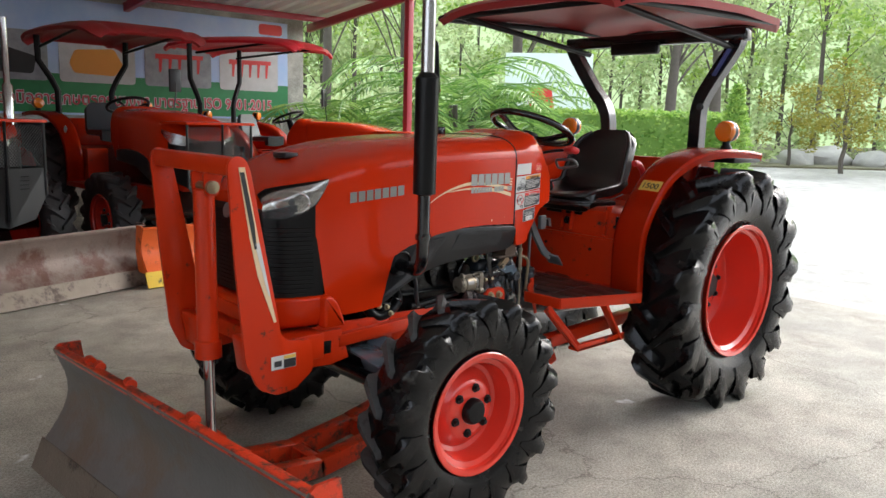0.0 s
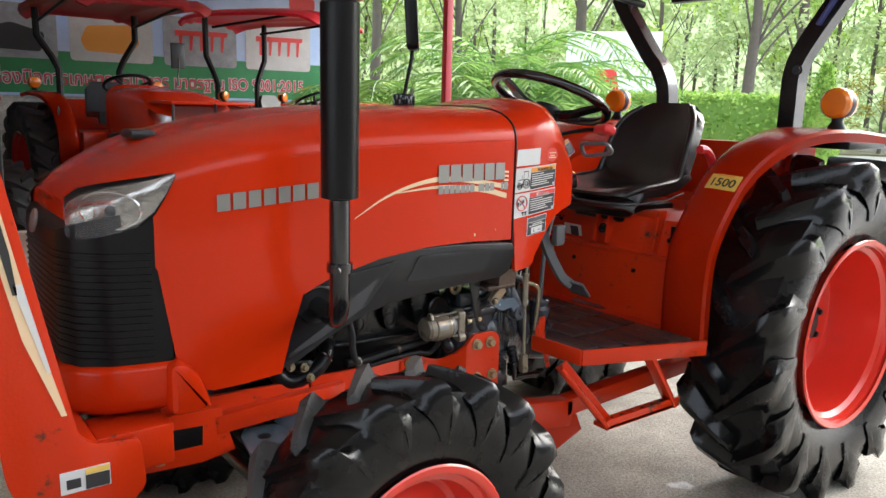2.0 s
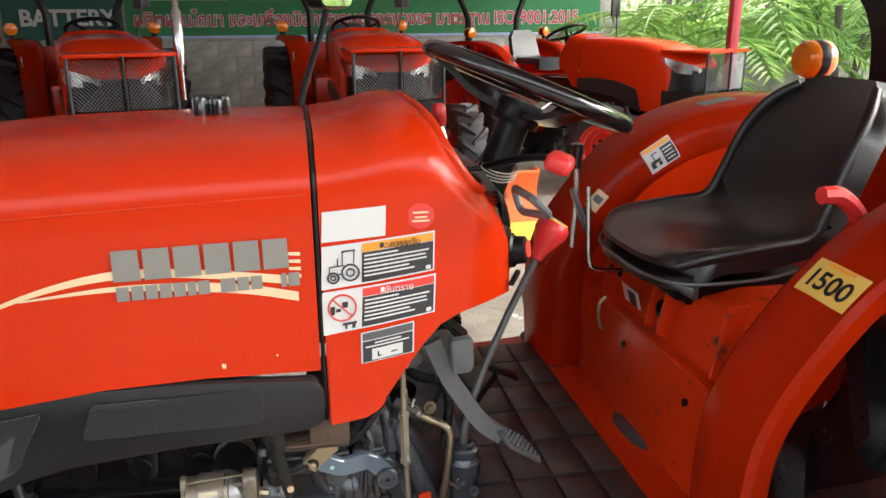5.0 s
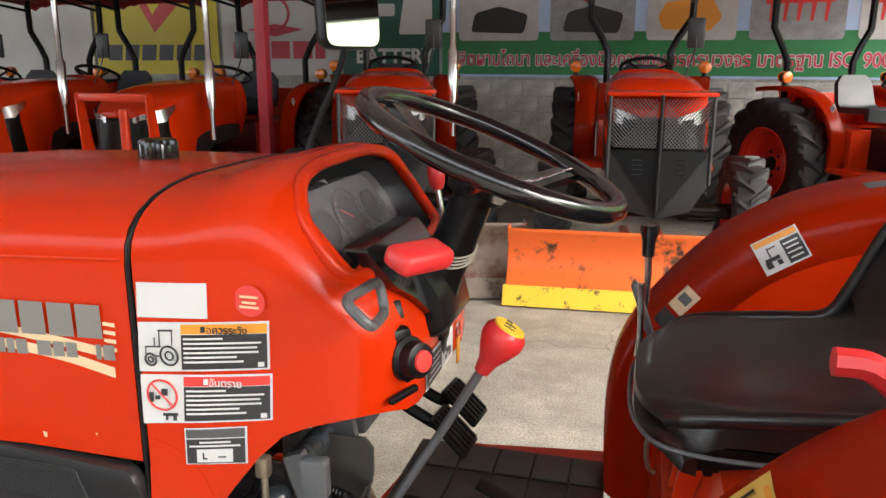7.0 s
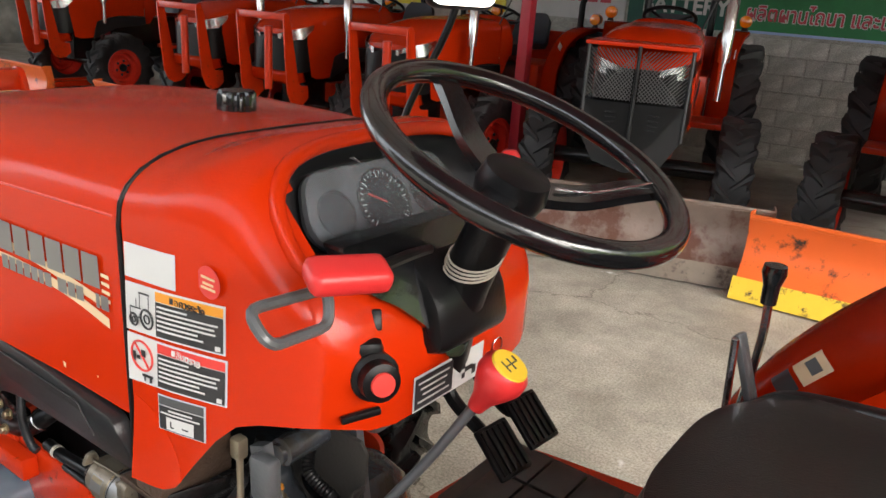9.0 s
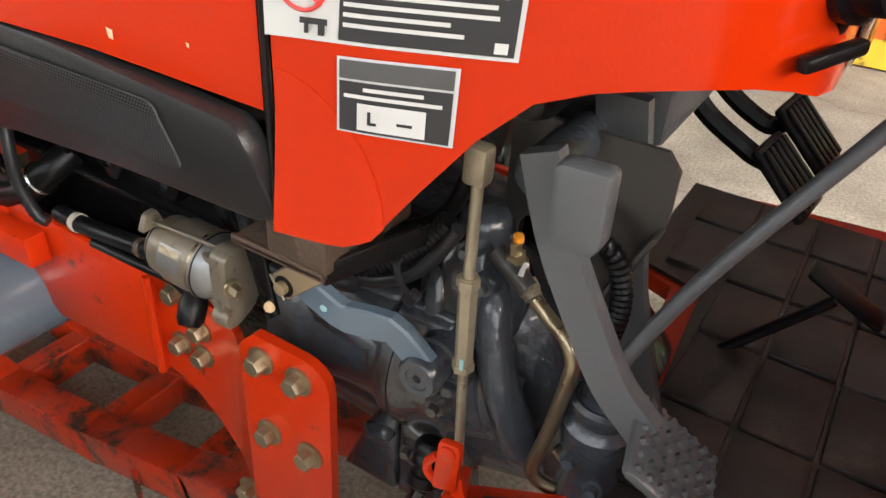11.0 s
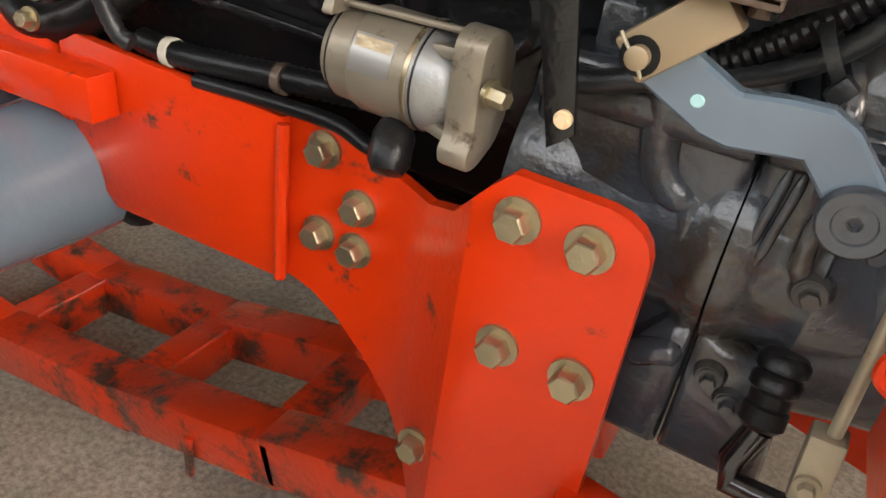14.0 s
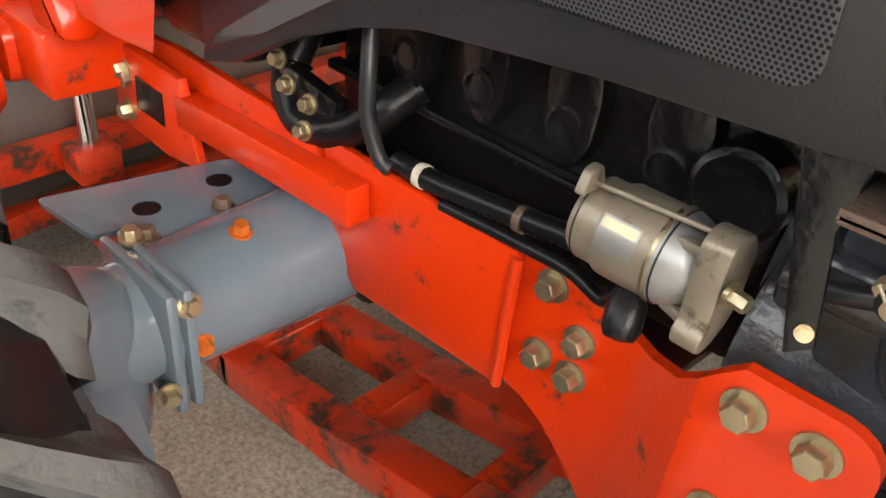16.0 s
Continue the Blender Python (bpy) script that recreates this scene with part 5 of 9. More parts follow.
stack(bm, (0.449, SY, SZ), (1, 0, 0), [(0, 0.0432), (0.002, 0.0438), (0.004, 0.0432)], 32)
part("starter_band", bm, BRONZE, starter)
for bx, br in ((0.399, 0.0392), (0.456, 0.0428), (0.3765, 0.0386)):
    bm = bm_new()
    stack(bm, (bx, SY, SZ), (1, 0, 0), [(0, br), (0.0008, br + 0.0006), (0.0016, br)], 32)
    part("grime_joint", bm, BLACK, starter)
bm = bm_new()
plate(bm, rounded([(SY - 0.034, SZ - 0.026), (SY - 0.042, SZ - 0.036), (SY - 0.038, SZ - 0.050), (SY - 0.022, SZ - 0.052), (SY + 0.006, SZ - 0.040), (SY + 0.02, SZ - 0.02), (SY + 0.02, SZ + 0.03), (SY + 0.004, SZ + 0.048), (SY - 0.016, SZ + 0.054), (SY - 0.034, SZ + 0.046), (SY - 0.036, SZ + 0.022)], 0.008), "x", 0.484, 0.510, 0.003)
for dz in (-0.032, 0.032):
    beam(bm, (0.462, SY - 0.018, SZ + dz * 0.9), (0.488, SY - 0.024, SZ + dz), 0.014, 0.010, 0.003)
part("starter_flange", bm, ALU, starter)
bm = bm_new()
cyl(bm, (0.372, SY - 0.022, SZ + 0.043), (0.497, SY - 0.016, SZ + 0.046), 0.0028, n=10)
plate(bm, rounded([(SY - 0.04, SZ + 0.035), (SY - 0.005, SZ + 0.035), (SY - 0.014, SZ + 0.058), (SY - 0.03, SZ + 0.056)], 0.005), "x", 0.372, 0.382, 0.002)
part("starter_stay", bm, ALU, starter)
bm = bm_new()
rows = []
for k in range(9):
    a = radians(138 + 5 * k)
    rows.append([bm.verts.new((x, SY + 0.0430 * math.cos(a), SZ + 0.0430 * math.sin(a))) for x in (0.402, 0.438)])
skin(bm, rows, closed=False, caps=False)
part("starter_label", bm, SILVER, starter, "worn silver and red label")
bm = bm_new()
rows = []
for k in range(2):
    a = radians(141 + 12 * k)
    rows.append([bm.verts.new((x, SY + 0.0434 * math.cos(a), SZ + 0.0434 * math.sin(a))) for x in (0.404, 0.436)])
skin(bm, rows, closed=False, caps=False)
part("starter_label_band", bm, BRONZE, starter)
shrink = Matrix.Translation((0.44, SY, SZ)) @ Matrix.Scale(0.93, 4) @ Matrix.Translation((-0.44, -SY, -SZ))
for ob in [starter] + list(starter.children):
    ob.data.transform(shrink)
bm = bm_new()
stack(bm, (0.436, -0.15, 0.700), (0.25, -0.6, -0.75), [(0, 0.012), (0.01, 0.016), (0.03, 0.016), (0.038, 0.012), (0.04, 0.002)], 16)
part("rubber_cap", bm, BLACK, starter, "black rubber terminal cap")
bm = bm_new()
tube(bm, spline([(0.43, -0.145, 0.700), (0.403, -0.125, 0.66), (0.36, -0.12, 0.666), (0.291, -0.12, 0.664), (0.2, -0.115, 0.655)], 8), 0.007, 10)
part("starter_cable", bm, BLACK, starter)
bm = bm_new()
hexbolt(bm, (0.51, SY - 0.03, SZ + 0.012), (1, -0.2, 0), 0.007, 0.016, 0.010)
part("starter_bolt", bm, ZINC, starter)

# frame plates, bolted together
for s in (1, -1):
    def yy(y):
        return y if s > 0 else mirror_y(y)

    def pl(bm, o, a, b, bv=0.002):
        a, b = sorted((yy(a), yy(b)))
        plate(bm, o, "y", a, b, bv)
    bm = bm_new()
    pl(bm, [(0.012, 0.648), (0.03, 0.658), (0.10, 0.655), (0.303, 0.652), (0.303, 0.484), (0.073, 0.474), (0.045, 0.50), (0.014, 0.57)], -0.118, -0.106)
    side = part("frame_side_plate", bm, FRAME_RED, tractor, "orange steel side frame plate")
    bm = bm_new()
    # bent bracket: flat at the front, kinked out, flat at the back
    cols = [(0.296, 0.652, 0.486, -0.106), (0.33, 0.655, 0.478, -0.106), (0.36, 0.652, 0.462, -0.106), (0.395, 0.640, 0.43, -0.106), (0.43, 0.628, 0.392, -0.108), (0.455, 0.626, 0.36, -0.118),
            (0.49, 0.645, 0.31, -0.145), (0.512, 0.672, 0.27, -0.163), (0.525, 0.688, 0.25, -0.166), (0.54, 0.702, 0.235, -0.166), (0.608, 0.702, 0.23, -0.166), (0.620, 0.6995, 0.23, -0.166), (0.630, 0.694, 0.23, -0.166), (0.637, 0.686, 0.23, -0.166), (0.641, 0.675, 0.23, -0.166), (0.642, 0.662, 0.23, -0.166)]
    rows = [[bm.verts.new((x, yy(y), zt)), bm.verts.new((x, yy(y), zb)), bm.verts.new((x, yy(y + 0.012), zb)), bm.verts.new((x, yy(y + 0.012), zt))] for x, zt, zb, y in cols]
    skin(bm, rows)
    brk = part("frame_bracket", bm, FRAME_RED, tractor, "bent orange steel mounting bracket", 25)
    if s > 0:
        bm = bm_new()
        tube(bm, [(0.305, -0.119, 0.648), (0.304, -0.120, 0.56), (0.304, -0.120, 0.487)], 0.006, 8)
        part("weld_seam", bm, FRAME_RED, brk)
        for bx, by, bz in ((0.341, -0.106, 0.632), (0.381, -0.106, 0.589), (0.339, -0.106, 0.547), (0.380, -0.106, 0.545), (0.549, -0.166, 0.671), (0.602, -0.166, 0.670), (0.553, -0.166, 0.564), (0.613, -0.166, 0.564), (0.49, -0.15, 0.405), (0.545, -0.166, 0.32), (0.60, -0.166, 0.32)):
            bm = bm_new()
            hexbolt(bm, (bx, by, bz), (0, -1, 0), 0.0125, 0.018, 0.0175)
            part("frame_bolt", bm, ZINC, brk, "brassy zinc-plated hex bolt")
    bm = bm_new()
    beam(bm, (-0.265, yy(-0.137), 0.597), (0.098, yy(-0.137), 0.613), 0.034, 0.048, 0.004)
    part("front_rail", bm, FRAME_RED, tractor, "orange square-tube rail")
    bm = bm_new()
    pl(bm, [(-0.62, 0.645), (-0.30, 0.665), (0.0, 0.655), (0.02, 0.56), (-0.28, 0.575), (-0.5, 0.56), (-0.60, 0.56)], -0.122, -0.108)
    part("front_frame", bm, FRAME_RED, tractor)
    bm = bm_new()
    pl(bm, [(-0.445, 0.650), (-0.252, 0.645), (-0.217, 0.525), (-0.30, 0.512), (-0.445, 0.520)], -0.152, -0.138)
    mount = part("mount_plate", bm, FRAME_RED, tractor, "red mount plate with a square opening")
    bm = bm_new()
    pl(bm, [(-0.371, 0.612), (-0.299, 0.608), (-0.301, 0.559), (-0.376, 0.561)], -0.1535, -0.1518)
    part("plate_opening", bm, BLACK, mount)
    for bz in (0.612, 0.548):
        bm = bm_new()
        hexbolt(bm, (-0.404, yy(-0.152), bz), (0, -1 if s > 0 else 1, 0), 0.012, 0.018, 0.017)
        part("mount_bolt", bm, ZINC, mount)
    bm = bm_new()
    beam(bm, (0.62, yy(-0.17), 0.415), (0.96, yy(-0.17), 0.365), 0.06, 0.095, 0.006)
    beam(bm, (0.93, yy(-0.17), 0.385), (1.80, yy(-0.17), 0.42), 0.06, 0.06, 0.006)
    part("rear_push_bar", bm, FRAME_RED, tractor, "red push bar running under the floor")
    bm = bm_new()
    pl(bm, [(0.60, 0.38), (0.66, 0.40), (1.02, 0.335), (1.05, 0.27), (0.93, 0.225), (0.62, 0.30)], -0.165, -0.125)
    part("gusset", bm, FRAME_RED, tractor)

# transmission housing
bm = bm_new()
SECT = [(0.50, 0.15, 0.47, 0.80), (0.56, 0.15, 0.48, 0.80), (0.66, 0.155, 0.48, 0.78), (0.74, 0.155, 0.49, 0.80), (0.80, 0.145, 0.50, 0.79), (0.85, 0.12, 0.50, 0.70), (0.92, 0.11, 0.50, 0.62), (1.2, 0.12, 0.45, 0.60), (1.7, 0.16, 0.42, 0.75)]
rows = []
for x, hw, z0, z1 in SECT:
    zc, zh = (z0 + z1) / 2, (z1 - z0) / 2
    rows.append([bm.verts.new((x, YC + hw * math.copysign(abs(math.cos(a)) ** 0.55, math.cos(a)), zc + zh * math.copysign(abs(math.sin(a)) ** 0.55, math.sin(a)))) for a in [2 * math.pi * k / 28 for k in range(28)]])
skin(bm, rows)
gearbox = part("gearbox", bm, CASTING, tractor, "dark blue-grey glossy painted cast gearbox housing", 50)


def rib(pts, r, name="casting_rib", mat=None, parent=None):
    """A raised bead of paint-filled casting along a line; r may change from end to end."""
    r0, r1 = r if isinstance(r, tuple) else (r, r)
    bm = bm_new()
    pts = spline(pts, 7)
    rings, u = [], None
    for i, p in enumerate(pts):
        d = (pts[min(i + 1, len(pts) - 1)] - pts[max(i - 1, 0)]).normalized()
        u = basis(d)[0] if u is None else (u - d * u.dot(d)).normalized()
        q = i / (len(pts) - 1)
        rr = (r0 + (r1 - r0) * q) * min(1.0, 0.45 + 4 * min(q, 1 - q))
        rings.append(ring(bm, p, u, d.cross(u), rr, 14))
    skin(bm, rings)
    return part(name, bm, mat or CASTING, parent or gearbox, angle=60)


# two bell housings that meet at an open seam
bm = bm_new()
stack(bm, (0.505, -0.020, 0.655), (1, 0, 0), [(0, 0.080), (0.006, 0.098), (0.034, 0.098), (0.048, 0.092), (0.060, 0.084), (0.10, 0.081), (0.142, 0.083), (0.154, 0.092), (0.160, 0.095), (0.1705, 0.095), (0.1710, 0.088)], 64)
part("bell_housing", bm, CASTING, gearbox, angle=50)
bm = bm_new()
stack(bm, (0.6770, -0.020, 0.655), (1, 0, 0.01), [(0, 0.088), (0.0005, 0.095), (0.012, 0.095), (0.020, 0.088), (0.032, 0.083), (0.05, 0.083), (0.062, 0.088), (0.066, 0.080), (0.10, 0.070), (0.13, 0.05)], 64)
part("bell_housing", bm, CASTING, gearbox, angle=50)
# flat cheeks between barrels and ridge
for x0, x1, z0, z1, y in ((0.518, 0.6755, 0.665, 0.772, -0.097), (0.6770, 0.744, 0.655, 0.772, -0.095)):
    bm = bm_new()
    box(bm, x0, x1, y, -0.02, z0, z1, 0.010, None, 3)
    part("casting_cheek", bm, CASTING, gearbox, angle=50)
# long ridge over the barrels, and the shoulder above it
for x0, x1, y, z, ry_, rz_ in ((0.520, 0.676, -0.070, 0.748, 0.040, 0.018), (0.6795, 0.742, -0.068, 0.750, 0.038, 0.018), (0.545, 0.676, -0.040, 0.79, 0.045, 0.03)):
    bm = bm_new()
    rows = []
    for k, (fx, sc) in enumerate(((0, 0.7), (0.02, 0.95), (0.06, 1.0), (0.94, 1.0), (0.98, 0.95), (1, 0.7))):
        rows.append([bm.verts.new((x0 + (x1 - x0) * fx, y + ry_ * sc * math.copysign(abs(math.cos(a)) ** 0.6, math.cos(a)), z + rz_ * sc * math.copysign(abs(math.sin(a)) ** 0.6, math.sin(a)))) for a in [2 * math.pi * q / 24 for q in range(24)]])
    skin(bm, rows)
    part("casting_ridge", bm, CASTING, gearbox, angle=50)
rib([(0.600, -0.078, 0.800), (0.606, -0.094, 0.770), (0.611, -0.094, 0.735), (0.617, -0.093, 0.708), (0.630, -0.092, 0.694), (0.652, -0.090, 0.690)], (0.017, 0.013))
rib([(0.640, -0.084, 0.700), (0.646, -0.090, 0.675), (0.644, -0.093, 0.640)], (0.014, 0.010))
for x in (0.6905, 0.6995):
    rib([(x + 0.006, -0.098, 0.738), (x + 0.002, -0.104, 0.705), (x - 0.003, -0.105, 0.668)], 0.0038)
rib([(0.727, -0.095, 0.74), (0.722, -0.104, 0.70), (0.724, -0.105, 0.668)], (0.006, 0.009))
# lower lobe of the casting
bm = bm_new()
plate(bm, [(0.596, 0.470), (0.616, 0.520), (0.632, 0.560), (0.652, 0.586), (0.6755, 0.598), (0.6755, 0.470)], "y", -0.094, -0.02, 0.013)
part("casting_lobe", bm, CASTING, gearbox, angle=50)
bm = bm_new()
plate(bm, [(0.6775, 0.470), (0.6775, 0.598), (0.697, 0.588), (0.726, 0.582), (0.752, 0.566), (0.76, 0.47)], "y", -0.090, -0.02, 0.010)
part("casting_lobe", bm, CASTING, gearbox, angle=50)
rib([(0.634, -0.086, 0.548), (0.652, -0.092, 0.562), (0.672, -0.090, 0.570)], 0.012)
# dome and column behind the rod, and the long glossy rib
bm = bm_new()
stack(bm, (0.726, -0.02, 0.72), (0.05, -0.10, 1), [(0, 0.060), (0.03, 0.064), (0.06, 0.060), (0.085, 0.050), (0.105, 0.036), (0.118, 0.030), (0.14, 0.028), (0.15, 0.02)], 40)
part("casting_dome", bm, CASTING, gearbox, angle=60)
rib([(0.704, -0.055, 0.80), (0.711, -0.076, 0.775), (0.713, -0.088, 0.752)], (0.018, 0.012))
rib([(0.742, -0.05, 0.85), (0.748, -0.066, 0.815), (0.752, -0.078, 0.775), (0.752, -0.085, 0.745)], (0.012, 0.016))
rib([(0.765, -0.055, 0.820), (0.776, -0.078, 0.775), (0.790, -0.090, 0.735), (0.804, -0.092, 0.700), (0.822, -0.086, 0.655), (0.842, -0.072, 0.605)], (0.016, 0.024))
rib([(0.765, -0.060, 0.780), (0.772, -0.074, 0.73), (0.778, -0.078, 0.68), (0.786, -0.070, 0.62)], (0.012, 0.016))
for p, r in (((0.735, -0.112, 0.663), 0.009), ((0.697, -0.100, 0.562), 0.008), ((0.716, -0.098, 0.545), 0.008), ((0.760, -0.082, 0.812), 0.009), ((0.738, -0.078, 0.842), 0.008)):
    bm = bm_new()
    stack(bm, (p[0], p[1] + 0.03, p[2]), (0, -1, 0), [(0, 1.9 * r), (0.022, 1.6 * r), (0.027, 1.25 * r)], 18)
    part("casting_boss", bm, CASTING, gearbox)
    bm = bm_new()
    hexbolt(bm, (p[0], p[1] + 0.004, p[2]), (0.12, -1, 0.08), r * 0.8, 0.012, r * 1.1)
    part("casting_bolt", bm, CASTING, gearbox)

# clutch arm, pivot and clevis
bm = bm_new()
pts = [V((0.600, -0.161, 0.805)), V((0.626, -0.161, 0.792)), V((0.650, -0.158, 0.779)), V((0.660, -0.156, 0.7765)), V((0.686, -0.152, 0.779)), V((0.703, -0.148, 0.779)), V((0.711, -0.145, 0.774)), V((0.726, -0.141, 0.757)), V((0.742, -0.138, 0.738))]
rows = []
for i, p in enumerate(pts):
    d = (pts[min(i + 1, len(pts) - 1)] - pts[max(i - 1, 0)]).normalized()
    t = V((-d.z, 0, d.x)).normalized() * 0.0165
    u, b_ = V((0, 0.0065, 0)), 0.86
    rows.append([bm.verts.new(q) for q in (p + t * b_ - u, p - t * b_ - u, p - t - u * 0.6, p - t + u, p + t + u, p + t - u * 0.6)])
skin(bm, rows)
arm = part("clutch_arm", bm, GREY_PAINT, tractor, "cranked blue-grey clutch arm", 14)
bm = bm_new()
stack(bm, (0.738, -0.085, 0.737), (0, -1, 0), [(0, 0.026), (0.035, 0.026), (0.037, 0.0225), (0.066, 0.0220), (0.069, 0.0195), (0.069, 0.0125), (0.067, 0.0115), (0.067, 0.0045), (0.060, 0.004), (0.060, 0.001)], 32)
part("clutch_pivot", bm, CASTING, arm)
bm = bm_new()
plate(bm, rounded([(0.722, 0.757), (0.750, 0.760), (0.764, 0.740), (0.772, 0.712), (0.758, 0.700), (0.744, 0.708), (0.722, 0.716)], 0.010, 3), "y", -0.118, -0.090, 0.004)
part("pivot_ear", bm, CASTING, arm)
bm = bm_new()
hexbolt(bm, (0.757, -0.118, 0.713), (0.1, -1, 0), 0.0075, 0.012, 0.010)
part("pivot_bolt", bm, CASTING, arm)
bm = bm_new()
cm = Matrix.Translation((0.606, -0.172, 0.806)) @ pose(0, 0, 0, 0, -42, 0)
box(bm, -0.013, 0.050, -0.009, 0.009, -0.0145, 0.0145, 0.003, cm)
part("clevis", bm, TAN_PLATE, arm, "tan yellow-plated clevis")
bm = bm_new()
stack(bm, (0.604, -0.180, 0.803), (0, -1, 0), [(0, 0.0115), (0.0015, 0.0115), (0.002, 0.0085)], 18)
part("clevis_recess", bm, BLACK, arm)
bm = bm_new()
stack(bm, (0.604, -0.180, 0.803), (0, -1, 0), [(0, 0.0068), (0.008, 0.0068), (0.009, 0.005)], 18)
part("clevis_pin", bm, TAN_PLATE, arm)
bm = bm_new()
tube(bm, spline([(0.592, -0.186, 0.815), (0.598, -0.187, 0.808), (0.604, -0.188, 0.802), (0.609, -0.187, 0.793)], 4), 0.0011, 6)
part("cotter_pin", bm, ROD_PLATE, arm)
bm = bm_new()
stack(bm, (0.638, -0.1655, 0.7835), (0, -1, 0), [(0, 0.0045), (0.0012, 0.0035)], 9)
part("paint_dab", bm, TEAL_DAB, arm, "teal paint mark")

# brackets under the cowl
bm = bm_new()
plate(bm, [(0.512, 0.90), (0.566, 0.90), (0.556, 0.82), (0.5715, 0.738), (0.555, 0.724), (0.531, 0.815)], "y", -0.160, -0.155, 0.0008)
brb = part("cowl_bracket", bm, ENGINE_BLACK, tractor, "dark steel support bracket")
bm = bm_new()
hexbolt(bm, (0.563, -0.160, 0.747), (0, -1, 0), 0.005, 0.006, 0.006)
part("bracket_bolt", bm, CREAM, brb)
bm = bm_new()
beam(bm, (0.560, -0.155, 0.849), (0.668, -0.155, 0.849), 0.090, 0.006, 0.002)
part("bracket_shelf", bm, RUST, brb, "rusty brown bracket shelf")
bm = bm_new()
beam(bm, (0.560, -0.1975, 0.8495), (0.668, -0.1975, 0.8495), 0.005, 0.010, 0.0015)
part("shelf_lip", bm, RUST, brb)
bm = bm_new()
beam(bm, (0.664, -0.196, 0.850), (0.716, -0.10, 0.868), 0.005, 0.022, 0.0012)
part("shelf_wing", bm, ENGINE_BLACK, brb)
bm = bm_new()
box(bm, 0.603, 0.671, -0.198, -0.07, 0.852, 0.96, 0.003)
part("bracket_box", bm, RUST, brb)
bm = bm_new()
stack(bm, (0.655, -0.165, 0.846), (0, 0, -1), [(0, 0.010), (0.004, 0.010), (0.005, 0.007), (0.012, 0.006)], 12)
part("bracket_nut", bm, RUST, brb)
# adjusting rod with yoke
bm = bm_new()
cyl(bm, (0.7735, -0.135, 0.955), (0.7735, -0.135, 0.86), 0.0052, n=12)
rod = part("adjusting_rod", bm, ROD_PLATE, tractor, "yellow zinc-plated adjusting rod")
bm = bm_new()
cyl(bm, (0.7735, -0.135, 0.862), (0.7755, -0.133, 0.760), 0.0088, n=6)
part("turnbuckle", bm, ROD_PLATE, rod)
bm = bm_new()
cyl(bm, (0.7755, -0.133, 0.764), (0.7830, -0.132, 0.572), 0.0050, n=12)
part("lower_rod", bm, ROD_PLATE, rod)
for z in (0.852, 0.757):
    bm = bm_new()
    stack(bm, (0.7735 + (0.858 - z) * 0.02, -0.135 + (0.858 - z) * 0.02, z), (-0.02, -0.02, 1), [(0, 0.0108), (0.009, 0.0108)], 6)
    part("lock_nut", bm, ROD_PLATE, rod)
bm = bm_new()
box(bm, 0.001, 0.005, -0.0088, -0.0076, -0.008, 0.004, 0, Matrix.Translation((0.7757, -0.1345, 0.772)))
part("paint_dab", bm, TEAL_DAB, rod, "teal paint mark")
bm = bm_new()
box(bm, -0.0105, 0.0105, -0.010, 0.010, -0.016, 0.018, 0.005, Matrix.Translation((0.7735, -0.136, 0.968)))
part("yoke", bm, ROD_PLATE, rod)
bm = bm_new()
box(bm, -0.012, 0.012, -0.011, 0.011, -0.034, 0.026, 0.003, Matrix.Translation((0.782, -0.132, 0.560)) @ pose(0, 0, 0, 0, -4, 0))
part("lower_fork", bm, ROD_PLATE, rod)
bm = bm_new()
hexbolt(bm, (0.781, -0.143, 0.546), (0, -1, 0), 0.006, 0.010, 0.009)
part("fork_pin", bm, ROD_PLATE, rod)
# red hook plate on its strap
bm = bm_new()
plate(bm, rounded([(0.790, 0.724), (0.811, 0.728), (0.813, 0.718), (0.811, 0.668), (0.786, 0.660), (0.788, 0.694)], 0.005, 3), "y", -0.194, -0.186, 0.0015)
lug_ = part("red_hook_plate", bm, FRAME_RED, tractor, "small red hook plate on a strap")
bm = bm_new()
stack(bm, (0.801, -0.194, 0.715), (0, -1, 0), [(0, 0.0085), (0.002, 0.008), (0.003, 0.004)], 16)
part("hook_rivet", bm, FRAME_RED, lug_)
bm = bm_new()
tube(bm, spline([(0.789, -0.190, 0.702), (0.779, -0.190, 0.688), (0.779, -0.190, 0.674), (0.788, -0.190, 0.667)], 5), 0.0045, 8)
part("hook_loop", bm, FRAME_RED, lug_)
bm = bm_new()
beam(bm, (0.806, -0.186, 0.680), (0.842, -0.186, 0.55), 0.006, 0.016, 0.001)
part("hook_strap", bm, FRAME_RED, lug_)
# ribbed rubber boot and its link
bm = bm_new()
stack(bm, (0.738, -0.112, 0.618), (0.03, -0.40, -1), [(0, 0.014), (0.005, 0.018), (0.012, 0.018), (0.015, 0.0145), (0.019, 0.0175), (0.026, 0.0175), (0.029, 0.0145), (0.038, 0.014), (0.040, 0.016), (0.052, 0.016), (0.056, 0.012)], 24)
boot_ = part("rubber_boot", bm, BLACK, tractor, "black ribbed rubber boot")
bm = bm_new()
tube(bm, [(0.740, -0.133, 0.566), (0.732, -0.14, 0.538), (0.735, -0.142, 0.518), (0.775, -0.142, 0.518), (0.83, -0.15, 0.515)], 0.010, 12)
part("boot_link", bm, BLACK_GLOSS, boot_)
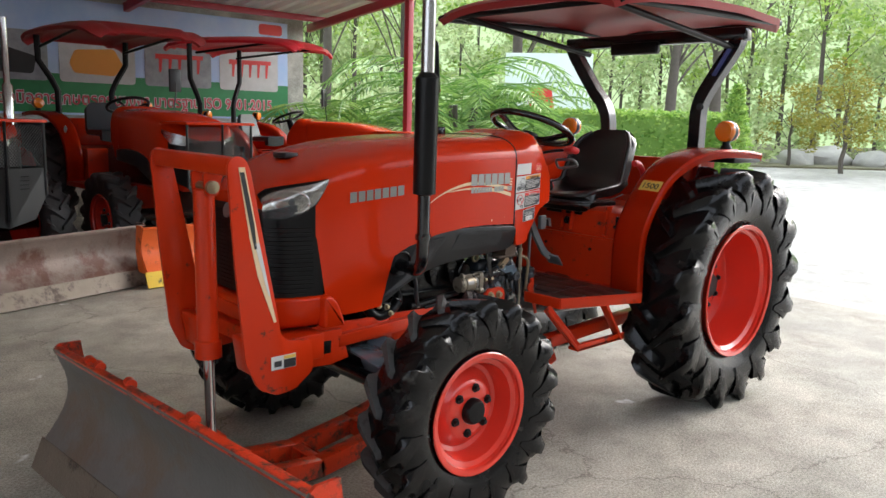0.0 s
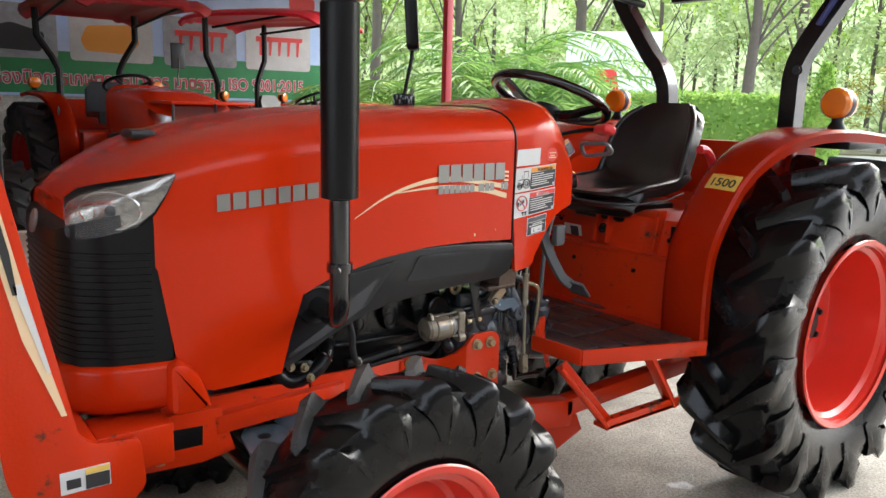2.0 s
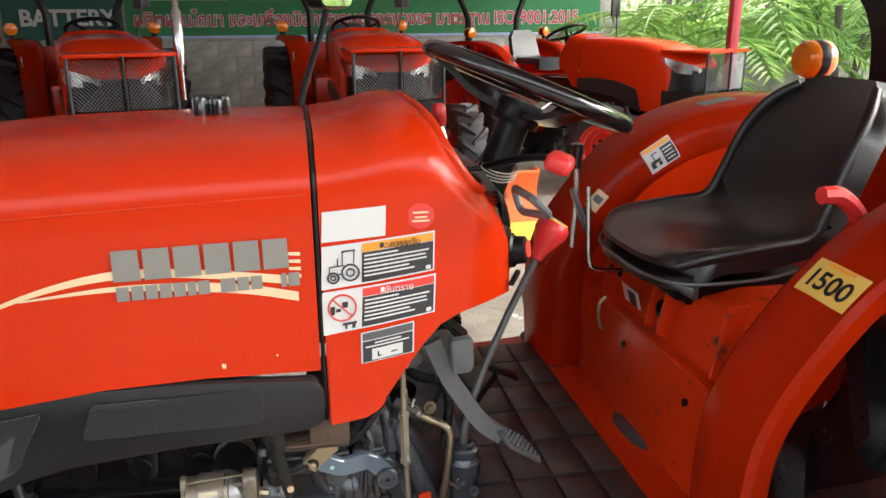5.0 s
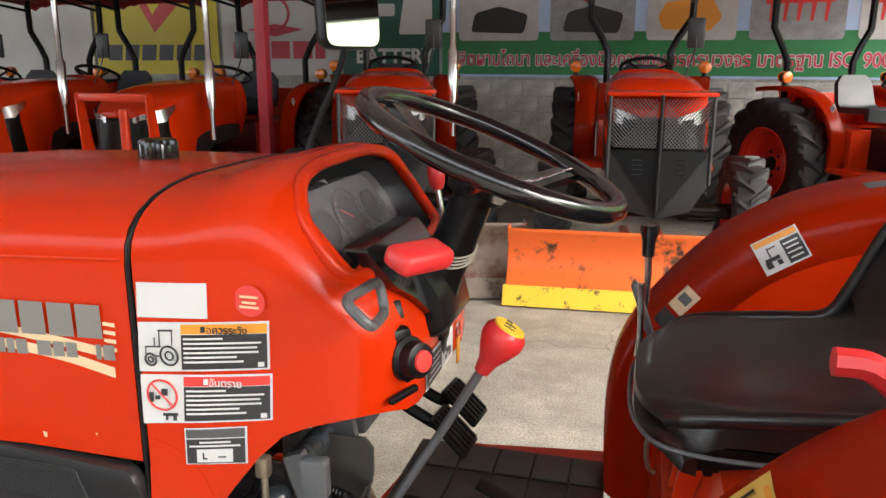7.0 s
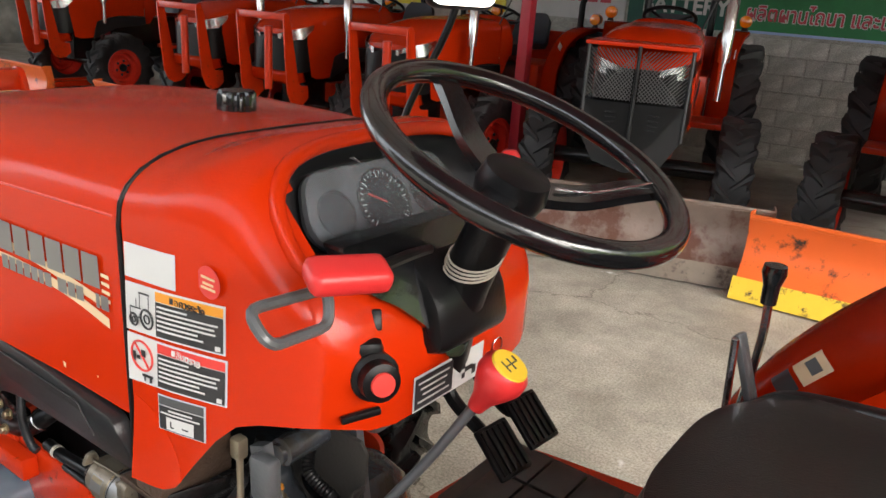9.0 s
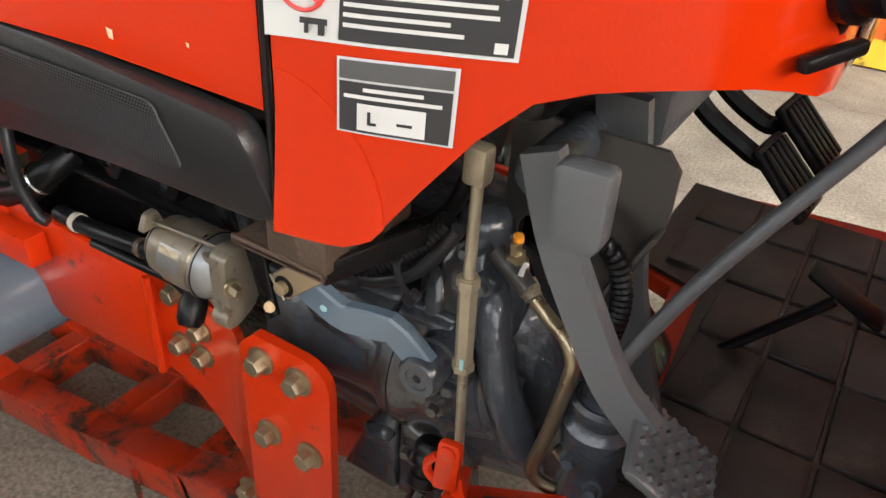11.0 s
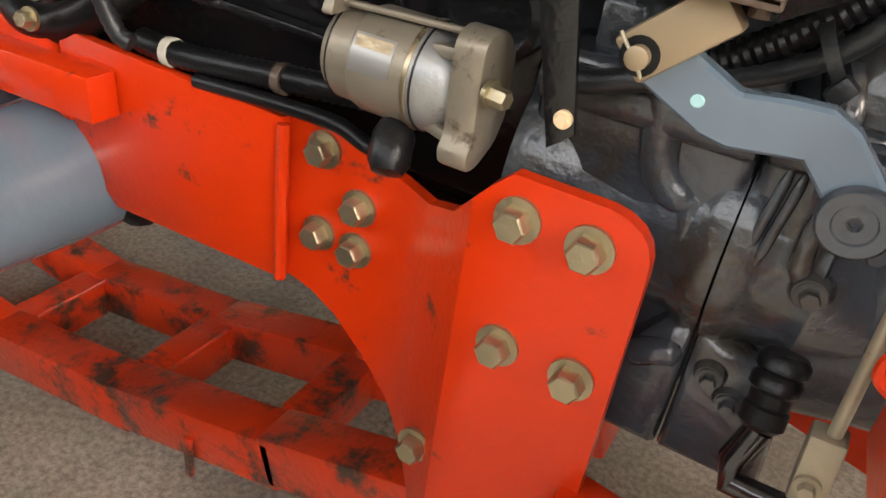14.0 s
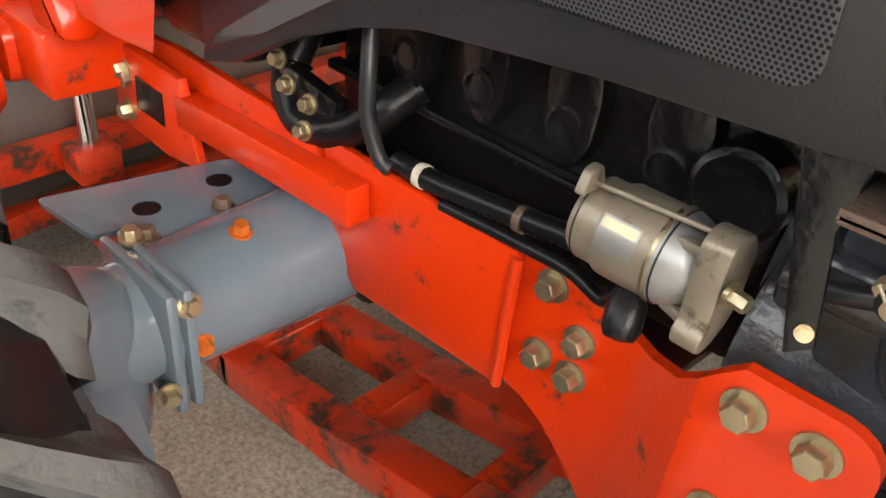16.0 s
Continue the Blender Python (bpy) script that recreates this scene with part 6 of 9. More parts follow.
# sheet-metal web behind the pipes, with an oval opening
bm = bm_new()
hc, poly = V((0.785, 0.834)), [(0.745, 0.775), (0.83, 0.745), (0.852, 0.765), (0.895, 0.89), (0.895, 0.96), (0.735, 0.96), (0.735, 0.80)]
def reach(a):
    """Distance from the opening's middle to the web's edge along one direction."""
    best = 9.0
    dx, dz = math.cos(a), math.sin(a)
    for (ax_, az_), (bx_, bz_) in zip(poly, poly[1:] + poly[:1]):
        ex, ez = bx_ - ax_, bz_ - az_
        det = dx * ez - dz * ex
        if abs(det) > 1e-9:
            tt = ((ax_ - hc.x) * ez - (az_ - hc.y) * ex) / det
            ss = ((ax_ - hc.x) * dz - (az_ - hc.y) * dx) / det
            if tt > 0 and -1e-6 <= ss <= 1 + 1e-6:
                best = min(best, tt)
    return best


angs = [2 * math.pi * k / 48 for k in range(48)]
rows = []
for y, sc in ((0.0, 1), (0.0, 0), (0.006, 0), (0.006, 1)):
    ring_ = []
    for a in angs:
        r = reach(a) if sc else 1 / math.sqrt((math.cos(a) / 0.034) ** 2 + (math.sin(a) / 0.027) ** 2)
        ring_.append(bm.verts.new((hc.x + r * math.cos(a), y, hc.y + r * math.sin(a))))
    rows.append(ring_)
skin(bm, rows + [rows[0]], caps=False)
web = part("bracket_web", bm, WEB_GREY, tractor, "dull grey sheet-metal web with an oval opening")
bm = bm_new()
beam(bm, (0.828, -0.010, 0.748), (0.893, -0.010, 0.888), 0.026, 0.005, 0.001)
part("web_flange", bm, WEB_GREY, web)
# black box added behind the oval opening to make it dark
bm = bm_new()
box(bm, 0.74, 0.84, 0.04, 0.06, 0.76, 0.90, 0.004)
part("web_backing", bm, ENGINE_BLACK, web)

# hydraulic line, gear-lever boot, corrugated hoses
bm = bm_new()
tube(bm, spline([(0.815, -0.08, 0.822), (0.834, -0.086, 0.812), (0.853, -0.094, 0.806), (0.866, -0.10, 0.79), (0.866, -0.103, 0.765), (0.858, -0.105, 0.70), (0.849, -0.107, 0.65), (0.854, -0.105, 0.632), (0.872, -0.10, 0.622)], 8), 0.0072, 12)
pipe = part("brake_pipe", bm, BRONZE, tractor, "bent bare-steel hydraulic pipe")
bm = bm_new()
stack(bm, (0.778, -0.062, 0.844), (0.8, -0.35, -0.55), [(0, 0.009), (0.026, 0.009), (0.027, 0.0115), (0.037, 0.0115), (0.038, 0.0095), (0.044, 0.0095), (0.045, 0.006), (0.056, 0.006)], 6)
part("pipe_union", bm, ALU, pipe)
bm = bm_new()
cyl(bm, (0.765, -0.066, 0.848), (0.806, -0.078, 0.828), 0.0105, n=16)
part("pipe_tee", bm, WEB_GREY, pipe)
bm = bm_new()
plate(bm, [(0.795, 0.842), (0.800, 0.842), (0.801, 0.850), (0.804, 0.857), (0.800, 0.858), (0.797, 0.851)], "y", -0.082, -0.080)
part("paper_tag", bm, CANVAS_WHITE, pipe, "scrap of pale tag")
bm = bm_new()
stack(bm, (0.785, -0.065, 0.835), (0, -0.2, 1), [(0, 0.014), (0.008, 0.014), (0.009, 0.01), (0.02, 0.01), (0.021, 0.006), (0.034, 0.006)], 6)
part("bleed_nipple", bm, ZINC, pipe)
bm = bm_new()
stack(bm, (0.785, -0.068, 0.868), (0, -0.2, 1), [(0, 0.0055), (0.006, 0.005), (0.007, 0.001)], 10)
part("nipple_cap", bm, LABEL_ORANGE, pipe)
bm = bm_new()
hexbolt(bm, (0.838, -0.04, 0.815), (0.1, -1, 0.1), 0.009, 0.012, 0.013)
part("casting_bolt", bm, ZINC, gearbox)
bm = bm_new()
stack(bm, (0.897, -0.08, 0.60), (0, 0, 1), [(0, 0.03), (0.08, 0.03), (0.088, 0.034), (0.118, 0.035), (0.124, 0.03), (0.128, 0.028), (0.134, 0.032), (0.146, 0.032), (0.150, 0.028), (0.147, 0.026), (0.147, 0.022), (0.152, 0.021), (0.154, 0.016), (0.150, 0.014), (0.151, 0.006)], 28)
boot = part("lever_turret", bm, CASTING, tractor, "grey gear lever turret with ringed boot")
for px, py in ((0.885, -0.108), (0.912, -0.108)):
    bm = bm_new()
    hexbolt(bm, (px, py, 0.685 if px < 0.9 else 0.66), (0.1, -1, 0.25), 0.007, 0.014, 0.010)
    part("casting_bolt", bm, CASTING, boot)
bm = bm_new()
tube(bm, spline([(0.897, -0.08, 0.74), (0.899, -0.078, 0.775), (0.915, -0.064, 0.82), (0.95, -0.035, 0.89), (1.01, 0.0, 0.99), (1.075, 0.018, 1.105)], 8), 0.0075, 12)
gl = part("gear_lever", bm, GREY_LEVER, tractor, "steel gear lever with red and yellow knob")
bm = bm_new()
stack(bm, (1.068, 0.017, 1.09), (0.065, 0.01, 0.115), [(0, 0.012), (0.02, 0.016), (0.04, 0.026), (0.06, 0.034), (0.075, 0.033), (0.083, 0.026)], 24)
kn = part("gear_knob", bm, RED_PART, gl, "red plastic knob")
bm = bm_new()
stack(bm, V((1.068, 0.017, 1.09)) + V((0.065, 0.01, 0.115)).normalized() * 0.082, (0.065, 0.01, 0.115), [(0, 0.0265), (0.004, 0.025), (0.005, 0.002)], 24)
part("shift_plate", bm, YELLOW, kn, "yellow shift pattern disc")
kc = V((1.068, 0.017, 1.09)) + V((0.065, 0.01, 0.115)).normalized() * 0.0875
kd = V((0.065, 0.01, 0.115)).normalized()
ku = V((0, 1, 0))
kw = ku.cross(kd).normalized()
for a, b in (((-0.012, 0), (0.012, 0)), ((-0.012, -0.009), (-0.012, 0.009)), ((0, -0.009), (0, 0.009)), ((0.012, -0.009), (0.012, 0.0))):
    bm = bm_new()
    tube(bm, [kc + ku * a[0] + kw * a[1], kc + ku * b[0] + kw * b[1]], 0.0011, 6)
    part("shift_line", bm, LABEL_BLACK, kn)
bm = bm_new()
hose(bm, [(0.792, -0.015, 0.915), (0.804, -0.030, 0.890), (0.833, -0.032, 0.876), (0.859, -0.030, 0.867), (0.873, -0.030, 0.844), (0.879, -0.030, 0.812), (0.876, -0.030, 0.777), (0.868, -0.028, 0.72)], 0.0092, 0.0016, 0.0032, 14)
part("corrugated_hose", bm, BLACK, tractor, "black corrugated cable conduit")
bm = bm_new()
hose(bm, [(0.587, -0.098, 0.795), (0.607, -0.098, 0.790), (0.630, -0.098, 0.788), (0.656, -0.098, 0.805), (0.676, -0.098, 0.821), (0.710, -0.098, 0.856), (0.731, -0.098, 0.884)], 0.0098, 0.0016, 0.0034, 14)
part("corrugated_hose", bm, BLACK, tractor, "black corrugated cable conduit")
bm = bm_new()
tube(bm, spline([(0.614, -0.104, 0.773), (0.634, -0.104, 0.779), (0.667, -0.104, 0.793), (0.697, -0.104, 0.814), (0.723, -0.104, 0.847), (0.743, -0.104, 0.882)], 8), 0.0072, 12)
part("smooth_hose", bm, GREY_PLASTIC, tractor, "smooth dark rubber hose")
bm = bm_new()
tube(bm, spline([(0.529, -0.120, 0.757), (0.559, -0.120, 0.760), (0.592, -0.120, 0.771), (0.638, -0.120, 0.784)], 6), 0.0085, 12)
part("smooth_hose", bm, GREY_PLASTIC, tractor, "smooth dark rubber hose")
bm = bm_new()
tube(bm, spline([(0.60, -0.07, 0.83), (0.66, -0.07, 0.835), (0.71, -0.065, 0.87), (0.73, -0.06, 0.93)], 6), 0.008, 10)
part("wire_loom", bm, BLACK, tractor)
bm = bm_new()
rows = []
for a_ in [2 * math.pi * k / 28 for k in range(28)]:
    q = V((0.695, -0.103, 0.812)) + V((-0.55, 0, 0.83)) * 0.020 * math.cos(a_) + V((0, 1, 0)) * 0.017 * math.sin(a_)
    rows.append([bm.verts.new(q + V((0.83, 0, 0.55)) * e + V((-0.55 * math.cos(a_), math.sin(a_), 0.83 * math.cos(a_))) * o) for e, o in ((-0.004, 0), (0.004, 0), (0.004, 0.0015), (-0.004, 0.0015))])
skin(bm, rows + [rows[0]], caps=False)
clip_ = part("hose_clip", bm, GREY_PLASTIC, tractor, "grey strap clip round two hoses")
bm = bm_new()
box(bm, -0.006, 0.006, -0.006, 0.006, -0.008, 0.008, 0.002, Matrix.Translation((0.705, -0.116, 0.796)) @ pose(0, 0, 0, 0, 35, 0))
part("clip_buckle", bm, GREY_PLASTIC, clip_)

# flat bronze bar
bm = bm_new()
beam(bm, (0.866, -0.100, 0.680), (0.925, -0.10, 0.636), 0.013, 0.004, 0.001)
part("flat_link", bm, BRONZE, tractor, "bronze-coloured flat link")

# clutch and brake pedals
bm = bm_new()
pts = spline([(0.826, -0.14, 1.00), (0.852, -0.147, 0.937), (0.886, -0.152, 0.880), (0.917, -0.157, 0.836), (0.952, -0.163, 0.810)], 6)
rows = []
for i, p in enumerate(pts):
    d = (pts[min(i + 1, len(pts) - 1)] - pts[max(i - 1, 0)]).normalized()
    t = V((-d.z, 0, d.x)) * 0.0155
    u = V((0, 0.008, 0))
    rows.append([bm.verts.new(p + t - u), bm.verts.new(p - t - u), bm.verts.new(p - t + u), bm.verts.new(p + t + u)])
skin(bm, rows)
pedal = part("clutch_pedal", bm, GREY_LEVER, tractor, "dark grey clutch pedal with studded pad", 30)
bm = bm_new()
plate(bm, rounded([(0.852, 1.016), (0.893, 1.018), (0.894, 0.962), (0.887, 0.952), (0.856, 0.951)], 0.008), "y", -0.184, -0.162, 0.004)
part("pedal_stop", bm, GREY_LEVER, pedal)
pm = Matrix.Translation((0.978, -0.168, 0.795)) @ pose(0, 0, 0, 8, 38, 18)
bm = bm_new()
box(bm, -0.045, 0.045, -0.04, 0.04, -0.006, 0.004, 0.006, pm)
pad = part("pedal_pad", bm, GREY_LEVER, pedal)
bm = bm_new()
for i in range(7):
    for j in range(6):
        stack(bm, pm @ V((-0.036 + 0.012 * i, -0.031 + 0.0124 * j, 0.003)), pm.to_3x3() @ V((0, 0, 1)), [(0, 0.0042), (0.005, 0.0032)], 6)
tagged(part("pad_studs", bm, GREY_LEVER, pad), kind="stuff")
for y, dz in ((0.30, 0.0), (0.395, 0.02)):
    bm = bm_new()
    pts = spline([(0.80, y, 0.98), (0.83, y, 0.90), (0.90, y, 0.855), (0.93, y, 0.845 + dz)], 6)
    tube(bm, pts, 0.013, 8)
    bp_ = part("brake_pedal", bm, BLACK, tractor, "black brake pedal with ribbed pad")
    pm = Matrix.Translation((0.955, y, 0.835 + dz)) @ pose(0, 0, 0, 0, 42, -6)
    bm = bm_new()
    box(bm, -0.05, 0.05, -0.042, 0.042, -0.006, 0.006, 0.005, pm)
    pd = part("pedal_pad", bm, BLACK, bp_)
    for k in range(5):
        bm = bm_new()
        box(bm, -0.043, 0.043, -0.036 + 0.0155 * k, -0.026 + 0.0155 * k, 0.005, 0.011, 0.002, pm)
        part("pad_rib", bm, BLACK, pd)
bm = bm_new()
tube(bm, spline([(0.95, 0.19, 0.64), (1.02, 0.23, 0.70), (1.05, 0.245, 0.73)], 5), 0.007, 8)
fth = part("foot_throttle", bm, BLACK, tractor, "black foot throttle on the mat")
bm = bm_new()
box(bm, -0.05, 0.05, -0.02, 0.02, -0.005, 0.005, 0.004, Matrix.Translation((1.06, 0.255, 0.735)) @ pose(0, 0, 0, 0, 25, 0))
part("throttle_pad", bm, BLACK, fth)
bm = bm_new()
box(bm, 0.74, 0.86, 0.06, 0.34, 0.93, 1.0, 0.01)
plate(bm, [(0.80, 0.99), (0.85, 0.99), (0.885, 0.80), (0.94, 0.63), (0.90, 0.63), (0.845, 0.78)], "y", 0.02, 0.035)
part("pedal_bracket", bm, GREY_LEVER, tractor)
bm = bm_new()
stack(bm, (0.80, -0.03, 0.945), (0, -1, 0), [(-0.1, 0.022), (0.05, 0.022), (0.052, 0.016), (0.06, 0.016), (0.062, 0.004)], 20)
part("pedal_shaft", bm, CASTING, tractor)

# hydraulic cable levers beside the seat
bm = bm_new()
tube(bm, spline([(1.30, 0.43, 0.98), (1.31, 0.44, 1.12), (1.308, 0.443, 1.20)], 5), 0.007, 8)
ll = part("lift_lever", bm, STEEL, tractor)
bm = bm_new()
stack(bm, (1.308, 0.443, 1.185), (0, 0, 1), [(0, 0.012), (0.03, 0.013), (0.05, 0.019), (0.062, 0.017), (0.066, 0.004)], 16)
part("lever_knob", bm, BLACK_GLOSS, ll)
bm = bm_new()
beam(bm, (1.33, 0.40, 1.02), (1.285, 0.405, 1.14), 0.03, 0.012, 0.004)
part("lever_gate", bm, GREY_LEVER, ll)

# hoses along the frame
bm = bm_new()
tube(bm, spline([(-0.095, -0.06, 0.74), (-0.086, -0.095, 0.69), (-0.055, -0.105, 0.655), (-0.005, -0.105, 0.654), (0.044, -0.10, 0.676), (0.075, -0.085, 0.705), (0.09, -0.05, 0.73)], 8), 0.021, 18)
rh = part("radiator_hose", bm, BLACK, tractor, "thick black radiator hose")
for p, d in (((0.068, -0.090, 0.697), (1, 0.35, 0.8)), ((-0.089, -0.085, 0.705), (0.2, -0.5, -1))):
    bm = bm_new()
    u, v = basis(d)
    tube(bm, [V(p) + u * 0.0225 * math.cos(a) + v * 0.0225 * math.sin(a) for a in [2 * math.pi * k / 24 for k in range(24)]], 0.003, 6, closed=True)
    part("hose_clip", bm, STEEL, rh)
bm = bm_new()
hose(bm, [(0.11, -0.14, 0.82), (0.12, -0.15, 0.77), (0.122, -0.15, 0.73), (0.135, -0.145, 0.69), (0.15, -0.14, 0.68)], 0.008, 0.001, 0.004)
part("breather_hose", bm, GREY_PLASTIC, tractor)
bm = bm_new()
hose(bm, [(0.125, -0.11, 0.672), (0.175, -0.11, 0.671), (0.234, -0.11, 0.677), (0.287, -0.11, 0.683), (0.349, -0.105, 0.688), (0.42, -0.09, 0.69)], 0.0115, 0.0012, 0.0042)
fh = part("return_hose", bm, BLACK, tractor, "black corrugated conduit along the frame")
for x, z, mt in ((0.160, 0.6705, OLD_CORD), (0.292, 0.683, RUST)):
    bm = bm_new()
    stack(bm, (x, -0.11, z), (1, 0, 0.07), [(0, 0.0136), (0.009, 0.0138)], 16)
    part("hose_sleeve", bm, mt, fh)
for k, (x, y, z) in enumerate(((-0.05, -0.12, 0.70), (-0.01, -0.12, 0.69), (0.0, -0.135, 0.665), (-0.08, -0.11, 0.72))):
    bm = bm_new()
    hexbolt(bm, (x, y, z), (0.1, -1, 0.15), 0.009, 0.014, 0.012)
    part("small_bolt", bm, ZINC, tractor)
bm = bm_new()
beam(bm, (-0.10, -0.10, 0.70), (0.02, -0.10, 0.68), 0.02, 0.04, 0.003)
part("pipe_bracket", bm, ENGINE_BLACK, tractor)
bm = bm_new()
hexbolt(bm, (-0.40, -0.142, 0.60), (0, -1, 0), 0.015, 0.022, 0.02)
part("rail_bolt", bm, ZINC, tractor)

# front axle
for s in (1, -1):
    def yy(y):
        return y if s > 0 else mirror_y(y)
    bm = bm_new()
    stack(bm, (-0.025, yy(-0.085), 0.485), (0, -s, 0), [(0, 0.085), (0.02, 0.085), (0.16, 0.078), (0.23, 0.074), (0.235, 0.076), (0.262, 0.076), (0.266, 0.07), (0.32, 0.072), (0.36, 0.062), (0.37, 0.03)], 32)
    axle = part("front_axle", bm, GREY_PAINT, tractor, "blue-grey painted front axle tube")
    bm = bm_new()
    box(bm, -0.09, 0.060, min(yy(-0.334), yy(-0.318)), max(yy(-0.334), yy(-0.318)), 0.400, 0.565, 0.010)
    box(bm, -0.09, 0.060, min(yy(-0.353), yy(-0.336)), max(yy(-0.353), yy(-0.336)), 0.400, 0.565, 0.010)
    part("axle_flange", bm, GREY_PAINT, axle)
    bm = bm_new()
    stack(bm, (-0.01, yy(-0.415), 0.57), (0, 0, -1), [(0, 0.03), (0.01, 0.05), (0.05, 0.06), (0.16, 0.062), (0.20, 0.055), (0.22, 0.02)], 24)
    stack(bm, (0.0, yy(-0.40), 0.40), (0, -s, 0), [(0, 0.09), (0.06, 0.10), (0.1, 0.09), (0.16, 0.07)], 24)
    part("wheel_drop_case", bm, GREY_PAINT, axle)
    bm = bm_new()
    o = [(-0.235, -0.36), (-0.195, -0.13), (-0.165, -0.085), (-0.03, -0.10), (-0.03, -0.20), (-0.05, -0.215), (-0.05, -0.29), (-0.11, -0.30), (-0.12, -0.345)]
    plate(bm, rounded([(x, yy(y)) for x, y in o], 0.012), "z", 0.536, 0.546, 0.002)
    tp = part("axle_top_plate", bm, GREY_PAINT, axle, "grey bracket plate with two holes")
    for hx, hy in ((-0.145, -0.165), (-0.135, -0.27)):
        bm = bm_new()
        stack(bm, (hx, yy(hy), 0.5465), (0, 0, 1), [(0, 0.017), (0.0006, 0.017)], 20)
        part("plate_hole", bm, BLACK, tp)
    if s > 0:
        for p, d, mt in (((-0.082, -0.198, 0.546), (0, 0, 1), RUST), ((-0.075, -0.30, 0.546), (0, 0, 1), RUST), ((-0.006, -0.223, 0.558), (0.2, 0, 1), MARKED_BOLT), ((0.045, -0.312, 0.478), (1, -0.1, -0.1), MARKED_BOLT), ((0.052, -0.325, 0.54), (1, 0, 0.3), ZINC), ((-0.06, -0.325, 0.562), (0, 0, 1), ZINC), ((0.055, -0.36, 0.44), (1, -0.2, 0), ZINC), ((0.04, -0.338, 0.42), (0.7, -0.7, 0), ZINC)):
            bm = bm_new()
            hexbolt(bm, p, d, 0.010, 0.016, 0.014)
            part("axle_bolt", bm, mt, axle)
bm = bm_new()
box(bm, -0.12, 0.07, YC - 0.18, YC + 0.18, 0.42, 0.60, 0.02)
part("axle_pivot", bm, ENGINE_BLACK, tractor)
bm = bm_new()
cyl(bm, (-0.16, -0.42, 0.44), (-0.16, mirror_y(-0.42), 0.44), 0.014, n=12)
cyl(bm, (-0.16, -0.25, 0.44), (-0.16, mirror_y(-0.25), 0.44), 0.03, n=16)
part("steering_cylinder", bm, BLACK_GLOSS, tractor)

# ---- front blade, its lift frame and push frame ----
LC = 0.005      # middle of the lift frame


def make_blade(parent, a, b, z_top, mat, edge_mat, back_mat, depth=0.10, cells=10, edge=0.11):
    """Curved dozer blade from a to b (x, y of its top corners); its hollow side faces the way the tractor drives."""
    a, b = V((*a, 0)), V((*b, 0))
    d = (b - a).normalized()
    f = V((d.y, -d.x, 0))
    if f.x > 0:
        f = -f
    prof = [(0.0, z_top), (-0.012, z_top - 0.012)] + [(-depth * 0.62 * math.sin(math.pi * t) - 0.01 * (1 - t) + depth * 0.55 * t * t, z_top - 0.02 - (z_top - 0.02 - edge) * t) for t in [k / 9 for k in range(1, 10)]]
    bm = bm_new()
    rows = []
    for fo, z in prof:
        rows.append([bm.verts.new(a + d * ((b - a).length * k / cells) + f * fo + V((0, 0, z))) for k in range(cells + 1)])
    skin(bm, rows, closed=False, caps=False)
    bmesh.ops.recalc_face_normals(bm, faces=bm.faces)
    bmesh.ops.solidify(bm, geom=bm.faces[:], thickness=-0.014)
    bl = part("blade", bm, mat, parent, "curved steel dozer blade, scraped and stained")
    fo, z = prof[-1]
    bm = bm_new()
    rows = []
    for o, zz in ((fo + 0.006, z + 0.02), (fo + 0.055, 0.012), (fo + 0.045, 0.008), (fo - 0.006, z + 0.012)):
        rows.append([bm.verts.new(a - d * 0.02 + f * o + V((0, 0, zz))), bm.verts.new(b + d * 0.02 + f * o + V((0, 0, zz)))])
    skin(bm, rows + [rows[0]], closed=False, caps=False)
    bmesh.ops.contextual_create(bm, geom=[r[0] for r in rows])
    part("cutting_edge", bm, edge_mat, bl, "worn cutting edge")
    bm = bm_new()
    p0, p1 = a - f * 0.012 + V((0, 0, z_top - 0.012)), b - f * 0.012 + V((0, 0, z_top - 0.012))
    beam(bm, p0, p1, 0.034, 0.026, 0.004)
    part("blade_top_rail", bm, back_mat, bl)
    for e in (a, b):
        bm = bm_new()
        o = [f * fo_ + V((0, 0, z_)) for fo_, z_ in prof] + [-f * 0.09 + V((0, 0, edge)), -f * 0.13 + V((0, 0, z_top * 0.6)), -f * 0.10 + V((0, 0, z_top + 0.01)), -f * 0.02 + V((0, 0, z_top + 0.012))]
        lo = [bm.verts.new(e + p - d * 0.006) for p in o]
        hi = [bm.verts.new(e + p + d * 0.006) for p in o]
        bm.faces.new(lo)
        bm.faces.new(hi)
        for k in range(len(o)):
            bm.faces.new((lo[k], lo[(k + 1) % len(o)], hi[(k + 1) % len(o)], hi[k]))
        part("blade_end_plate", bm, back_mat, bl)
    bm = bm_new()
    beam(bm, a - f * 0.10 + V((0, 0, z_top * 0.55)), b - f * 0.10 + V((0, 0, z_top * 0.55)), 0.06, 0.06, 0.004)
    part("blade_back_beam", bm, back_mat, bl)
    bm = bm_new()
    beam(bm, a - f * 0.10 + V((0, 0, z_top * 0.3)), b - f * 0.10 + V((0, 0, z_top * 0.3)), 0.05, 0.05, 0.004)
    part("blade_back_beam", bm, back_mat, bl)
    return bl


bl = make_blade(tractor, (-1.04, 0.73), (-0.90, -0.95), 0.50, BLADE_STEEL, EDGE_STEEL, WORN_RED)
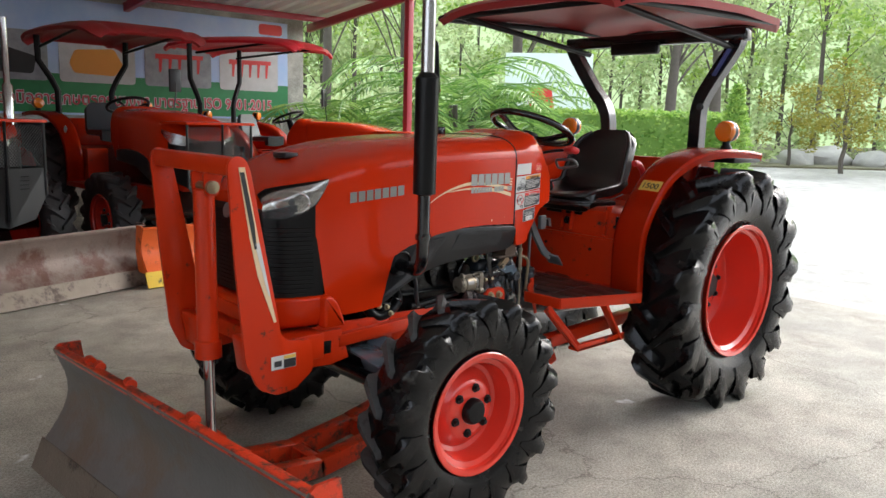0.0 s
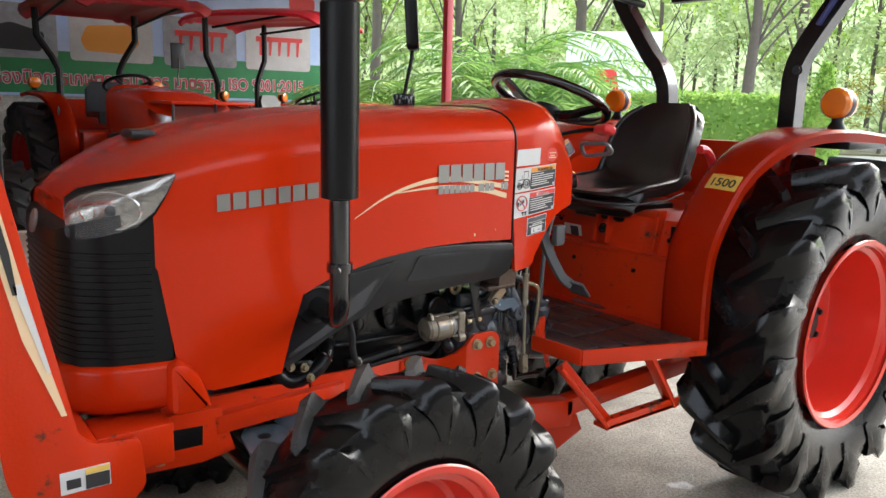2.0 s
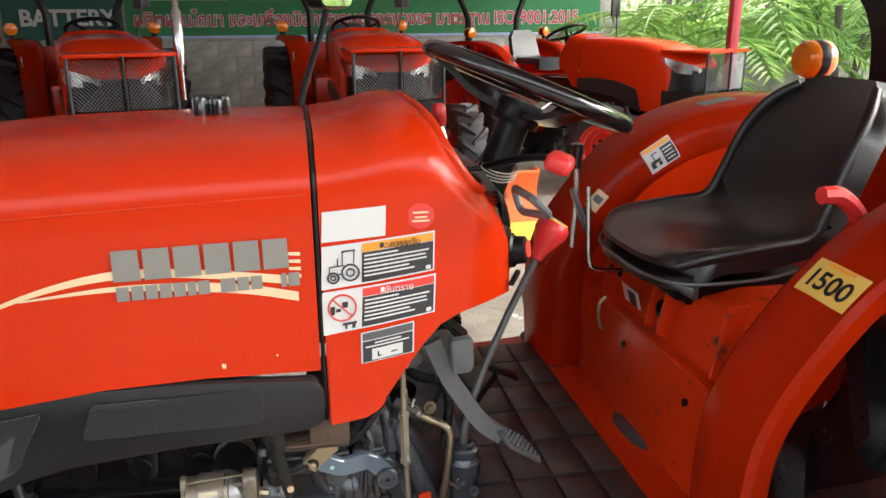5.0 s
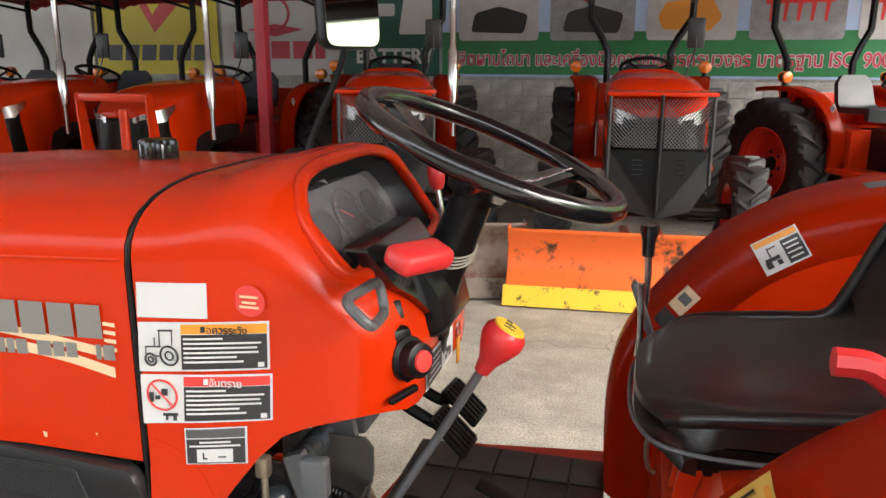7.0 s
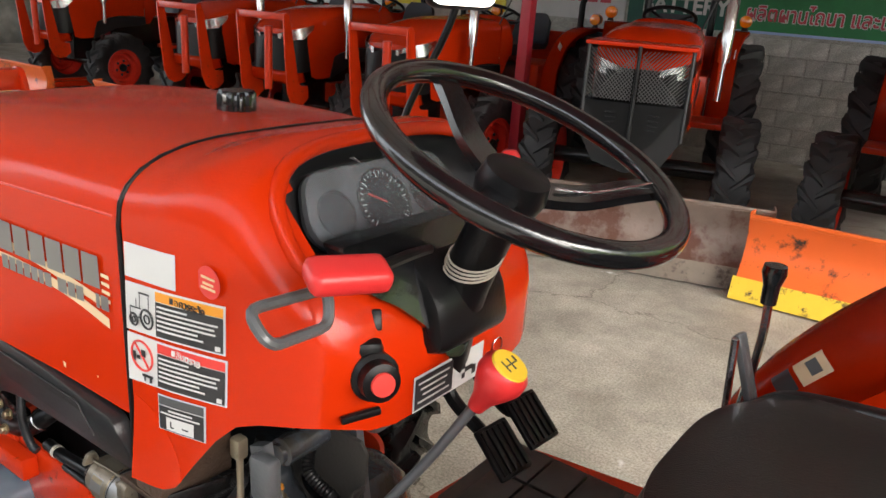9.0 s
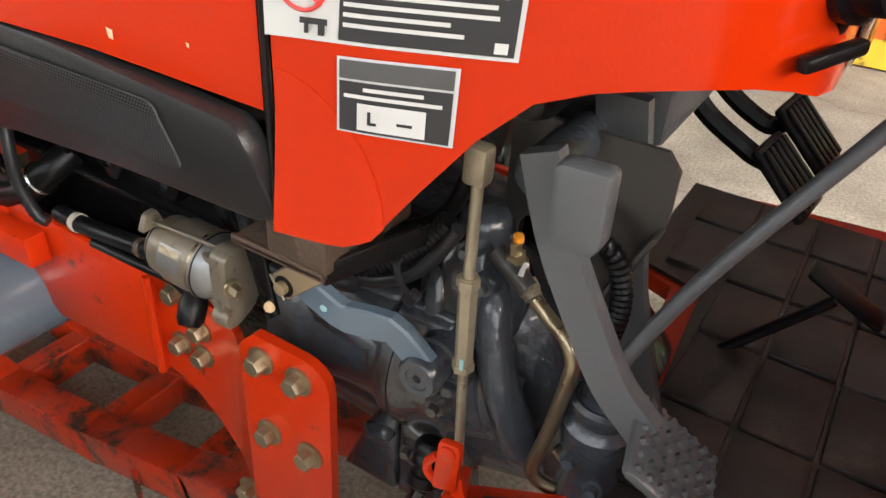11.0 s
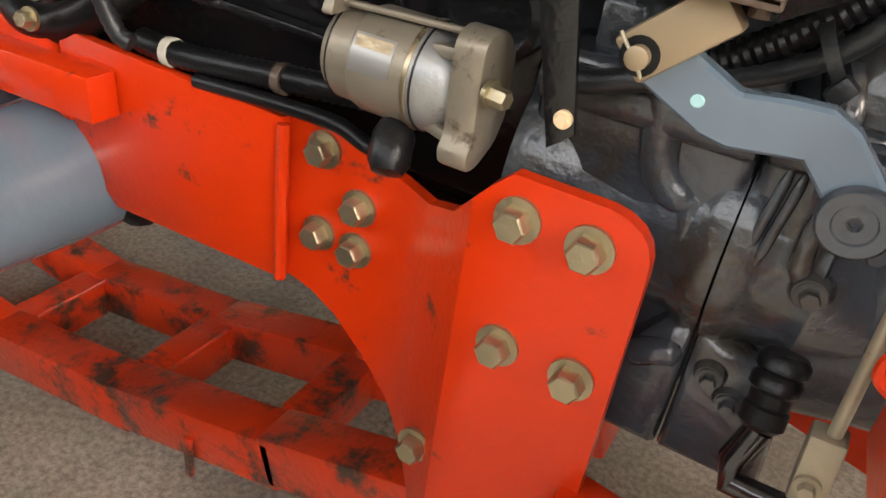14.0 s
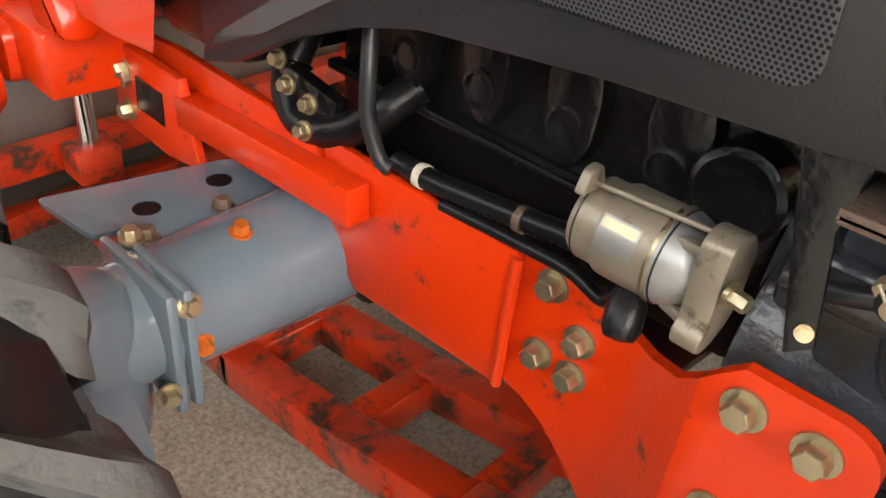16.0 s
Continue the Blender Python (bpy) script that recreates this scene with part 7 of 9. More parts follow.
for t in (0.16, 0.21, 0.36, 0.62):
    bm = bm_new()
    p = V((-1.04, 0.73, 0.5)).lerp(V((-0.90, -0.95, 0.5)), t) + V((0.03, 0, 0.0))
    stack(bm, p, (0.1, 1, 0), [(-0.02, 0.012), (-0.02, 0.02), (0.02, 0.02), (0.02, 0.008)], 14)
    part("blade_lug", bm, WORN_RED, bl)

# upright arms
ARM = [(-0.788, 1.285), (-0.778, 1.312), (-0.752, 1.322), (-0.725, 1.312), (-0.708, 1.275), (-0.602, 0.715), (-0.575, 0.69), (-0.485, 0.683), (-0.475, 0.57), (-0.545, 0.515), (-0.62, 0.505), (-0.69, 0.54), (-0.735, 0.64), (-0.765, 0.95)]
for y0, y1, nm in ((-0.306, -0.292, "left"), (0.305, 0.32, "right")):
    bm = bm_new()
    plate(bm, rounded(ARM, 0.02, 3), "y", y0, y1, 0.002)
    ar = part("lift_arm_plate", bm, FRAME_RED, tractor, "tall orange lift arm plate")
    bm = bm_new()
    plate(bm, rounded([(-0.70, 0.70), (-0.50, 0.66), (-0.50, 0.58), (-0.68, 0.56)], 0.02, 3), "y", min(y0, y1) + (0.03 if y0 < 0 else -0.16), max(y0, y1) + (0.16 if y0 < 0 else -0.03), 0.004)
    part("arm_base", bm, FRAME_RED, ar)
    if y0 < 0:
        bm = bm_new()
        plate(bm, [(-0.752, 1.285), (-0.730, 1.285), (-0.655, 0.90), (-0.622, 0.765), (-0.632, 0.765), (-0.69, 0.93), (-0.715, 1.05)], "y", -0.309, -0.3065)
        part("arm_decal", bm, CREAM, ar, "black and gold stripe decal")
        bm = bm_new()
        plate(bm, [(-0.748, 1.27), (-0.733, 1.27), (-0.70, 1.10), (-0.692, 1.02), (-0.70, 1.02)], "y", -0.3105, -0.3085)
        part("arm_decal_dark", bm, LABEL_BLACK, ar)
        bm = bm_new()
        plate(bm, [(-0.70, 1.04), (-0.683, 1.04), (-0.645, 0.86), (-0.652, 0.86)], "y", -0.3105, -0.3085)
        part("arm_decal_script", bm, CANVAS_WHITE, ar)
bm = bm_new()
beam(bm, (-0.752, -0.30, 1.285), (-0.752, 0.315, 1.285), 0.05, 0.06, 0.008)
part("lift_cross_tube", bm, FRAME_RED, tractor, "orange top cross tube")
bm = bm_new()
beam(bm, (-0.60, -0.30, 0.665), (-0.60, 0.31, 0.665), 0.07, 0.06, 0.008)
part("lower_cross_tube", bm, FRAME_RED, tractor)
for s in (1, -1):
    bm = bm_new()
    y = LC - s * 0.265
    box(bm, -0.56, -0.40, min(y, y + s * 0.13), max(y, y + s * 0.13), 0.585, 0.68, 0.006)
    part("mount_box", bm, FRAME_RED, tractor, "orange box bracket joining arm and frame rail")
# lift cylinder
bm = bm_new()
stack(bm, (-0.765, -0.085, 1.20), (0.005, 0, -1), [(0, 0.03), (0.005, 0.036), (0.52, 0.036), (0.525, 0.046), (0.585, 0.046), (0.59, 0.03)], 28)
cy = part("lift_cylinder", bm, FRAME_RED, tractor, "orange hydraulic lift cylinder with chrome rod")
bm = bm_new()
cyl(bm, (-0.762, -0.085, 0.62), (-0.758, -0.085, 0.30), 0.019, n=20)
part("cylinder_rod", bm, CHROME, cy, "chrome rod")
bm = bm_new()
stack(bm, (-0.765, -0.16, 1.21), (0, 1, 0), [(0, 0.012), (0.002, 0.022), (0.02, 0.022), (0.022, 0.014), (0.15, 0.014)], 18)
part("cylinder_pin", bm, ZINC, cy)
for y in (-0.135, -0.045):
    bm = bm_new()
    plate(bm, rounded([(-0.79, 1.26), (-0.72, 1.26), (-0.74, 1.18), (-0.785, 1.18)], 0.015, 3), "y", y - 0.006, y + 0.006)
    part("cylinder_lug", bm, FRAME_RED, cy)
bm = bm_new()
box(bm, -0.80, -0.72, -0.13, -0.04, 0.26, 0.33, 0.008)
part("rod_clevis", bm, WORN_RED, cy)
# push frame under the axle
PF = [(-0.88, 0.12), (-0.30, 0.062), (0.0, 0.110), (0.27, 0.180), (0.60, 0.28)]
for y in (-0.066, 0.134):
    bm = bm_new()
    for (x0, z0), (x1, z1) in zip(PF, PF[1:]):
        beam(bm, (x0 - 0.01, y, z0), (x1 + 0.01, y, z1), 0.066, 0.075, 0.005)
    pf = part("push_frame_rail", bm, WORN_RED, tractor, "worn orange square-tube push frame rail, paint scraped to dark steel")
for x, z in ((-0.70, 0.102), (-0.30, 0.062), (-0.005, 0.110), (0.262, 0.178)):
    bm = bm_new()
    beam(bm, (x, -0.035, z), (x, 0.103, z), 0.052, 0.072, 0.005)
    part("push_frame_cross", bm, WORN_RED, tractor, "worn orange cross member")
    bm = bm_new()
    tube(bm, [(x + 0.027, -0.03, z + 0.037), (x + 0.027, 0.115, z + 0.037)], 0.004, 6)
    part("weld_seam", bm, WORN_RED, tractor)
bm = bm_new()
box(bm, 0.135, 0.147, -0.108, -0.1, 0.08, 0.15, 0.002, None)
part("frame_tab", bm, WORN_RED, tractor)
bm = bm_new()
tube(bm, [(-0.95, -0.96, 0.44), (-0.97, -1.03, 0.44), (-0.94, -1.06, 0.44), (-0.88, -1.0, 0.44)], 0.006, 6)
part("wire_loop", bm, STEEL, tractor)

# ---- the row of tractors along the wall ----
def simple_seat(parent, mat):
    bm = bm_new()
    rows = []
    for x, z, hw in ((1.30, 1.03, 0.2), (1.30, 1.09, 0.21), (1.60, 1.085, 0.22), (1.66, 1.15, 0.21), (1.72, 1.36, 0.19), (1.74, 1.43, 0.13)):
        rows.append([bm.verts.new((x, YC + hw * v, z + (0.02 * v * v if x < 1.62 else 0))) for v in [-1 + k / 4 for k in range(9)]])
    skin(bm, rows, closed=False, caps=False)
    bmesh.ops.recalc_face_normals(bm, faces=bm.faces)
    bmesh.ops.solidify(bm, geom=bm.faces[:], thickness=0.05)
    st = part("seat", bm, mat, parent, "grey vinyl tractor seat", 60)
    for k in range(4):
        bm = bm_new()
        y = YC - 0.12 + 0.08 * k
        tube(bm, [(1.635, y, 1.14), (1.70, y, 1.36)], 0.012, 6)
        part("seat_ridge", bm, mat, st)
    return st


def row_tractor(label, guard, blade_mat, edge_mat, canopy_mat, pipe_up=True, arms=False, blade=True, tall_pipe=True, canopy_z=2.28, back=0.0, spread=0.0):
    t = thing("tractor", label, "tractor", group="tractors")
    make_hood(t)
    bm = bm_new()
    fx2 = [0.638 + 0.03 * k for k in range(13)]
    loft(bm, [(x, hood_section(*lerp_table(COWL, x))) for x in fx2], (False, True))
    part("cowl", bm, ORANGE, t)
    for s in (1, -1):
        bm = bm_new()
        ys = sorted((YC - 0.327 * s, YC - 0.30 * s))
        plate(bm, [(-0.115, 0.72), (-0.07, 0.93), (0.2, 1.0), (0.63, 0.99), (0.63, 0.89), (0.2, 0.85)], "y", ys[0], ys[1])
        part("side_screen", bm, GREY_PLASTIC, t)
        ro, ri = (-0.685, -0.355) if s > 0 else (mirror_y(-0.685), mirror_y(-0.355))
        make_wheel(t, "rear_wheel", 1.915, 0.605, ro, ri, 0.335, 0.63, 18, 0.042, ro + (ri - ro) * 0.5, 0.07, 6, 0.115, RUBBER_BG, RIM_RED, 32, -1)
        fo, fi = (-0.685, -0.455) if s > 0 else (mirror_y(-0.685), mirror_y(-0.455))
        make_wheel(t, "front_wheel", 0.0, 0.40, fo, fi, 0.215, 0.425, 16, 0.03, fo + (fi - fo) * 0.37, 0.05, 6, 0.085, RUBBER_BG, RIM_RED, 32, -1)
        fd = make_fender(t, s, ORANGE)
        y = -0.50 if s > 0 else mirror_y(-0.50)
        bm = bm_new()
        stack(bm, (1.895, y, 1.343), (0, 0, 1), [(0, 0.03), (0.045, 0.02)], 12)
        stack(bm, (1.88, y, 1.42), (1, 0, 0), [(0, 0.05), (0.045, 0.05)], 16)
        lb = part("indicator_lamp", bm, BLACK, t)
        for d in (-1, 1):
            bm = bm_new()
            stack(bm, (1.88 if d < 0 else 1.925, y, 1.42), (d, 0, 0), [(0, 0.055), (0.02, 0.052), (0.034, 0.004)], 16)
            part("lamp_lens", bm, AMBER, lb, "amber lens")
        bm = bm_new()
        box(bm, -0.03, 0.03, -0.004, 0.004, -0.025, 0.025, 0, Matrix.Translation((1.30, y + (0.045 if s > 0 else -0.045), 1.165)) @ pose(0, 0, 0, 0, 40, 0))
        part("fender_sticker", bm, CANVAS_WHITE, fd)
        bm = bm_new()
        q = [(2.15, -0.205, 0.85), (2.15, -0.205, 1.56), (2.155, -0.26, 1.68), (2.16, -0.385, 1.88), (2.16, -0.39, canopy_z - 0.05)]
        tube(bm, [(x, yy_ - spread if s > 0 else mirror_y(yy_ - spread), z) for x, yy_, z in q], 0.034, 8)
        part("roll_bar_post", bm, BLACK, t)
        bm = bm_new()
        tube(bm, [(2.14, -0.37 if s > 0 else mirror_y(-0.37), canopy_z - 0.17), (1.0, -0.4 if s > 0 else mirror_y(-0.4), canopy_z - 0.05)], 0.016, 8)
        part("canopy_strut", bm, BLACK, t)
        bm = bm_new()
        box(bm, 0.0, 0.65, min(YC - 0.12 * s, YC - 0.22 * s), max(YC - 0.12 * s, YC - 0.22 * s), 0.42, 0.66, 0.01)
        part("frame_plate", bm, FRAME_RED, t)
        bm = bm_new()
        box(bm, 0.82, 1.28, min(YC - 0.28 * s, YC - 0.57 * s), max(YC - 0.28 * s, YC - 0.57 * s), 0.60, 0.645, 0.006)
        part("floor_plate", bm, FRAME_RED, t)
    bm = bm_new()
    rows = []
    for x, z, hw in ((0.45, canopy_z - 0.09, 0.50), (0.47, canopy_z - 0.065, 0.56), (0.52, canopy_z - 0.03, 0.60), (0.62, canopy_z + 0.005, 0.63), (0.9, canopy_z + 0.03, 0.645), (1.2, canopy_z + 0.04, 0.65), (1.7, canopy_z + 0.04, 0.65), (2.05, canopy_z + 0.03, 0.64), (2.25, canopy_z, 0.61), (2.34, canopy_z - 0.04, 0.57), (2.36, canopy_z - 0.075, 0.52)):
        # raised middle, rolled rim and a groove between
        rows.append([bm.verts.new((x + back, YC + hw * v, z - 0.075 * abs(v) ** 6 - (0.018 if 0.62 < abs(v) < 0.72 else 0.0))) for v in (-1, -0.97, -0.9, -0.8, -0.7, -0.65, -0.6, -0.4, 0, 0.4, 0.6, 0.65, 0.7, 0.8, 0.9, 0.97, 1)])
    skin(bm, rows, closed=False, caps=False)
    bmesh.ops.recalc_face_normals(bm, faces=bm.faces)
    bmesh.ops.solidify(bm, geom=bm.faces[:], thickness=0.035)
    part("canopy", bm, canopy_mat, t, "red moulded canopy")
    bm = bm_new()
    box(bm, 1.25, 2.2, -0.27, 0.45, 0.6, 0.97, 0.01)
    box(bm, 2.02, 2.06, -0.3, 0.48, 0.9, 1.27, 0.006)
    part("rear_deck", bm, FRAME_RED, t)
    bm = bm_new()
    box(bm, -0.3, 1.4, YC - 0.15, YC + 0.15, 0.45, 0.98, 0.02)
    part("engine_block", bm, ENGINE_BLACK, t)
    bm = bm_new()
    cyl(bm, (0, -0.6, 0.42), (0, mirror_y(-0.6), 0.42), 0.06, n=14)
    part("front_axle", bm, ENGINE_BLACK, t)
    simple_seat(t, SEAT_BG)
    bm = bm_new()
    tube(bm, [sm @ V((0.205 * math.cos(a), 0.205 * math.sin(a), 0)) for a in [2 * math.pi * k / 28 for k in range(28)]], 0.016, 8, closed=True)
    sw_ = part("steering_wheel", bm, BLACK, t)
    for a in (10, 130, 250):
        bm = bm_new()
        tube(bm, [sm @ V((0, 0, -0.05)), sm @ V((0.2 * math.cos(radians(a)), 0.2 * math.sin(radians(a)), 0))], 0.012, 6)
        part("spoke", bm, BLACK, sw_)
    bm = bm_new()
    stack(bm, sm @ V((0, 0, -0.05)), sm.to_3x3() @ V((0, 0, -1)), [(0, 0.04), (0.35, 0.07)], 14)
    part("steering_column", bm, BLACK, t)
    # nose
    bm = bm_new()
    rings = []
    for x, hw, zb, _, zt in GR:
        rings.append([bm.verts.new((x, YC + y, z)) for y, z in ((-hw, zb), (-hw, zt), (hw, zt), (hw, zb))])
    skin(bm, rings)
    part("grille", bm, BLACK, t)
    bm = bm_new()
    plate(bm, rounded([(-0.345, 0.69), (-0.40, 0.80), (-0.60, 0.80), (-0.62, 0.775), (-0.60, 0.70), (-0.50, 0.665)], 0.02), "y", YC - 0.25, YC + 0.25, 0.03)
    part("bumper", bm, ORANGE, t)
    for s in (1, -1):
        bm = bm_new()
        rows = []
        for x, y, z0, z1 in ((-0.59, -0.115, 1.085, 1.125), (-0.555, -0.24, 1.075, 1.165), (-0.46, -0.312, 1.09, 1.19), (-0.36, -0.338, 1.18, 1.22)):
            rows.append([bm.verts.new((x - 0.004, YC + s * y * 1.02, z0)), bm.verts.new((x - 0.004, YC + s * y * 1.02, z1))])
        skin(bm, rows, closed=False, caps=False)
        bmesh.ops.solidify(bm, geom=bm.faces[:], thickness=0.01)
        part("headlight", bm, STEEL, t, "clear headlight")
    if tall_pipe:
        bm = bm_new()
        stack(bm, (-0.05, -0.38, 0.92), (0, 0, 1), [(0, 0.022), (0.25, 0.022), (0.255, 0.04), (0.62, 0.04), (0.64, 0.024), (1.15, 0.024)], 16)
        part("exhaust_pipe", bm, STEEL, t, "bright steel exhaust stack")
    bm = bm_new()
    tube(bm, spline([(0.63, YC - 0.27, 1.33), (0.69, YC - 0.34, 1.55), (0.70, YC - 0.345, 1.66)], 4), 0.007, 6)
    box(bm, 0.70, 0.73, YC - 0.41, YC - 0.28, 1.57, 1.80, 0.012)
    mi = part("mirror_arm", bm, GREY_PLASTIC, t)
    bm = bm_new()
    box(bm, 0.7305, 0.7325, YC - 0.40, YC - 0.29, 1.58, 1.79)
    part("mirror_glass", bm, MIRROR, mi)
    if guard:
        bm = bm_new()
        W = 0.31
        box(bm, -0.79, -0.30, YC - W - 0.02, YC + W + 0.02, 1.262, 1.285, 0.004)
        gf = part("guard_top", bm, ORANGE, t, "orange top frame of the front guard")
        bm = bm_new()
        # lower dark steel shield, folded down the middle
        for s in (1, -1):
            vs = [(-0.80, YC, 1.25), (-0.76, YC - s * W, 1.25), (-0.76, YC - s * W, 0.95), (-0.80, YC, 0.95)]
            o = [(-0.80, YC, 0.93), (-0.76, YC - s * W, 0.93), (-0.76, YC - s * W, 0.72), (-0.77, YC - s * (W - 0.10), 0.55), (-0.79, YC, 0.50)]
            bm.faces.new([bm.verts.new(p) for p in o])
            o = [(-0.76, YC - s * W, 0.93), (-0.34, YC - s * (W + 0.02), 0.93), (-0.34, YC - s * (W + 0.02), 0.80), (-0.76, YC - s * W, 0.72)]
            bm.faces.new([bm.verts.new(p) for p in o])
        bmesh.ops.solidify(bm, geom=bm.faces[:], thickness=0.006)
        part("guard_shield", bm, GREY_PLASTIC, gf, "dark grey steel guard shield")
        for s in (1, -1):
            bm = bm_new()
            n = 12
            c0, c1 = V((-0.798, YC - s * 0.02, 0)), V((-0.762, YC - s * (W - 0.015), 0))
            for k in range(-n, n):
                for sg in (1, -1):
                    u0, u1 = k / n, k / n + sg * 1.0
                    z0, z1 = 0.945, 1.245
                    # clip the slanted bar to the window
                    ta, tb = 0.0, 1.0
                    if sg > 0:
                        ta, tb = max(0, -u0), min(1, 1 - u0)
                    else:
                        ta, tb = max(0, u0 - 1), min(1, u0)
                    if tb - ta < 0.02:
                        continue
                    pa = c0.lerp(c1, u0 + sg * ta) + V((0, 0, z0 + (z1 - z0) * ta))
                    pb = c0.lerp(c1, u0 + sg * tb) + V((0, 0, z0 + (z1 - z0) * tb))
                    tube(bm, [pa, pb], 0.003, 4, caps=False)
            tagged(part("guard_mesh", bm, MESH_GREY, gf, "expanded metal mesh"), kind="stuff")
            for y in (0.0, W):
                bm = bm_new()
                x = -0.80 if y == 0 else -0.76
                cyl(bm, (x, YC - s * y, 0.55 if y == 0 else 0.72), (x, YC - s * y, 1.27), 0.012, n=8)
                part("guard_post", bm, GREY_PLASTIC, gf)
            for k in range(4):
                bm = bm_new()
                box(bm, -0.032, 0.032, -0.003, 0.003, -0.004, 0.004, 0, Matrix.Translation((-0.786, YC - s * 0.13, 0.78 + 0.03 * k)) @ pose(0, 0, 0, 15 * s, 0, 83 * s))
                part("guard_slot", bm, BLACK, gf)
    if arms:
        for s in (1, -1):
            bm = bm_new()
            plate(bm, ARM, "y", LC - s * 0.30 - 0.007, LC - s * 0.30 + 0.007)
            part("lift_arm_plate", bm, FRAME_RED, t)
        bm = bm_new()
        beam(bm, (-0.752, -0.30, 1.285), (-0.752, 0.315, 1.285), 0.05, 0.06, 0.008)
        part("lift_cross_tube", bm, FRAME_RED, t)
        bm = bm_new()
        stack(bm, (-0.765, -0.085, 1.20), (0.005, 0, -1), [(0, 0.036), (0.55, 0.036)], 14)
        part("lift_cylinder", bm, FRAME_RED, t)
    if blade:
        make_blade(t, (-1.12, 0.98), (-1.12, -0.80), 0.47, blade_mat, edge_mat, blade_mat, cells=4)
        bm = bm_new()
        box(bm, -1.0, 0.5, YC - 0.16, YC - 0.09, 0.12, 0.19, 0.005)
        box(bm, -1.0, 0.5, YC + 0.09, YC + 0.16, 0.12, 0.19, 0.005)
        part("push_frame", bm, FRAME_RED, t)
    return t


def park(t, x, y, turn, size=1.0):
    """Stands a tractor with its front axle at (x, y); turn 0 faces -y, more turns it towards +x."""
    t.matrix_basis = pose(x, y, 0, 0, 0, 90 + turn) @ Matrix.Scale(size, 4) @ Matrix.Translation((0, -YC, 0))


BRIGHT_RED = material("bright_red_canopy", (0.62, 0.012, 0.03), 0.35, 0, 0.06, 3, 0.001, 90)
td = row_tractor("orange tractor with mesh nose guard, dark red canopy and orange blade", True, ORANGE_BLADE, YELLOW, CANOPY_RED, tall_pipe=False, canopy_z=2.19)
park(td, 1.32, 5.0, 4, 1.06)
tc_ = row_tractor("orange tractor with mesh nose guard, steel exhaust and scraped grey blade", True, STAINED_STEEL, EDGE_STEEL, CANOPY_RED)
park(tc_, -0.70, 4.80, 17, 1.06)
te = row_tractor("orange tractor with mesh nose guard and bright red canopy", True, ORANGE_BLADE, YELLOW, BRIGHT_RED, tall_pipe=False, blade=False, canopy_z=2.38, back=0.22, spread=0.09)
park(te, 3.98, 5.55, 30)
tb = row_tractor("orange tractor with upright lift arms and steel exhaust stack", False, ORANGE_BLADE, YELLOW, CANOPY_RED, arms=True)
park(tb, -2.62, 4.62, 0)
for x in (-4.12, -5.35, -8.3):
    c = copy_thing(tb, tb.matrix_basis)
    c.matrix_basis = pose(x, 4.7, 0, 0, 0, 92) @ Matrix.Translation((0, -YC, 0))

# ---- banners on the wall ----
def text_mesh(name, body, size, mat, parent, m, bold=0.0, label="", align="LEFT"):
    cu = bpy.data.curves.new(name, "FONT")
    cu.body, cu.size, cu.offset, cu.extrude, cu.align_x = body, size, bold, 0.0008, align
    tmp = bpy.data.objects.new(name, cu)
    scene.collection.objects.link(tmp)
    me = bpy.data.meshes.new_from_object(tmp.evaluated_get(bpy.context.evaluated_depsgraph_get()))
    bpy.data.objects.remove(tmp)
    me.materials.clear()
    me.materials.append(mat)
    ob = new(name, me)
    ob.parent = parent
    ob.matrix_basis = m
    if label:
        ob["label"] = label
    return ob


def flat_panel(name, x0, x1, z0, z1, y, mat, label, category):
    bm = bm_new()
    box(bm, x0, x1, y - 0.012, y, z0, z1)
    return solid(name, bm, mat, label, category)


BAN_BLUE = material("banner_sky_print", (0.14, 0.36, 0.80), 0.4, 0, 0.0, 1.2, 0.0, 10, dark=(0.80, 0.86, 0.92))
BAN_GREEN = material("banner_green_print", (0.03, 0.22, 0.07), 0.4, 0, 0.3, 6, 0.0, 10)
BAN_GREY = material("banner_photo_grey", (0.3, 0.31, 0.33), 0.4, 0, 0.5, 9, 0.0, 10)
BAN_PALE = material("banner_photo_pale", (0.55, 0.54, 0.53), 0.4, 0, 0.25, 7, 0.0, 10)
BAN_PINK = material("banner_red_lettering", (0.55, 0.06, 0.09), 0.4, 0, 0.05, 5, 0.0, 10)
SIGN_GREEN = material("sign_dark_green", (0.008, 0.085, 0.06), 0.35, 0, 0.15, 3, 0.0, 10)
SIGN_YELLOW = material("sign_yellow", (0.72, 0.60, 0.01), 0.4, 0, 0.1, 3, 0.0, 10)
BY = WALL_Y - 0.01
ban = flat_panel("wall_banner", -1.23, 4.60, 1.37, 2.86, BY, BAN_BLUE, "long printed vinyl banner with sky, green band and red Thai lettering", "banner")
bm = bm_new()
box(bm, -1.23, 4.60, BY - 0.016, BY - 0.0125, 1.40, 1.90)
part("green_band", bm, BAN_GREEN, ban)
PHOTO = (BAN_PALE, BAN_GREY, BAN_PALE, BAN_GREY, BAN_PALE)
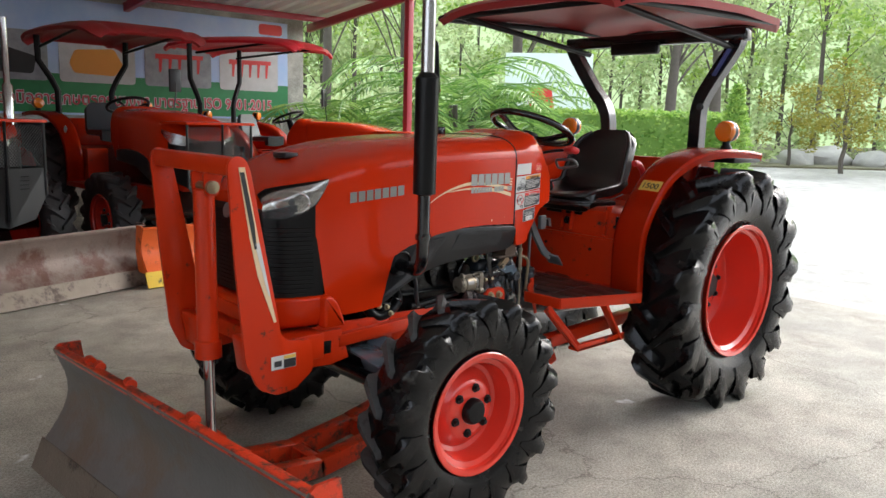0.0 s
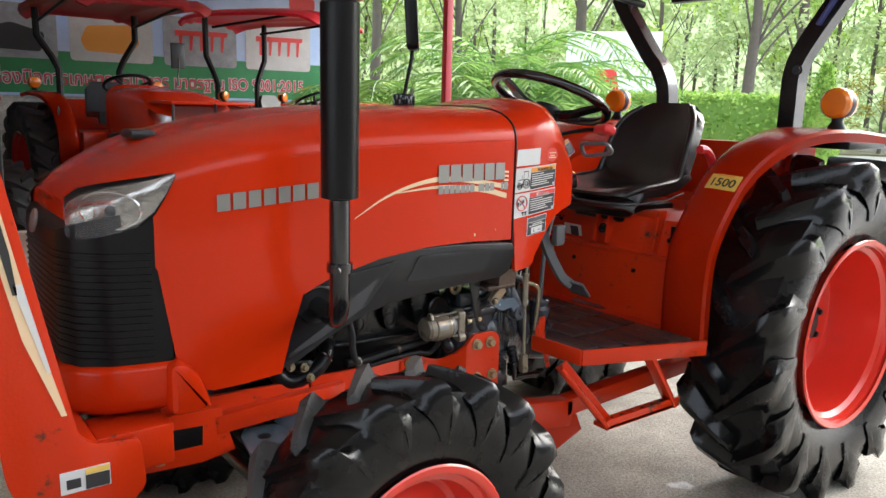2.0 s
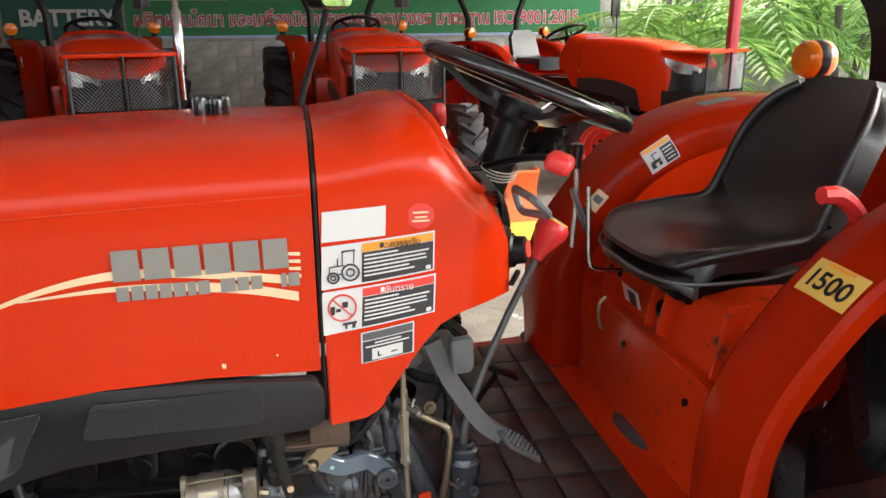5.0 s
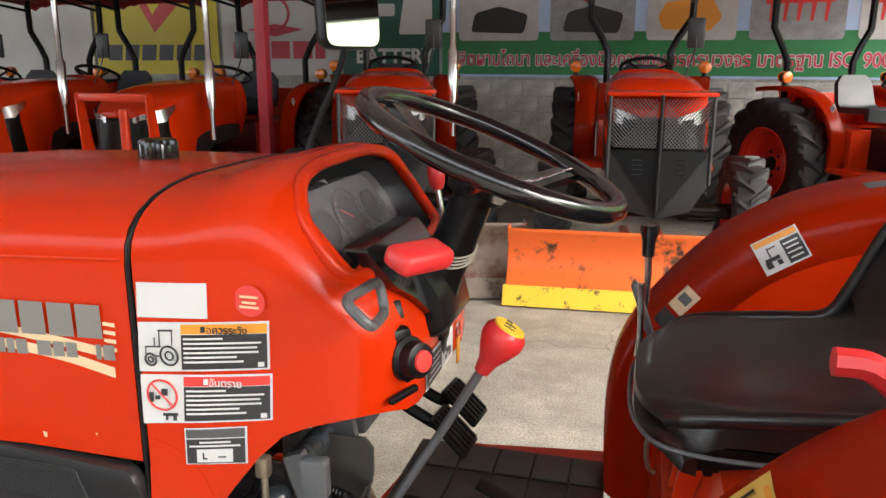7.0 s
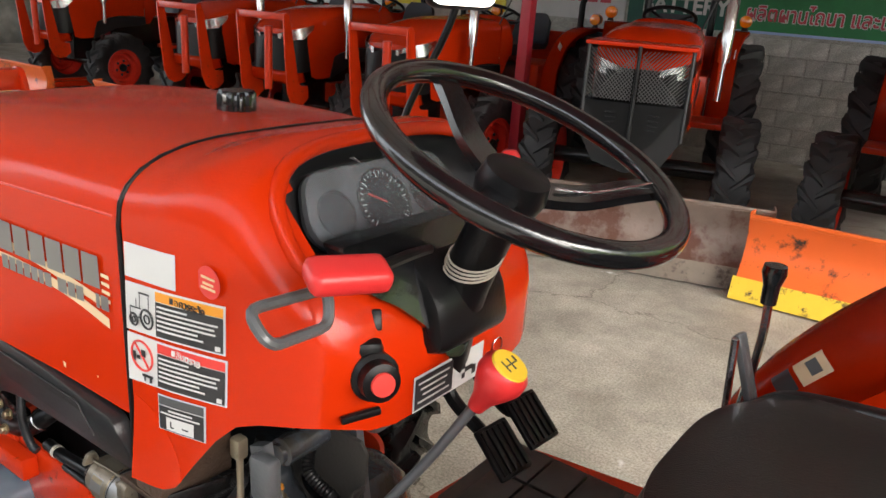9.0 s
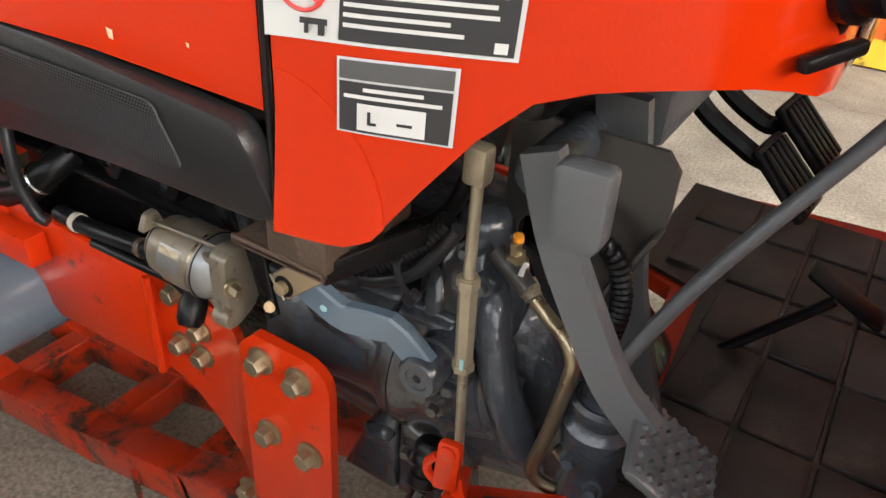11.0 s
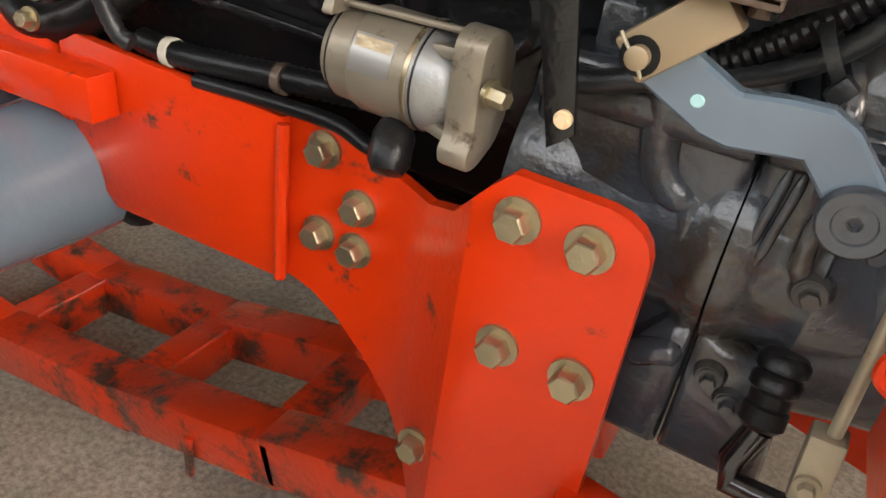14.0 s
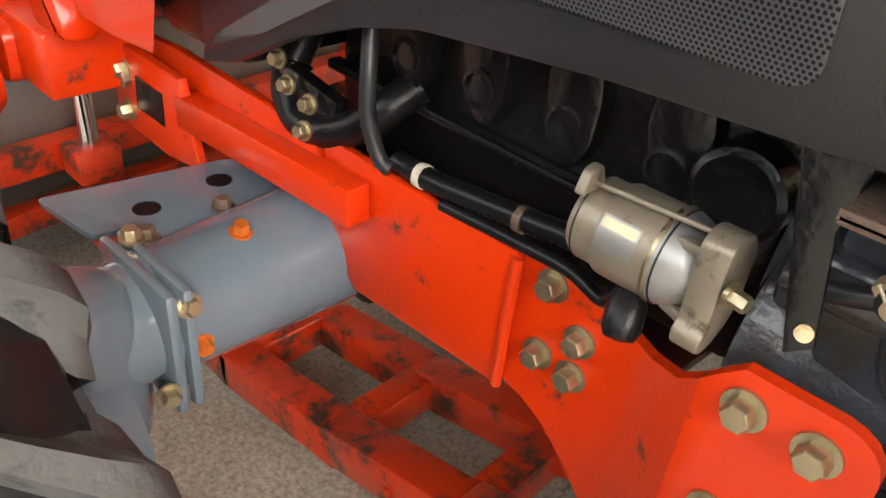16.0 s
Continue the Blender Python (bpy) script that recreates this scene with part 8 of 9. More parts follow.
for k in range(5):
    x0 = -1.02 + 1.115 * k
    bm = bm_new()
    plate(bm, rounded([(x0, 1.80), (x0 + 0.98, 1.80), (x0 + 0.98, 2.42), (x0, 2.42)], 0.06), "y", BY - 0.020, BY - 0.0165)
    ph = part("banner_photo", bm, PHOTO[k], ban, "printed picture of a farm implement")
    bm = bm_new()
    if k == 2:
        plate(bm, rounded([(x0 + 0.18, 1.92), (x0 + 0.70, 1.90), (x0 + 0.82, 2.05), (x0 + 0.70, 2.26), (x0 + 0.20, 2.22), (x0 + 0.12, 2.05)], 0.04), "y", BY - 0.0235, BY - 0.0205)
        part("photo_shape", bm, LABEL_ORANGE, ph)
    elif k in (3, 4):
        plate(bm, [(x0 + 0.15, 2.18), (x0 + 0.85, 2.20), (x0 + 0.86, 2.26), (x0 + 0.15, 2.25)], "y", BY - 0.0235, BY - 0.0205)
        for q in range(5):
            plate(bm, [(x0 + 0.2 + 0.14 * q, 2.0), (x0 + 0.23 + 0.14 * q, 2.0), (x0 + 0.25 + 0.14 * q, 2.2), (x0 + 0.2 + 0.14 * q, 2.2)], "y", BY - 0.0235, BY - 0.0205)
        part("photo_shape", bm, LABEL_RED, ph)
    else:
        plate(bm, rounded([(x0 + 0.15, 1.9), (x0 + 0.8, 1.88), (x0 + 0.85, 2.1), (x0 + 0.5, 2.2), (x0 + 0.2, 2.12)], 0.05), "y", BY - 0.0235, BY - 0.0205)
        part("photo_shape", bm, LABEL_BLACK, ph)
TXT = "ผลิตผานไถนา และเครื่องมือการเกษตรครบวงจร มาตรฐาน ISO 9001:2015"
probe = text_mesh("banner_text", TXT, 0.22, CANVAS_WHITE, ban, Matrix())
wide = max(v.co.x for v in probe.data.vertices)
bpy.data.objects.remove(probe)
k, x = 5.45 / wide, 0.0
words = TXT.split(" ")
spans = []
for w_ in words:
    probe = text_mesh("banner_text", w_, 0.22, CANVAS_WHITE, ban, Matrix())
    spans.append(max(v.co.x for v in probe.data.vertices))
    bpy.data.objects.remove(probe)
gap = (wide - sum(spans)) / (len(words) - 1)
for w_, span in zip(words, spans):
    for mt, dy, bold in ((CANVAS_WHITE, 0.0180, 0.012), (BAN_PINK, 0.0205, 0.003)):
        tx = text_mesh("banner_text", w_, 0.22, mt, ban, Matrix.Translation((-1.15 + x * k, BY - dy, 1.51)) @ pose(0, 0, 0, 90, 0, 0), bold)
        tx.scale = (k, 1, 1)
    x += span + gap
bm = bm_new()
plate(bm, rounded([(4.1, 2.66), (4.5, 2.66), (4.5, 2.82), (4.1, 2.82)], 0.05), "y", BY - 0.016, BY - 0.0125)
part("banner_emblem", bm, LABEL_RED, ban)

sg = flat_panel("battery_sign", -2.56, -1.27, 1.37, 2.75, BY, SIGN_GREEN, "dark green sign with white lettering", "sign")
text_mesh("sign_text", "BATTERY", 0.25, CANVAS_WHITE, sg, Matrix.Translation((-2.38, BY - 0.0140, 1.53)) @ pose(0, 0, 0, 90, 0, 0), 0.008)
for o in ([(-2.42, 1.88), (-2.20, 1.88), (-2.05, 2.5), (-2.27, 2.5)], [(-2.15, 2.1), (-1.85, 2.1), (-1.85, 2.25), (-2.12, 2.25)], [(-1.80, 1.88), (-1.42, 1.88), (-1.36, 2.1), (-1.38, 2.4), (-1.62, 2.5), (-1.70, 2.5)]):
    bm = bm_new()
    plate(bm, rounded(o, 0.03), "y", BY - 0.016, BY - 0.0125)
    part("emblem_shape", bm, CANVAS_WHITE, sg)
sg = flat_panel("tyre_sign", -4.28, -2.60, 1.37, 2.65, BY, CANVAS_WHITE, "white sign with dark red emblem and name bars", "sign")
for k, (x0, x1) in enumerate(((-4.12, -3.85), (-3.80, -3.60), (-3.56, -3.30), (-3.25, -2.98), (-2.94, -2.80))):
    bm = bm_new()
    plate(bm, [(x0, 1.58), (x1, 1.58), (x1, 1.80), (x0, 1.80)], "y", BY - 0.016, BY - 0.0125)
    part("name_bar", bm, BAN_PINK, sg)
bm = bm_new()
tube(bm, [(-3.5 + 0.2 * math.cos(a), BY - 0.014, 2.15 + 0.2 * math.sin(a)) for a in [2 * math.pi * q / 24 for q in range(24)]], 0.02, 6, closed=True)
plate(bm, [(-3.9, 1.95), (-3.5, 2.02), (-3.1, 1.95), (-3.5, 1.86)], "y", BY - 0.015, BY - 0.0122)
part("emblem_shape", bm, BAN_PINK, sg)
sg = flat_panel("tyre_sign", -6.25, -4.34, 1.37, 2.75, BY, SIGN_YELLOW, "yellow sign with black name bars and red arrow emblem", "sign")
for k in range(6):
    x0 = -6.08 + 0.27 * k
    bm = bm_new()
    plate(bm, [(x0, 1.55), (x0 + 0.22, 1.55), (x0 + 0.25, 1.76), (x0 + 0.03, 1.76)], "y", BY - 0.016, BY - 0.0125)
    part("name_bar", bm, LABEL_BLACK, sg)
bm = bm_new()
plate(bm, [(-5.65, 2.5), (-5.3, 1.92), (-4.95, 2.25), (-5.1, 2.5), (-5.2, 2.3), (-5.32, 2.15), (-5.5, 2.5)], "y", BY - 0.016, BY - 0.0125)
part("emblem_shape", bm, LABEL_RED, sg)
bm = bm_new()
box(bm, WALL_X + 0.05, -6.3, BY - 0.03, BY - 0.01, 1.0, 2.9)
solid("wall_sheet", bm, SHEET, "grey metal sheets against the wall", "wall panel", kind="structure")

# blocks of the wall that show between the tractors
BLK = concrete("block_face", (0.62, 0.62, 0.59), 2.5)
bm = bm_new()
box(bm, 0, 0.385, -0.012, 0, 0, 0.18, 0.004, None, 1)
bme = mesh_of("block", bm, BLK)
for r in range(7):
    for c in range(16):
        x = -1.4 + 0.395 * c + (0.2 if r % 2 else 0)
        if x + 0.385 > EDGE_X - 0.45:
            continue
        ob = new("block", bme)
        ob.location = (x, WALL_Y - 0.001, 0.01 + 0.19 * r)
        ob.parent = wall_back

# ---- store of parts along the far end of the back wall ----
CARD = material("brown_cardboard", (0.3, 0.18, 0.09), 0.8, 0, 0.2, 6, 0.002, 60)
CLOTH_BLUE = material("pale_blue_sacking", (0.35, 0.45, 0.55), 0.8, 0, 0.2, 9, 0.006, 30)
OLD_BOARD = material("dusty_white_board", (0.5, 0.5, 0.47), 0.6, 0, 0.2, 3, 0.001, 60, dirt=0.3, dirt_scale=4)
TARP = material("brown_tarpaulin", (0.2, 0.12, 0.07), 0.7, 0, 0.25, 5, 0.01, 12)
crng = random.Random(11)


def make_shelf(x0, x1, y, levels):
    rack = thing("storage_shelf", "grey steel shelf loaded with parts against the wall", "shelf", (x0, y, 0))
    for x in (0.0, x1 - x0):
        for dy in (-0.25, 0.25):
            bm = bm_new()
            box(bm, x - 0.02, x + 0.02, dy - 0.02, dy + 0.02, 0, levels[-1] + 0.5, 0.003)
            part("upright", bm, GREY_LEVER, rack)
    for z in levels:
        bm = bm_new()
        box(bm, -0.03, x1 - x0 + 0.03, -0.28, 0.28, z - 0.02, z, 0.003)
        box(bm, -0.03, x1 - x0 + 0.03, -0.285, -0.27, z - 0.05, z, 0.002)
        part("shelf_board", bm, GREY_PLASTIC, rack)


def make_carton(x, y, z, w, d, h, mat, turn):
    box_t = thing("carton", "worn brown carton stored on the shelf", "box", (x, y, z), group="stored cartons")
    box_t.matrix_basis = pose(x, y, z, 0, 0, turn)
    bm = bm_new()
    box(bm, -w / 2, w / 2, -d / 2, d / 2, 0, h, 0.006)
    part("carton_body", bm, mat, box_t)
    for s in (-1, 1):
        bm = bm_new()
        box(bm, -w / 2, w / 2, min(0.002 * s, d / 2 * s), max(0.002 * s, d / 2 * s), h + 0.001, h + 0.005)
        part("flap", bm, mat, box_t)


for x0, x1 in ((-14.0, -11.9), (-11.7, -9.3)):
    make_shelf(x0, x1, 8.05, (0.35, 1.27, 1.95))
    for z in (0.35, 1.27, 1.95):
        x = x0 + 0.25
        while x < x1 - 0.2:
            w = crng.uniform(0.22, 0.5)
            make_carton(x + w / 2 - 0.1, 8.05, z, w, crng.uniform(0.25, 0.42), crng.uniform(0.15, 0.42), (CARD, OLD_BOARD, GREY_LEVER, CARD, CLOTH_BLUE, RUST)[crng.randrange(6)], crng.uniform(-8, 8))
            x += w + crng.uniform(0.04, 0.25)
bm = bm_new()
box(bm, -11.5, -9.1, 7.62, 7.66, 0.02, 1.16, 0.004)
solid("leaning_board", bm, OLD_BOARD, "dusty white board standing before the shelf", "board")


def make_drape(x, y, z, w, d, h, mat, name, label, category):
    """A sagging heap of cloth."""
    bm = bm_new()
    rows = []
    for i in range(15):
        row = []
        for j in range(15):
            u, v = i / 7 - 1, j / 7 - 1
            r = max(abs(u), abs(v))
            q = noise.noise(V((u * 1.7, v * 1.7, x))) * 0.3
            row.append(bm.verts.new((x + u * w, y + v * d, z + h * max(0.0, (1 - r ** 2.4)) * (0.85 + q))))
        rows.append(row)
    skin(bm, rows, closed=False, caps=False)
    bmesh.ops.solidify(bm, geom=bm.faces[:], thickness=0.01)
    return solid(name, bm, mat, label, category)


make_drape(-8.6, 8.0, 0.0, 0.55, 0.3, 1.25, TARP, "covered_heap", "heap under a brown tarpaulin by the wall", "heap")
make_drape(-12.7, 7.2, 0.0, 0.35, 0.3, 0.9, CLOTH_BLUE, "sack", "pale blue sack standing on the floor", "sack")
bm = bm_new()
stack(bm, (-12.0, 6.9, 0), (0, 0, 1), [(0, 0.13), (0.005, 0.14), (0.34, 0.17), (0.36, 0.175), (0.36, 0.16), (0.02, 0.125), (0.02, 0.002)], 24)
solid("bucket", bm, CANVAS_WHITE, "white plastic bucket on the floor", "bucket")

# ---- stickers and lettering bars on the tractor's left side ----
def side_y(x):
    return YC - (lerp_table(HOOD, x) if x < 0.633 else lerp_table(COWL, x))[0]


def decal(name, quad, mat, parent, lift=0.0015, sub=(0, 1, 0, 1), label="", n=8):
    """A thin sheet on the bonnet or cowl side; quad holds its (x, z) corners: top left, top right, bottom right, bottom left."""
    u0, u1, v0, v1 = sub
    tl, tr, br, bl_ = (V((*q, 0)) for q in quad)
    bm = bm_new()
    rows = []
    for i in range(n + 1):
        u = u0 + (u1 - u0) * i / n
        col = []
        for v in (v0, v1):
            p = tl.lerp(tr, u).lerp(bl_.lerp(br, u), v)
            col.append(bm.verts.new((p.x, side_y(p.x) - lift, p.y)))
        rows.append(col)
    skin(bm, rows, closed=False, caps=False)
    return part(name, bm, mat, parent, label)


W1 = [(0.643, 1.264), (0.744, 1.268), (0.742, 1.219), (0.640, 1.215)]
st = decal("blank_sticker", W1, CANVAS_WHITE, cowl, label="faded white blank sticker")
A1 = [(0.640, 1.208), (0.825, 1.219), (0.823, 1.151), (0.636, 1.136)]
A2 = [(0.637, 1.132), (0.826, 1.145), (0.823, 1.077), (0.632, 1.058)]
A3 = [(0.696, 1.056), (0.787, 1.066), (0.785, 1.010), (0.695, 1.001)]
for q, head, nm in ((A1, LABEL_ORANGE, "black and orange warning sticker with tractor sign"), (A2, LABEL_RED, "black and red danger sticker with ban sign")):
    st = decal("warning_sticker", q, CANVAS_WHITE, cowl, label=nm)
    decal("sticker_ground", q, LABEL_BLACK, st, 0.0025, (0.345, 0.985, 0.25, 0.96))
    decal("sticker_heading", q, head, st, 0.0025, (0.345, 0.985, 0.04, 0.235))
    word, ink = ("\u0e02\u0e49\u0e2d\u0e04\u0e27\u0e23\u0e23\u0e30\u0e27\u0e31\u0e07", LABEL_BLACK) if head is LABEL_ORANGE else ("\u0e2d\u0e31\u0e19\u0e15\u0e23\u0e32\u0e22", CANVAS_WHITE)
    cx, cz = q[0][0] + 0.125, q[0][1] - 0.0085
    text_mesh("heading_text", word, 0.015, ink, st, Matrix.Translation((cx, side_y(cx) - 0.0045, cz)) @ pose(0, 0, 0, 90, 0, 2) @ pose(0, 0, 0, 0, 0, 3), 0.0, align="CENTER")
    decal("warning_triangle", q, ink, st, 0.0035, (0.50, 0.535, 0.08, 0.2), n=2)
    for k, w in enumerate((0.30, 0.58, 0.55, 0.56, 0.40, 0.45)):
        decal("text_bar", q, CANVAS_WHITE, st, 0.0035, (0.365, 0.365 + w, 0.31 + 0.095 * k, 0.35 + 0.095 * k))
    if head is LABEL_ORANGE:
        for o, sz in (((0.085, 0.74), 0.0085), ((0.235, 0.66), 0.0135)):
            wx = q[0][0] + (q[1][0] - q[0][0]) * o[0]
            wz = q[0][1] + (q[3][1] - q[0][1]) * o[1] + 0.01 * o[0]
            for rr, tk in ((sz, 0.0016), (sz * 0.45, 0.0012)):
                bm = bm_new()
                tube(bm, [(wx + rr * math.cos(a), side_y(wx) - 0.003, wz + rr * math.sin(a)) for a in [2 * math.pi * k / 20 for k in range(20)]], tk, 5, closed=True)
                part("sign_wheel", bm, LABEL_BLACK, st)
        for sb in ((0.06, 0.19, 0.47, 0.50), (0.06, 0.07, 0.47, 0.66), (0.17, 0.18, 0.16, 0.5), (0.165, 0.285, 0.14, 0.18), (0.27, 0.28, 0.18, 0.46), (0.12, 0.17, 0.66, 0.69), (0.13, 0.14, 0.3, 0.48)):
            decal("sign_line", q, LABEL_BLACK, st, 0.0035, sb)
    else:
        bm = bm_new()
        c = V((0.668, 0, 1.104))
        tube(bm, [(c.x + 0.022 * math.cos(a), side_y(c.x + 0.022 * math.cos(a)) - 0.003, c.z + 0.022 * math.sin(a)) for a in [2 * math.pi * k / 32 for k in range(32)]], 0.0016, 5, closed=True)
        tube(bm, [(c.x - 0.015, side_y(c.x) - 0.003, c.z + 0.015), (c.x + 0.015, side_y(c.x) - 0.003, c.z - 0.015)], 0.0014, 5)
        part("ban_sign", bm, LABEL_RED, st)
        for sb in ((0.07, 0.11, 0.35, 0.55), (0.12, 0.16, 0.42, 0.5), (0.17, 0.22, 0.28, 0.42), (0.18, 0.30, 0.78, 0.84), (0.20, 0.22, 0.84, 0.93), (0.26, 0.29, 0.84, 0.94)):
            decal("sign_line", q, LABEL_BLACK, st, 0.0035, sb)
    decal("code_mark", q, CANVAS_WHITE, st, 0.0035, (0.92, 0.965, 0.83, 0.93))
st = decal("notice_sticker", A3, CANVAS_WHITE, cowl, label="small grey and black notice sticker")
decal("sticker_ground", A3, LABEL_BLACK, st, 0.0025, (0.03, 0.97, 0.30, 0.97))
decal("sticker_heading", A3, MESH_GREY, st, 0.0025, (0.03, 0.97, 0.03, 0.27))
for k, (a, b) in enumerate(((0.25, 0.75), (0.08, 0.9))):
    decal("text_bar", A3, CANVAS_WHITE, st, 0.0035, (a, b, 0.36 + 0.1 * k, 0.41 + 0.1 * k))
decal("notice_picture", A3, CANVAS_WHITE, st, 0.0035, (0.2, 0.78, 0.57, 0.93))
for sb in ((0.3, 0.33, 0.66, 0.82), (0.30, 0.38, 0.80, 0.84), (0.55, 0.68, 0.76, 0.80)):
    decal("sign_line", A3, LABEL_BLACK, st, 0.0045, sb)
bm = bm_new()
vs = [bm.verts.new((0.801 + 0.0225 * math.cos(a), side_y(0.801) - 0.003, 1.246 + 0.0215 * math.sin(a))) for a in [2 * math.pi * k / 32 for k in range(32)]]
bm.faces.new(vs)
st = part("round_sticker", bm, LABEL_RED, cowl, "round red sticker with faint pale print")
for dz, w in ((0.006, 0.013), (-0.002, 0.010), (-0.008, 0.014)):
    bm = bm_new()
    box(bm, 0.801 - w, 0.801 + w, side_y(0.801) - 0.0045, side_y(0.801) - 0.0035, 1.246 + dz - 0.0015, 1.246 + dz + 0.0015)
    part("text_bar", bm, CREAM, st)

hood_ob = [o for o in tractor.children if o.name == "hood"][0]
# maker's name as plain bars over a cream sweep
SW = [((0.073, 1.102), (0.16, 1.148), (0.25, 1.176), (0.34, 1.188), (0.45, 1.180), (0.60, 1.155)), ((0.20, 1.160), (0.32, 1.168), (0.42, 1.162), (0.52, 1.148), (0.60, 1.128))]
for line, w0 in zip(SW, (0.010, 0.011)):
    pts = spline([(x, z, 0) for x, z in line], 8)
    bm = bm_new()
    rows = []
    for i, p in enumerate(pts):
        w = w0 * (0.15 + 0.85 * min(1, i / (0.6 * len(pts))))
        rows.append([bm.verts.new((p.x, side_y(p.x) - 0.0018, p.y + w)), bm.verts.new((p.x, side_y(p.x) - 0.0018, p.y - w * 0.4))])
    skin(bm, rows, closed=False, caps=False)
    part("side_sweep", bm, CREAM, hood_ob, "cream swoosh stripe on the bonnet side")
for k in range(4):
    z = 1.205 - 0.012 * k
    decal("side_dash", [(0.588, z), (0.606, z - 0.001), (0.606, z - 0.007), (0.588, z - 0.005)], CREAM, hood_ob, 0.0018, n=2)
for k in range(6):
    x0 = 0.334 + 0.0432 * k
    decal("name_bar", [(x0, 1.229), (x0 + 0.037, 1.229), (x0 + 0.038, 1.181), (x0, 1.181)], SILVER, hood_ob, 0.004, n=3)
x0 = 0.335
for w in (0.018, 0.017, 0.017, 0.017, 0.017, 0.012, 0.017, 0.010, 0.022, 0.017, 0.017, 0.010, 0.010, 0.008, 0.017):
    if w != 0.010 or x0 < 0.4:
        decal("name_bar", [(x0, 1.172), (x0 + w, 1.172), (x0 + w, 1.150), (x0, 1.150)], SILVER, hood_ob, 0.003, n=2)
    x0 += w + 0.003
for k in range(7):
    x0 = -0.281 + 0.037 * k
    z1 = 1.180 + 0.019 * k / 7 + 0.0
    decal("model_bar", [(x0, z1), (x0 + 0.030, z1 + 0.002), (x0 + 0.030, z1 - 0.036), (x0, z1 - 0.038)], SILVER, hood_ob, 0.004, n=2)
for x, z, r in ((0.477, 1.026, 0.0035), (0.56, 1.034, 0.0015)):
    decal("paint_chip", [(x - r, z + r * 1.4), (x + r, z + r), (x + r * 0.8, z - r * 1.3), (x - r * 0.7, z - r)], CREAM, hood_ob, 0.001, n=2)

# arm base sticker
bm = bm_new()
box(bm, -0.643, -0.548, -0.3085, -0.3065, 0.598, 0.645)
st = part("arm_sticker", bm, CANVAS_WHITE, tractor, "small warning sticker on the arm base")
for x0, x1, z0, z1, mt in ((-0.596, -0.550, 0.600, 0.630, LABEL_BLACK), (-0.596, -0.550, 0.632, 0.643, LABEL_YELLOW), (-0.632, -0.605, 0.608, 0.628, LABEL_BLACK)):
    bm = bm_new()
    box(bm, x0, x1, -0.3105, -0.309, z0, z1)
    part("sticker_field", bm, mt, st)

# stickers that follow the surface under them
from mathutils.bvhtree import BVHTree


def surface_of(ob):
    me = ob.data
    return BVHTree.FromPolygons([v.co.copy() for v in me.vertices], [tuple(p.vertices) for p in me.polygons])


def wrap_decal(name, tree, c, u, v, w, h, mat, parent, lift=0.0015, label="", n=6, off=(0, 0)):
    c, u, v = V(c), V(u).normalized(), V(v)
    v = (v - u * v.dot(u)).normalized()
    nrm = u.cross(v)
    bm = bm_new()
    rows = []
    for i in range(n + 1):
        row = []
        for j in range(n + 1):
            p = c + u * (off[0] + w * (i / n - 0.5)) + v * (off[1] + h * (j / n - 0.5))
            hit = tree.ray_cast(p + nrm * 0.15, -nrm, 0.3)[0]
            row.append(bm.verts.new((hit or p) + nrm * lift))
        rows.append(row)
    skin(bm, rows, closed=False, caps=False)
    return part(name, bm, mat, parent, label)


tl_, tr_ = surface_of(fl), surface_of(fr)
c, u, v = (1.392, -0.408, 1.165), (-0.02, -0.114, 0.018), (0.05, 0.0, 0.045)
st = wrap_decal("load_sticker", tl_, c, u, v, 0.112, 0.064, LABEL_YELLOW, fl, label="yellow sticker with the black number 1500")
c, u, v = V(c), V(u).normalized(), V(v)
v = (v - u * v.dot(u)).normalized()
nn = u.cross(v)
hit = tl_.ray_cast(c + nn * 0.15, -nn, 0.3)[0] or c
m4 = Matrix((u.to_tuple() + (0,), v.to_tuple() + (0,), nn.to_tuple() + (0,), (0, 0, 0, 1))).transposed()
tm = text_mesh("number", "1500", 0.046, LABEL_BLACK, st, Matrix.Identity(4), 0.001, align="CENTER")
mt4 = Matrix.Translation(c - v * 0.019) @ m4
for vert in tm.data.vertices:
    p = mt4 @ vert.co
    p -= nn * (p - c).dot(nn)
    vert.co = (tl_.ray_cast(p + nn * 0.15, -nn, 0.3)[0] or p) + nn * 0.0035
wrap_decal("text_bar", tl_, c, u, v, 0.06, 0.006, LABEL_ORANGE, st, 0.003, off=(0.0, 0.026))
c, u, v = (1.545, 0.455, 1.215), (0.065, 0.0, 0.040), (-0.03, 0.035, 0.05)
st = wrap_decal("warning_sticker", tr_, c, u, v, 0.088, 0.064, CANVAS_WHITE, fr, label="white sticker with tractor sign and orange heading")
wrap_decal("sticker_field", tr_, c, u, v, 0.036, 0.044, LABEL_BLACK, st, 0.003, off=(0.023, -0.007))
wrap_decal("sticker_heading", tr_, c, u, v, 0.082, 0.011, LABEL_ORANGE, st, 0.003, off=(0, 0.024))
for du, dv, w, h in ((-0.02, -0.010, 0.028, 0.007), (-0.030, -0.018, 0.012, 0.012), (-0.010, -0.019, 0.009, 0.009), (-0.022, 0.003, 0.003, 0.018), (-0.014, 0.010, 0.016, 0.003)):
    wrap_decal("sign_line", tr_, c, u, v, w, h, LABEL_BLACK, st, 0.003, n=2, off=(du, dv))
for k in range(4):
    wrap_decal("text_bar", tr_, c, u, v, 0.028 - 0.004 * (k % 2), 0.003, CANVAS_WHITE, st, 0.0042, n=2, off=(0.022, 0.006 - 0.009 * k))
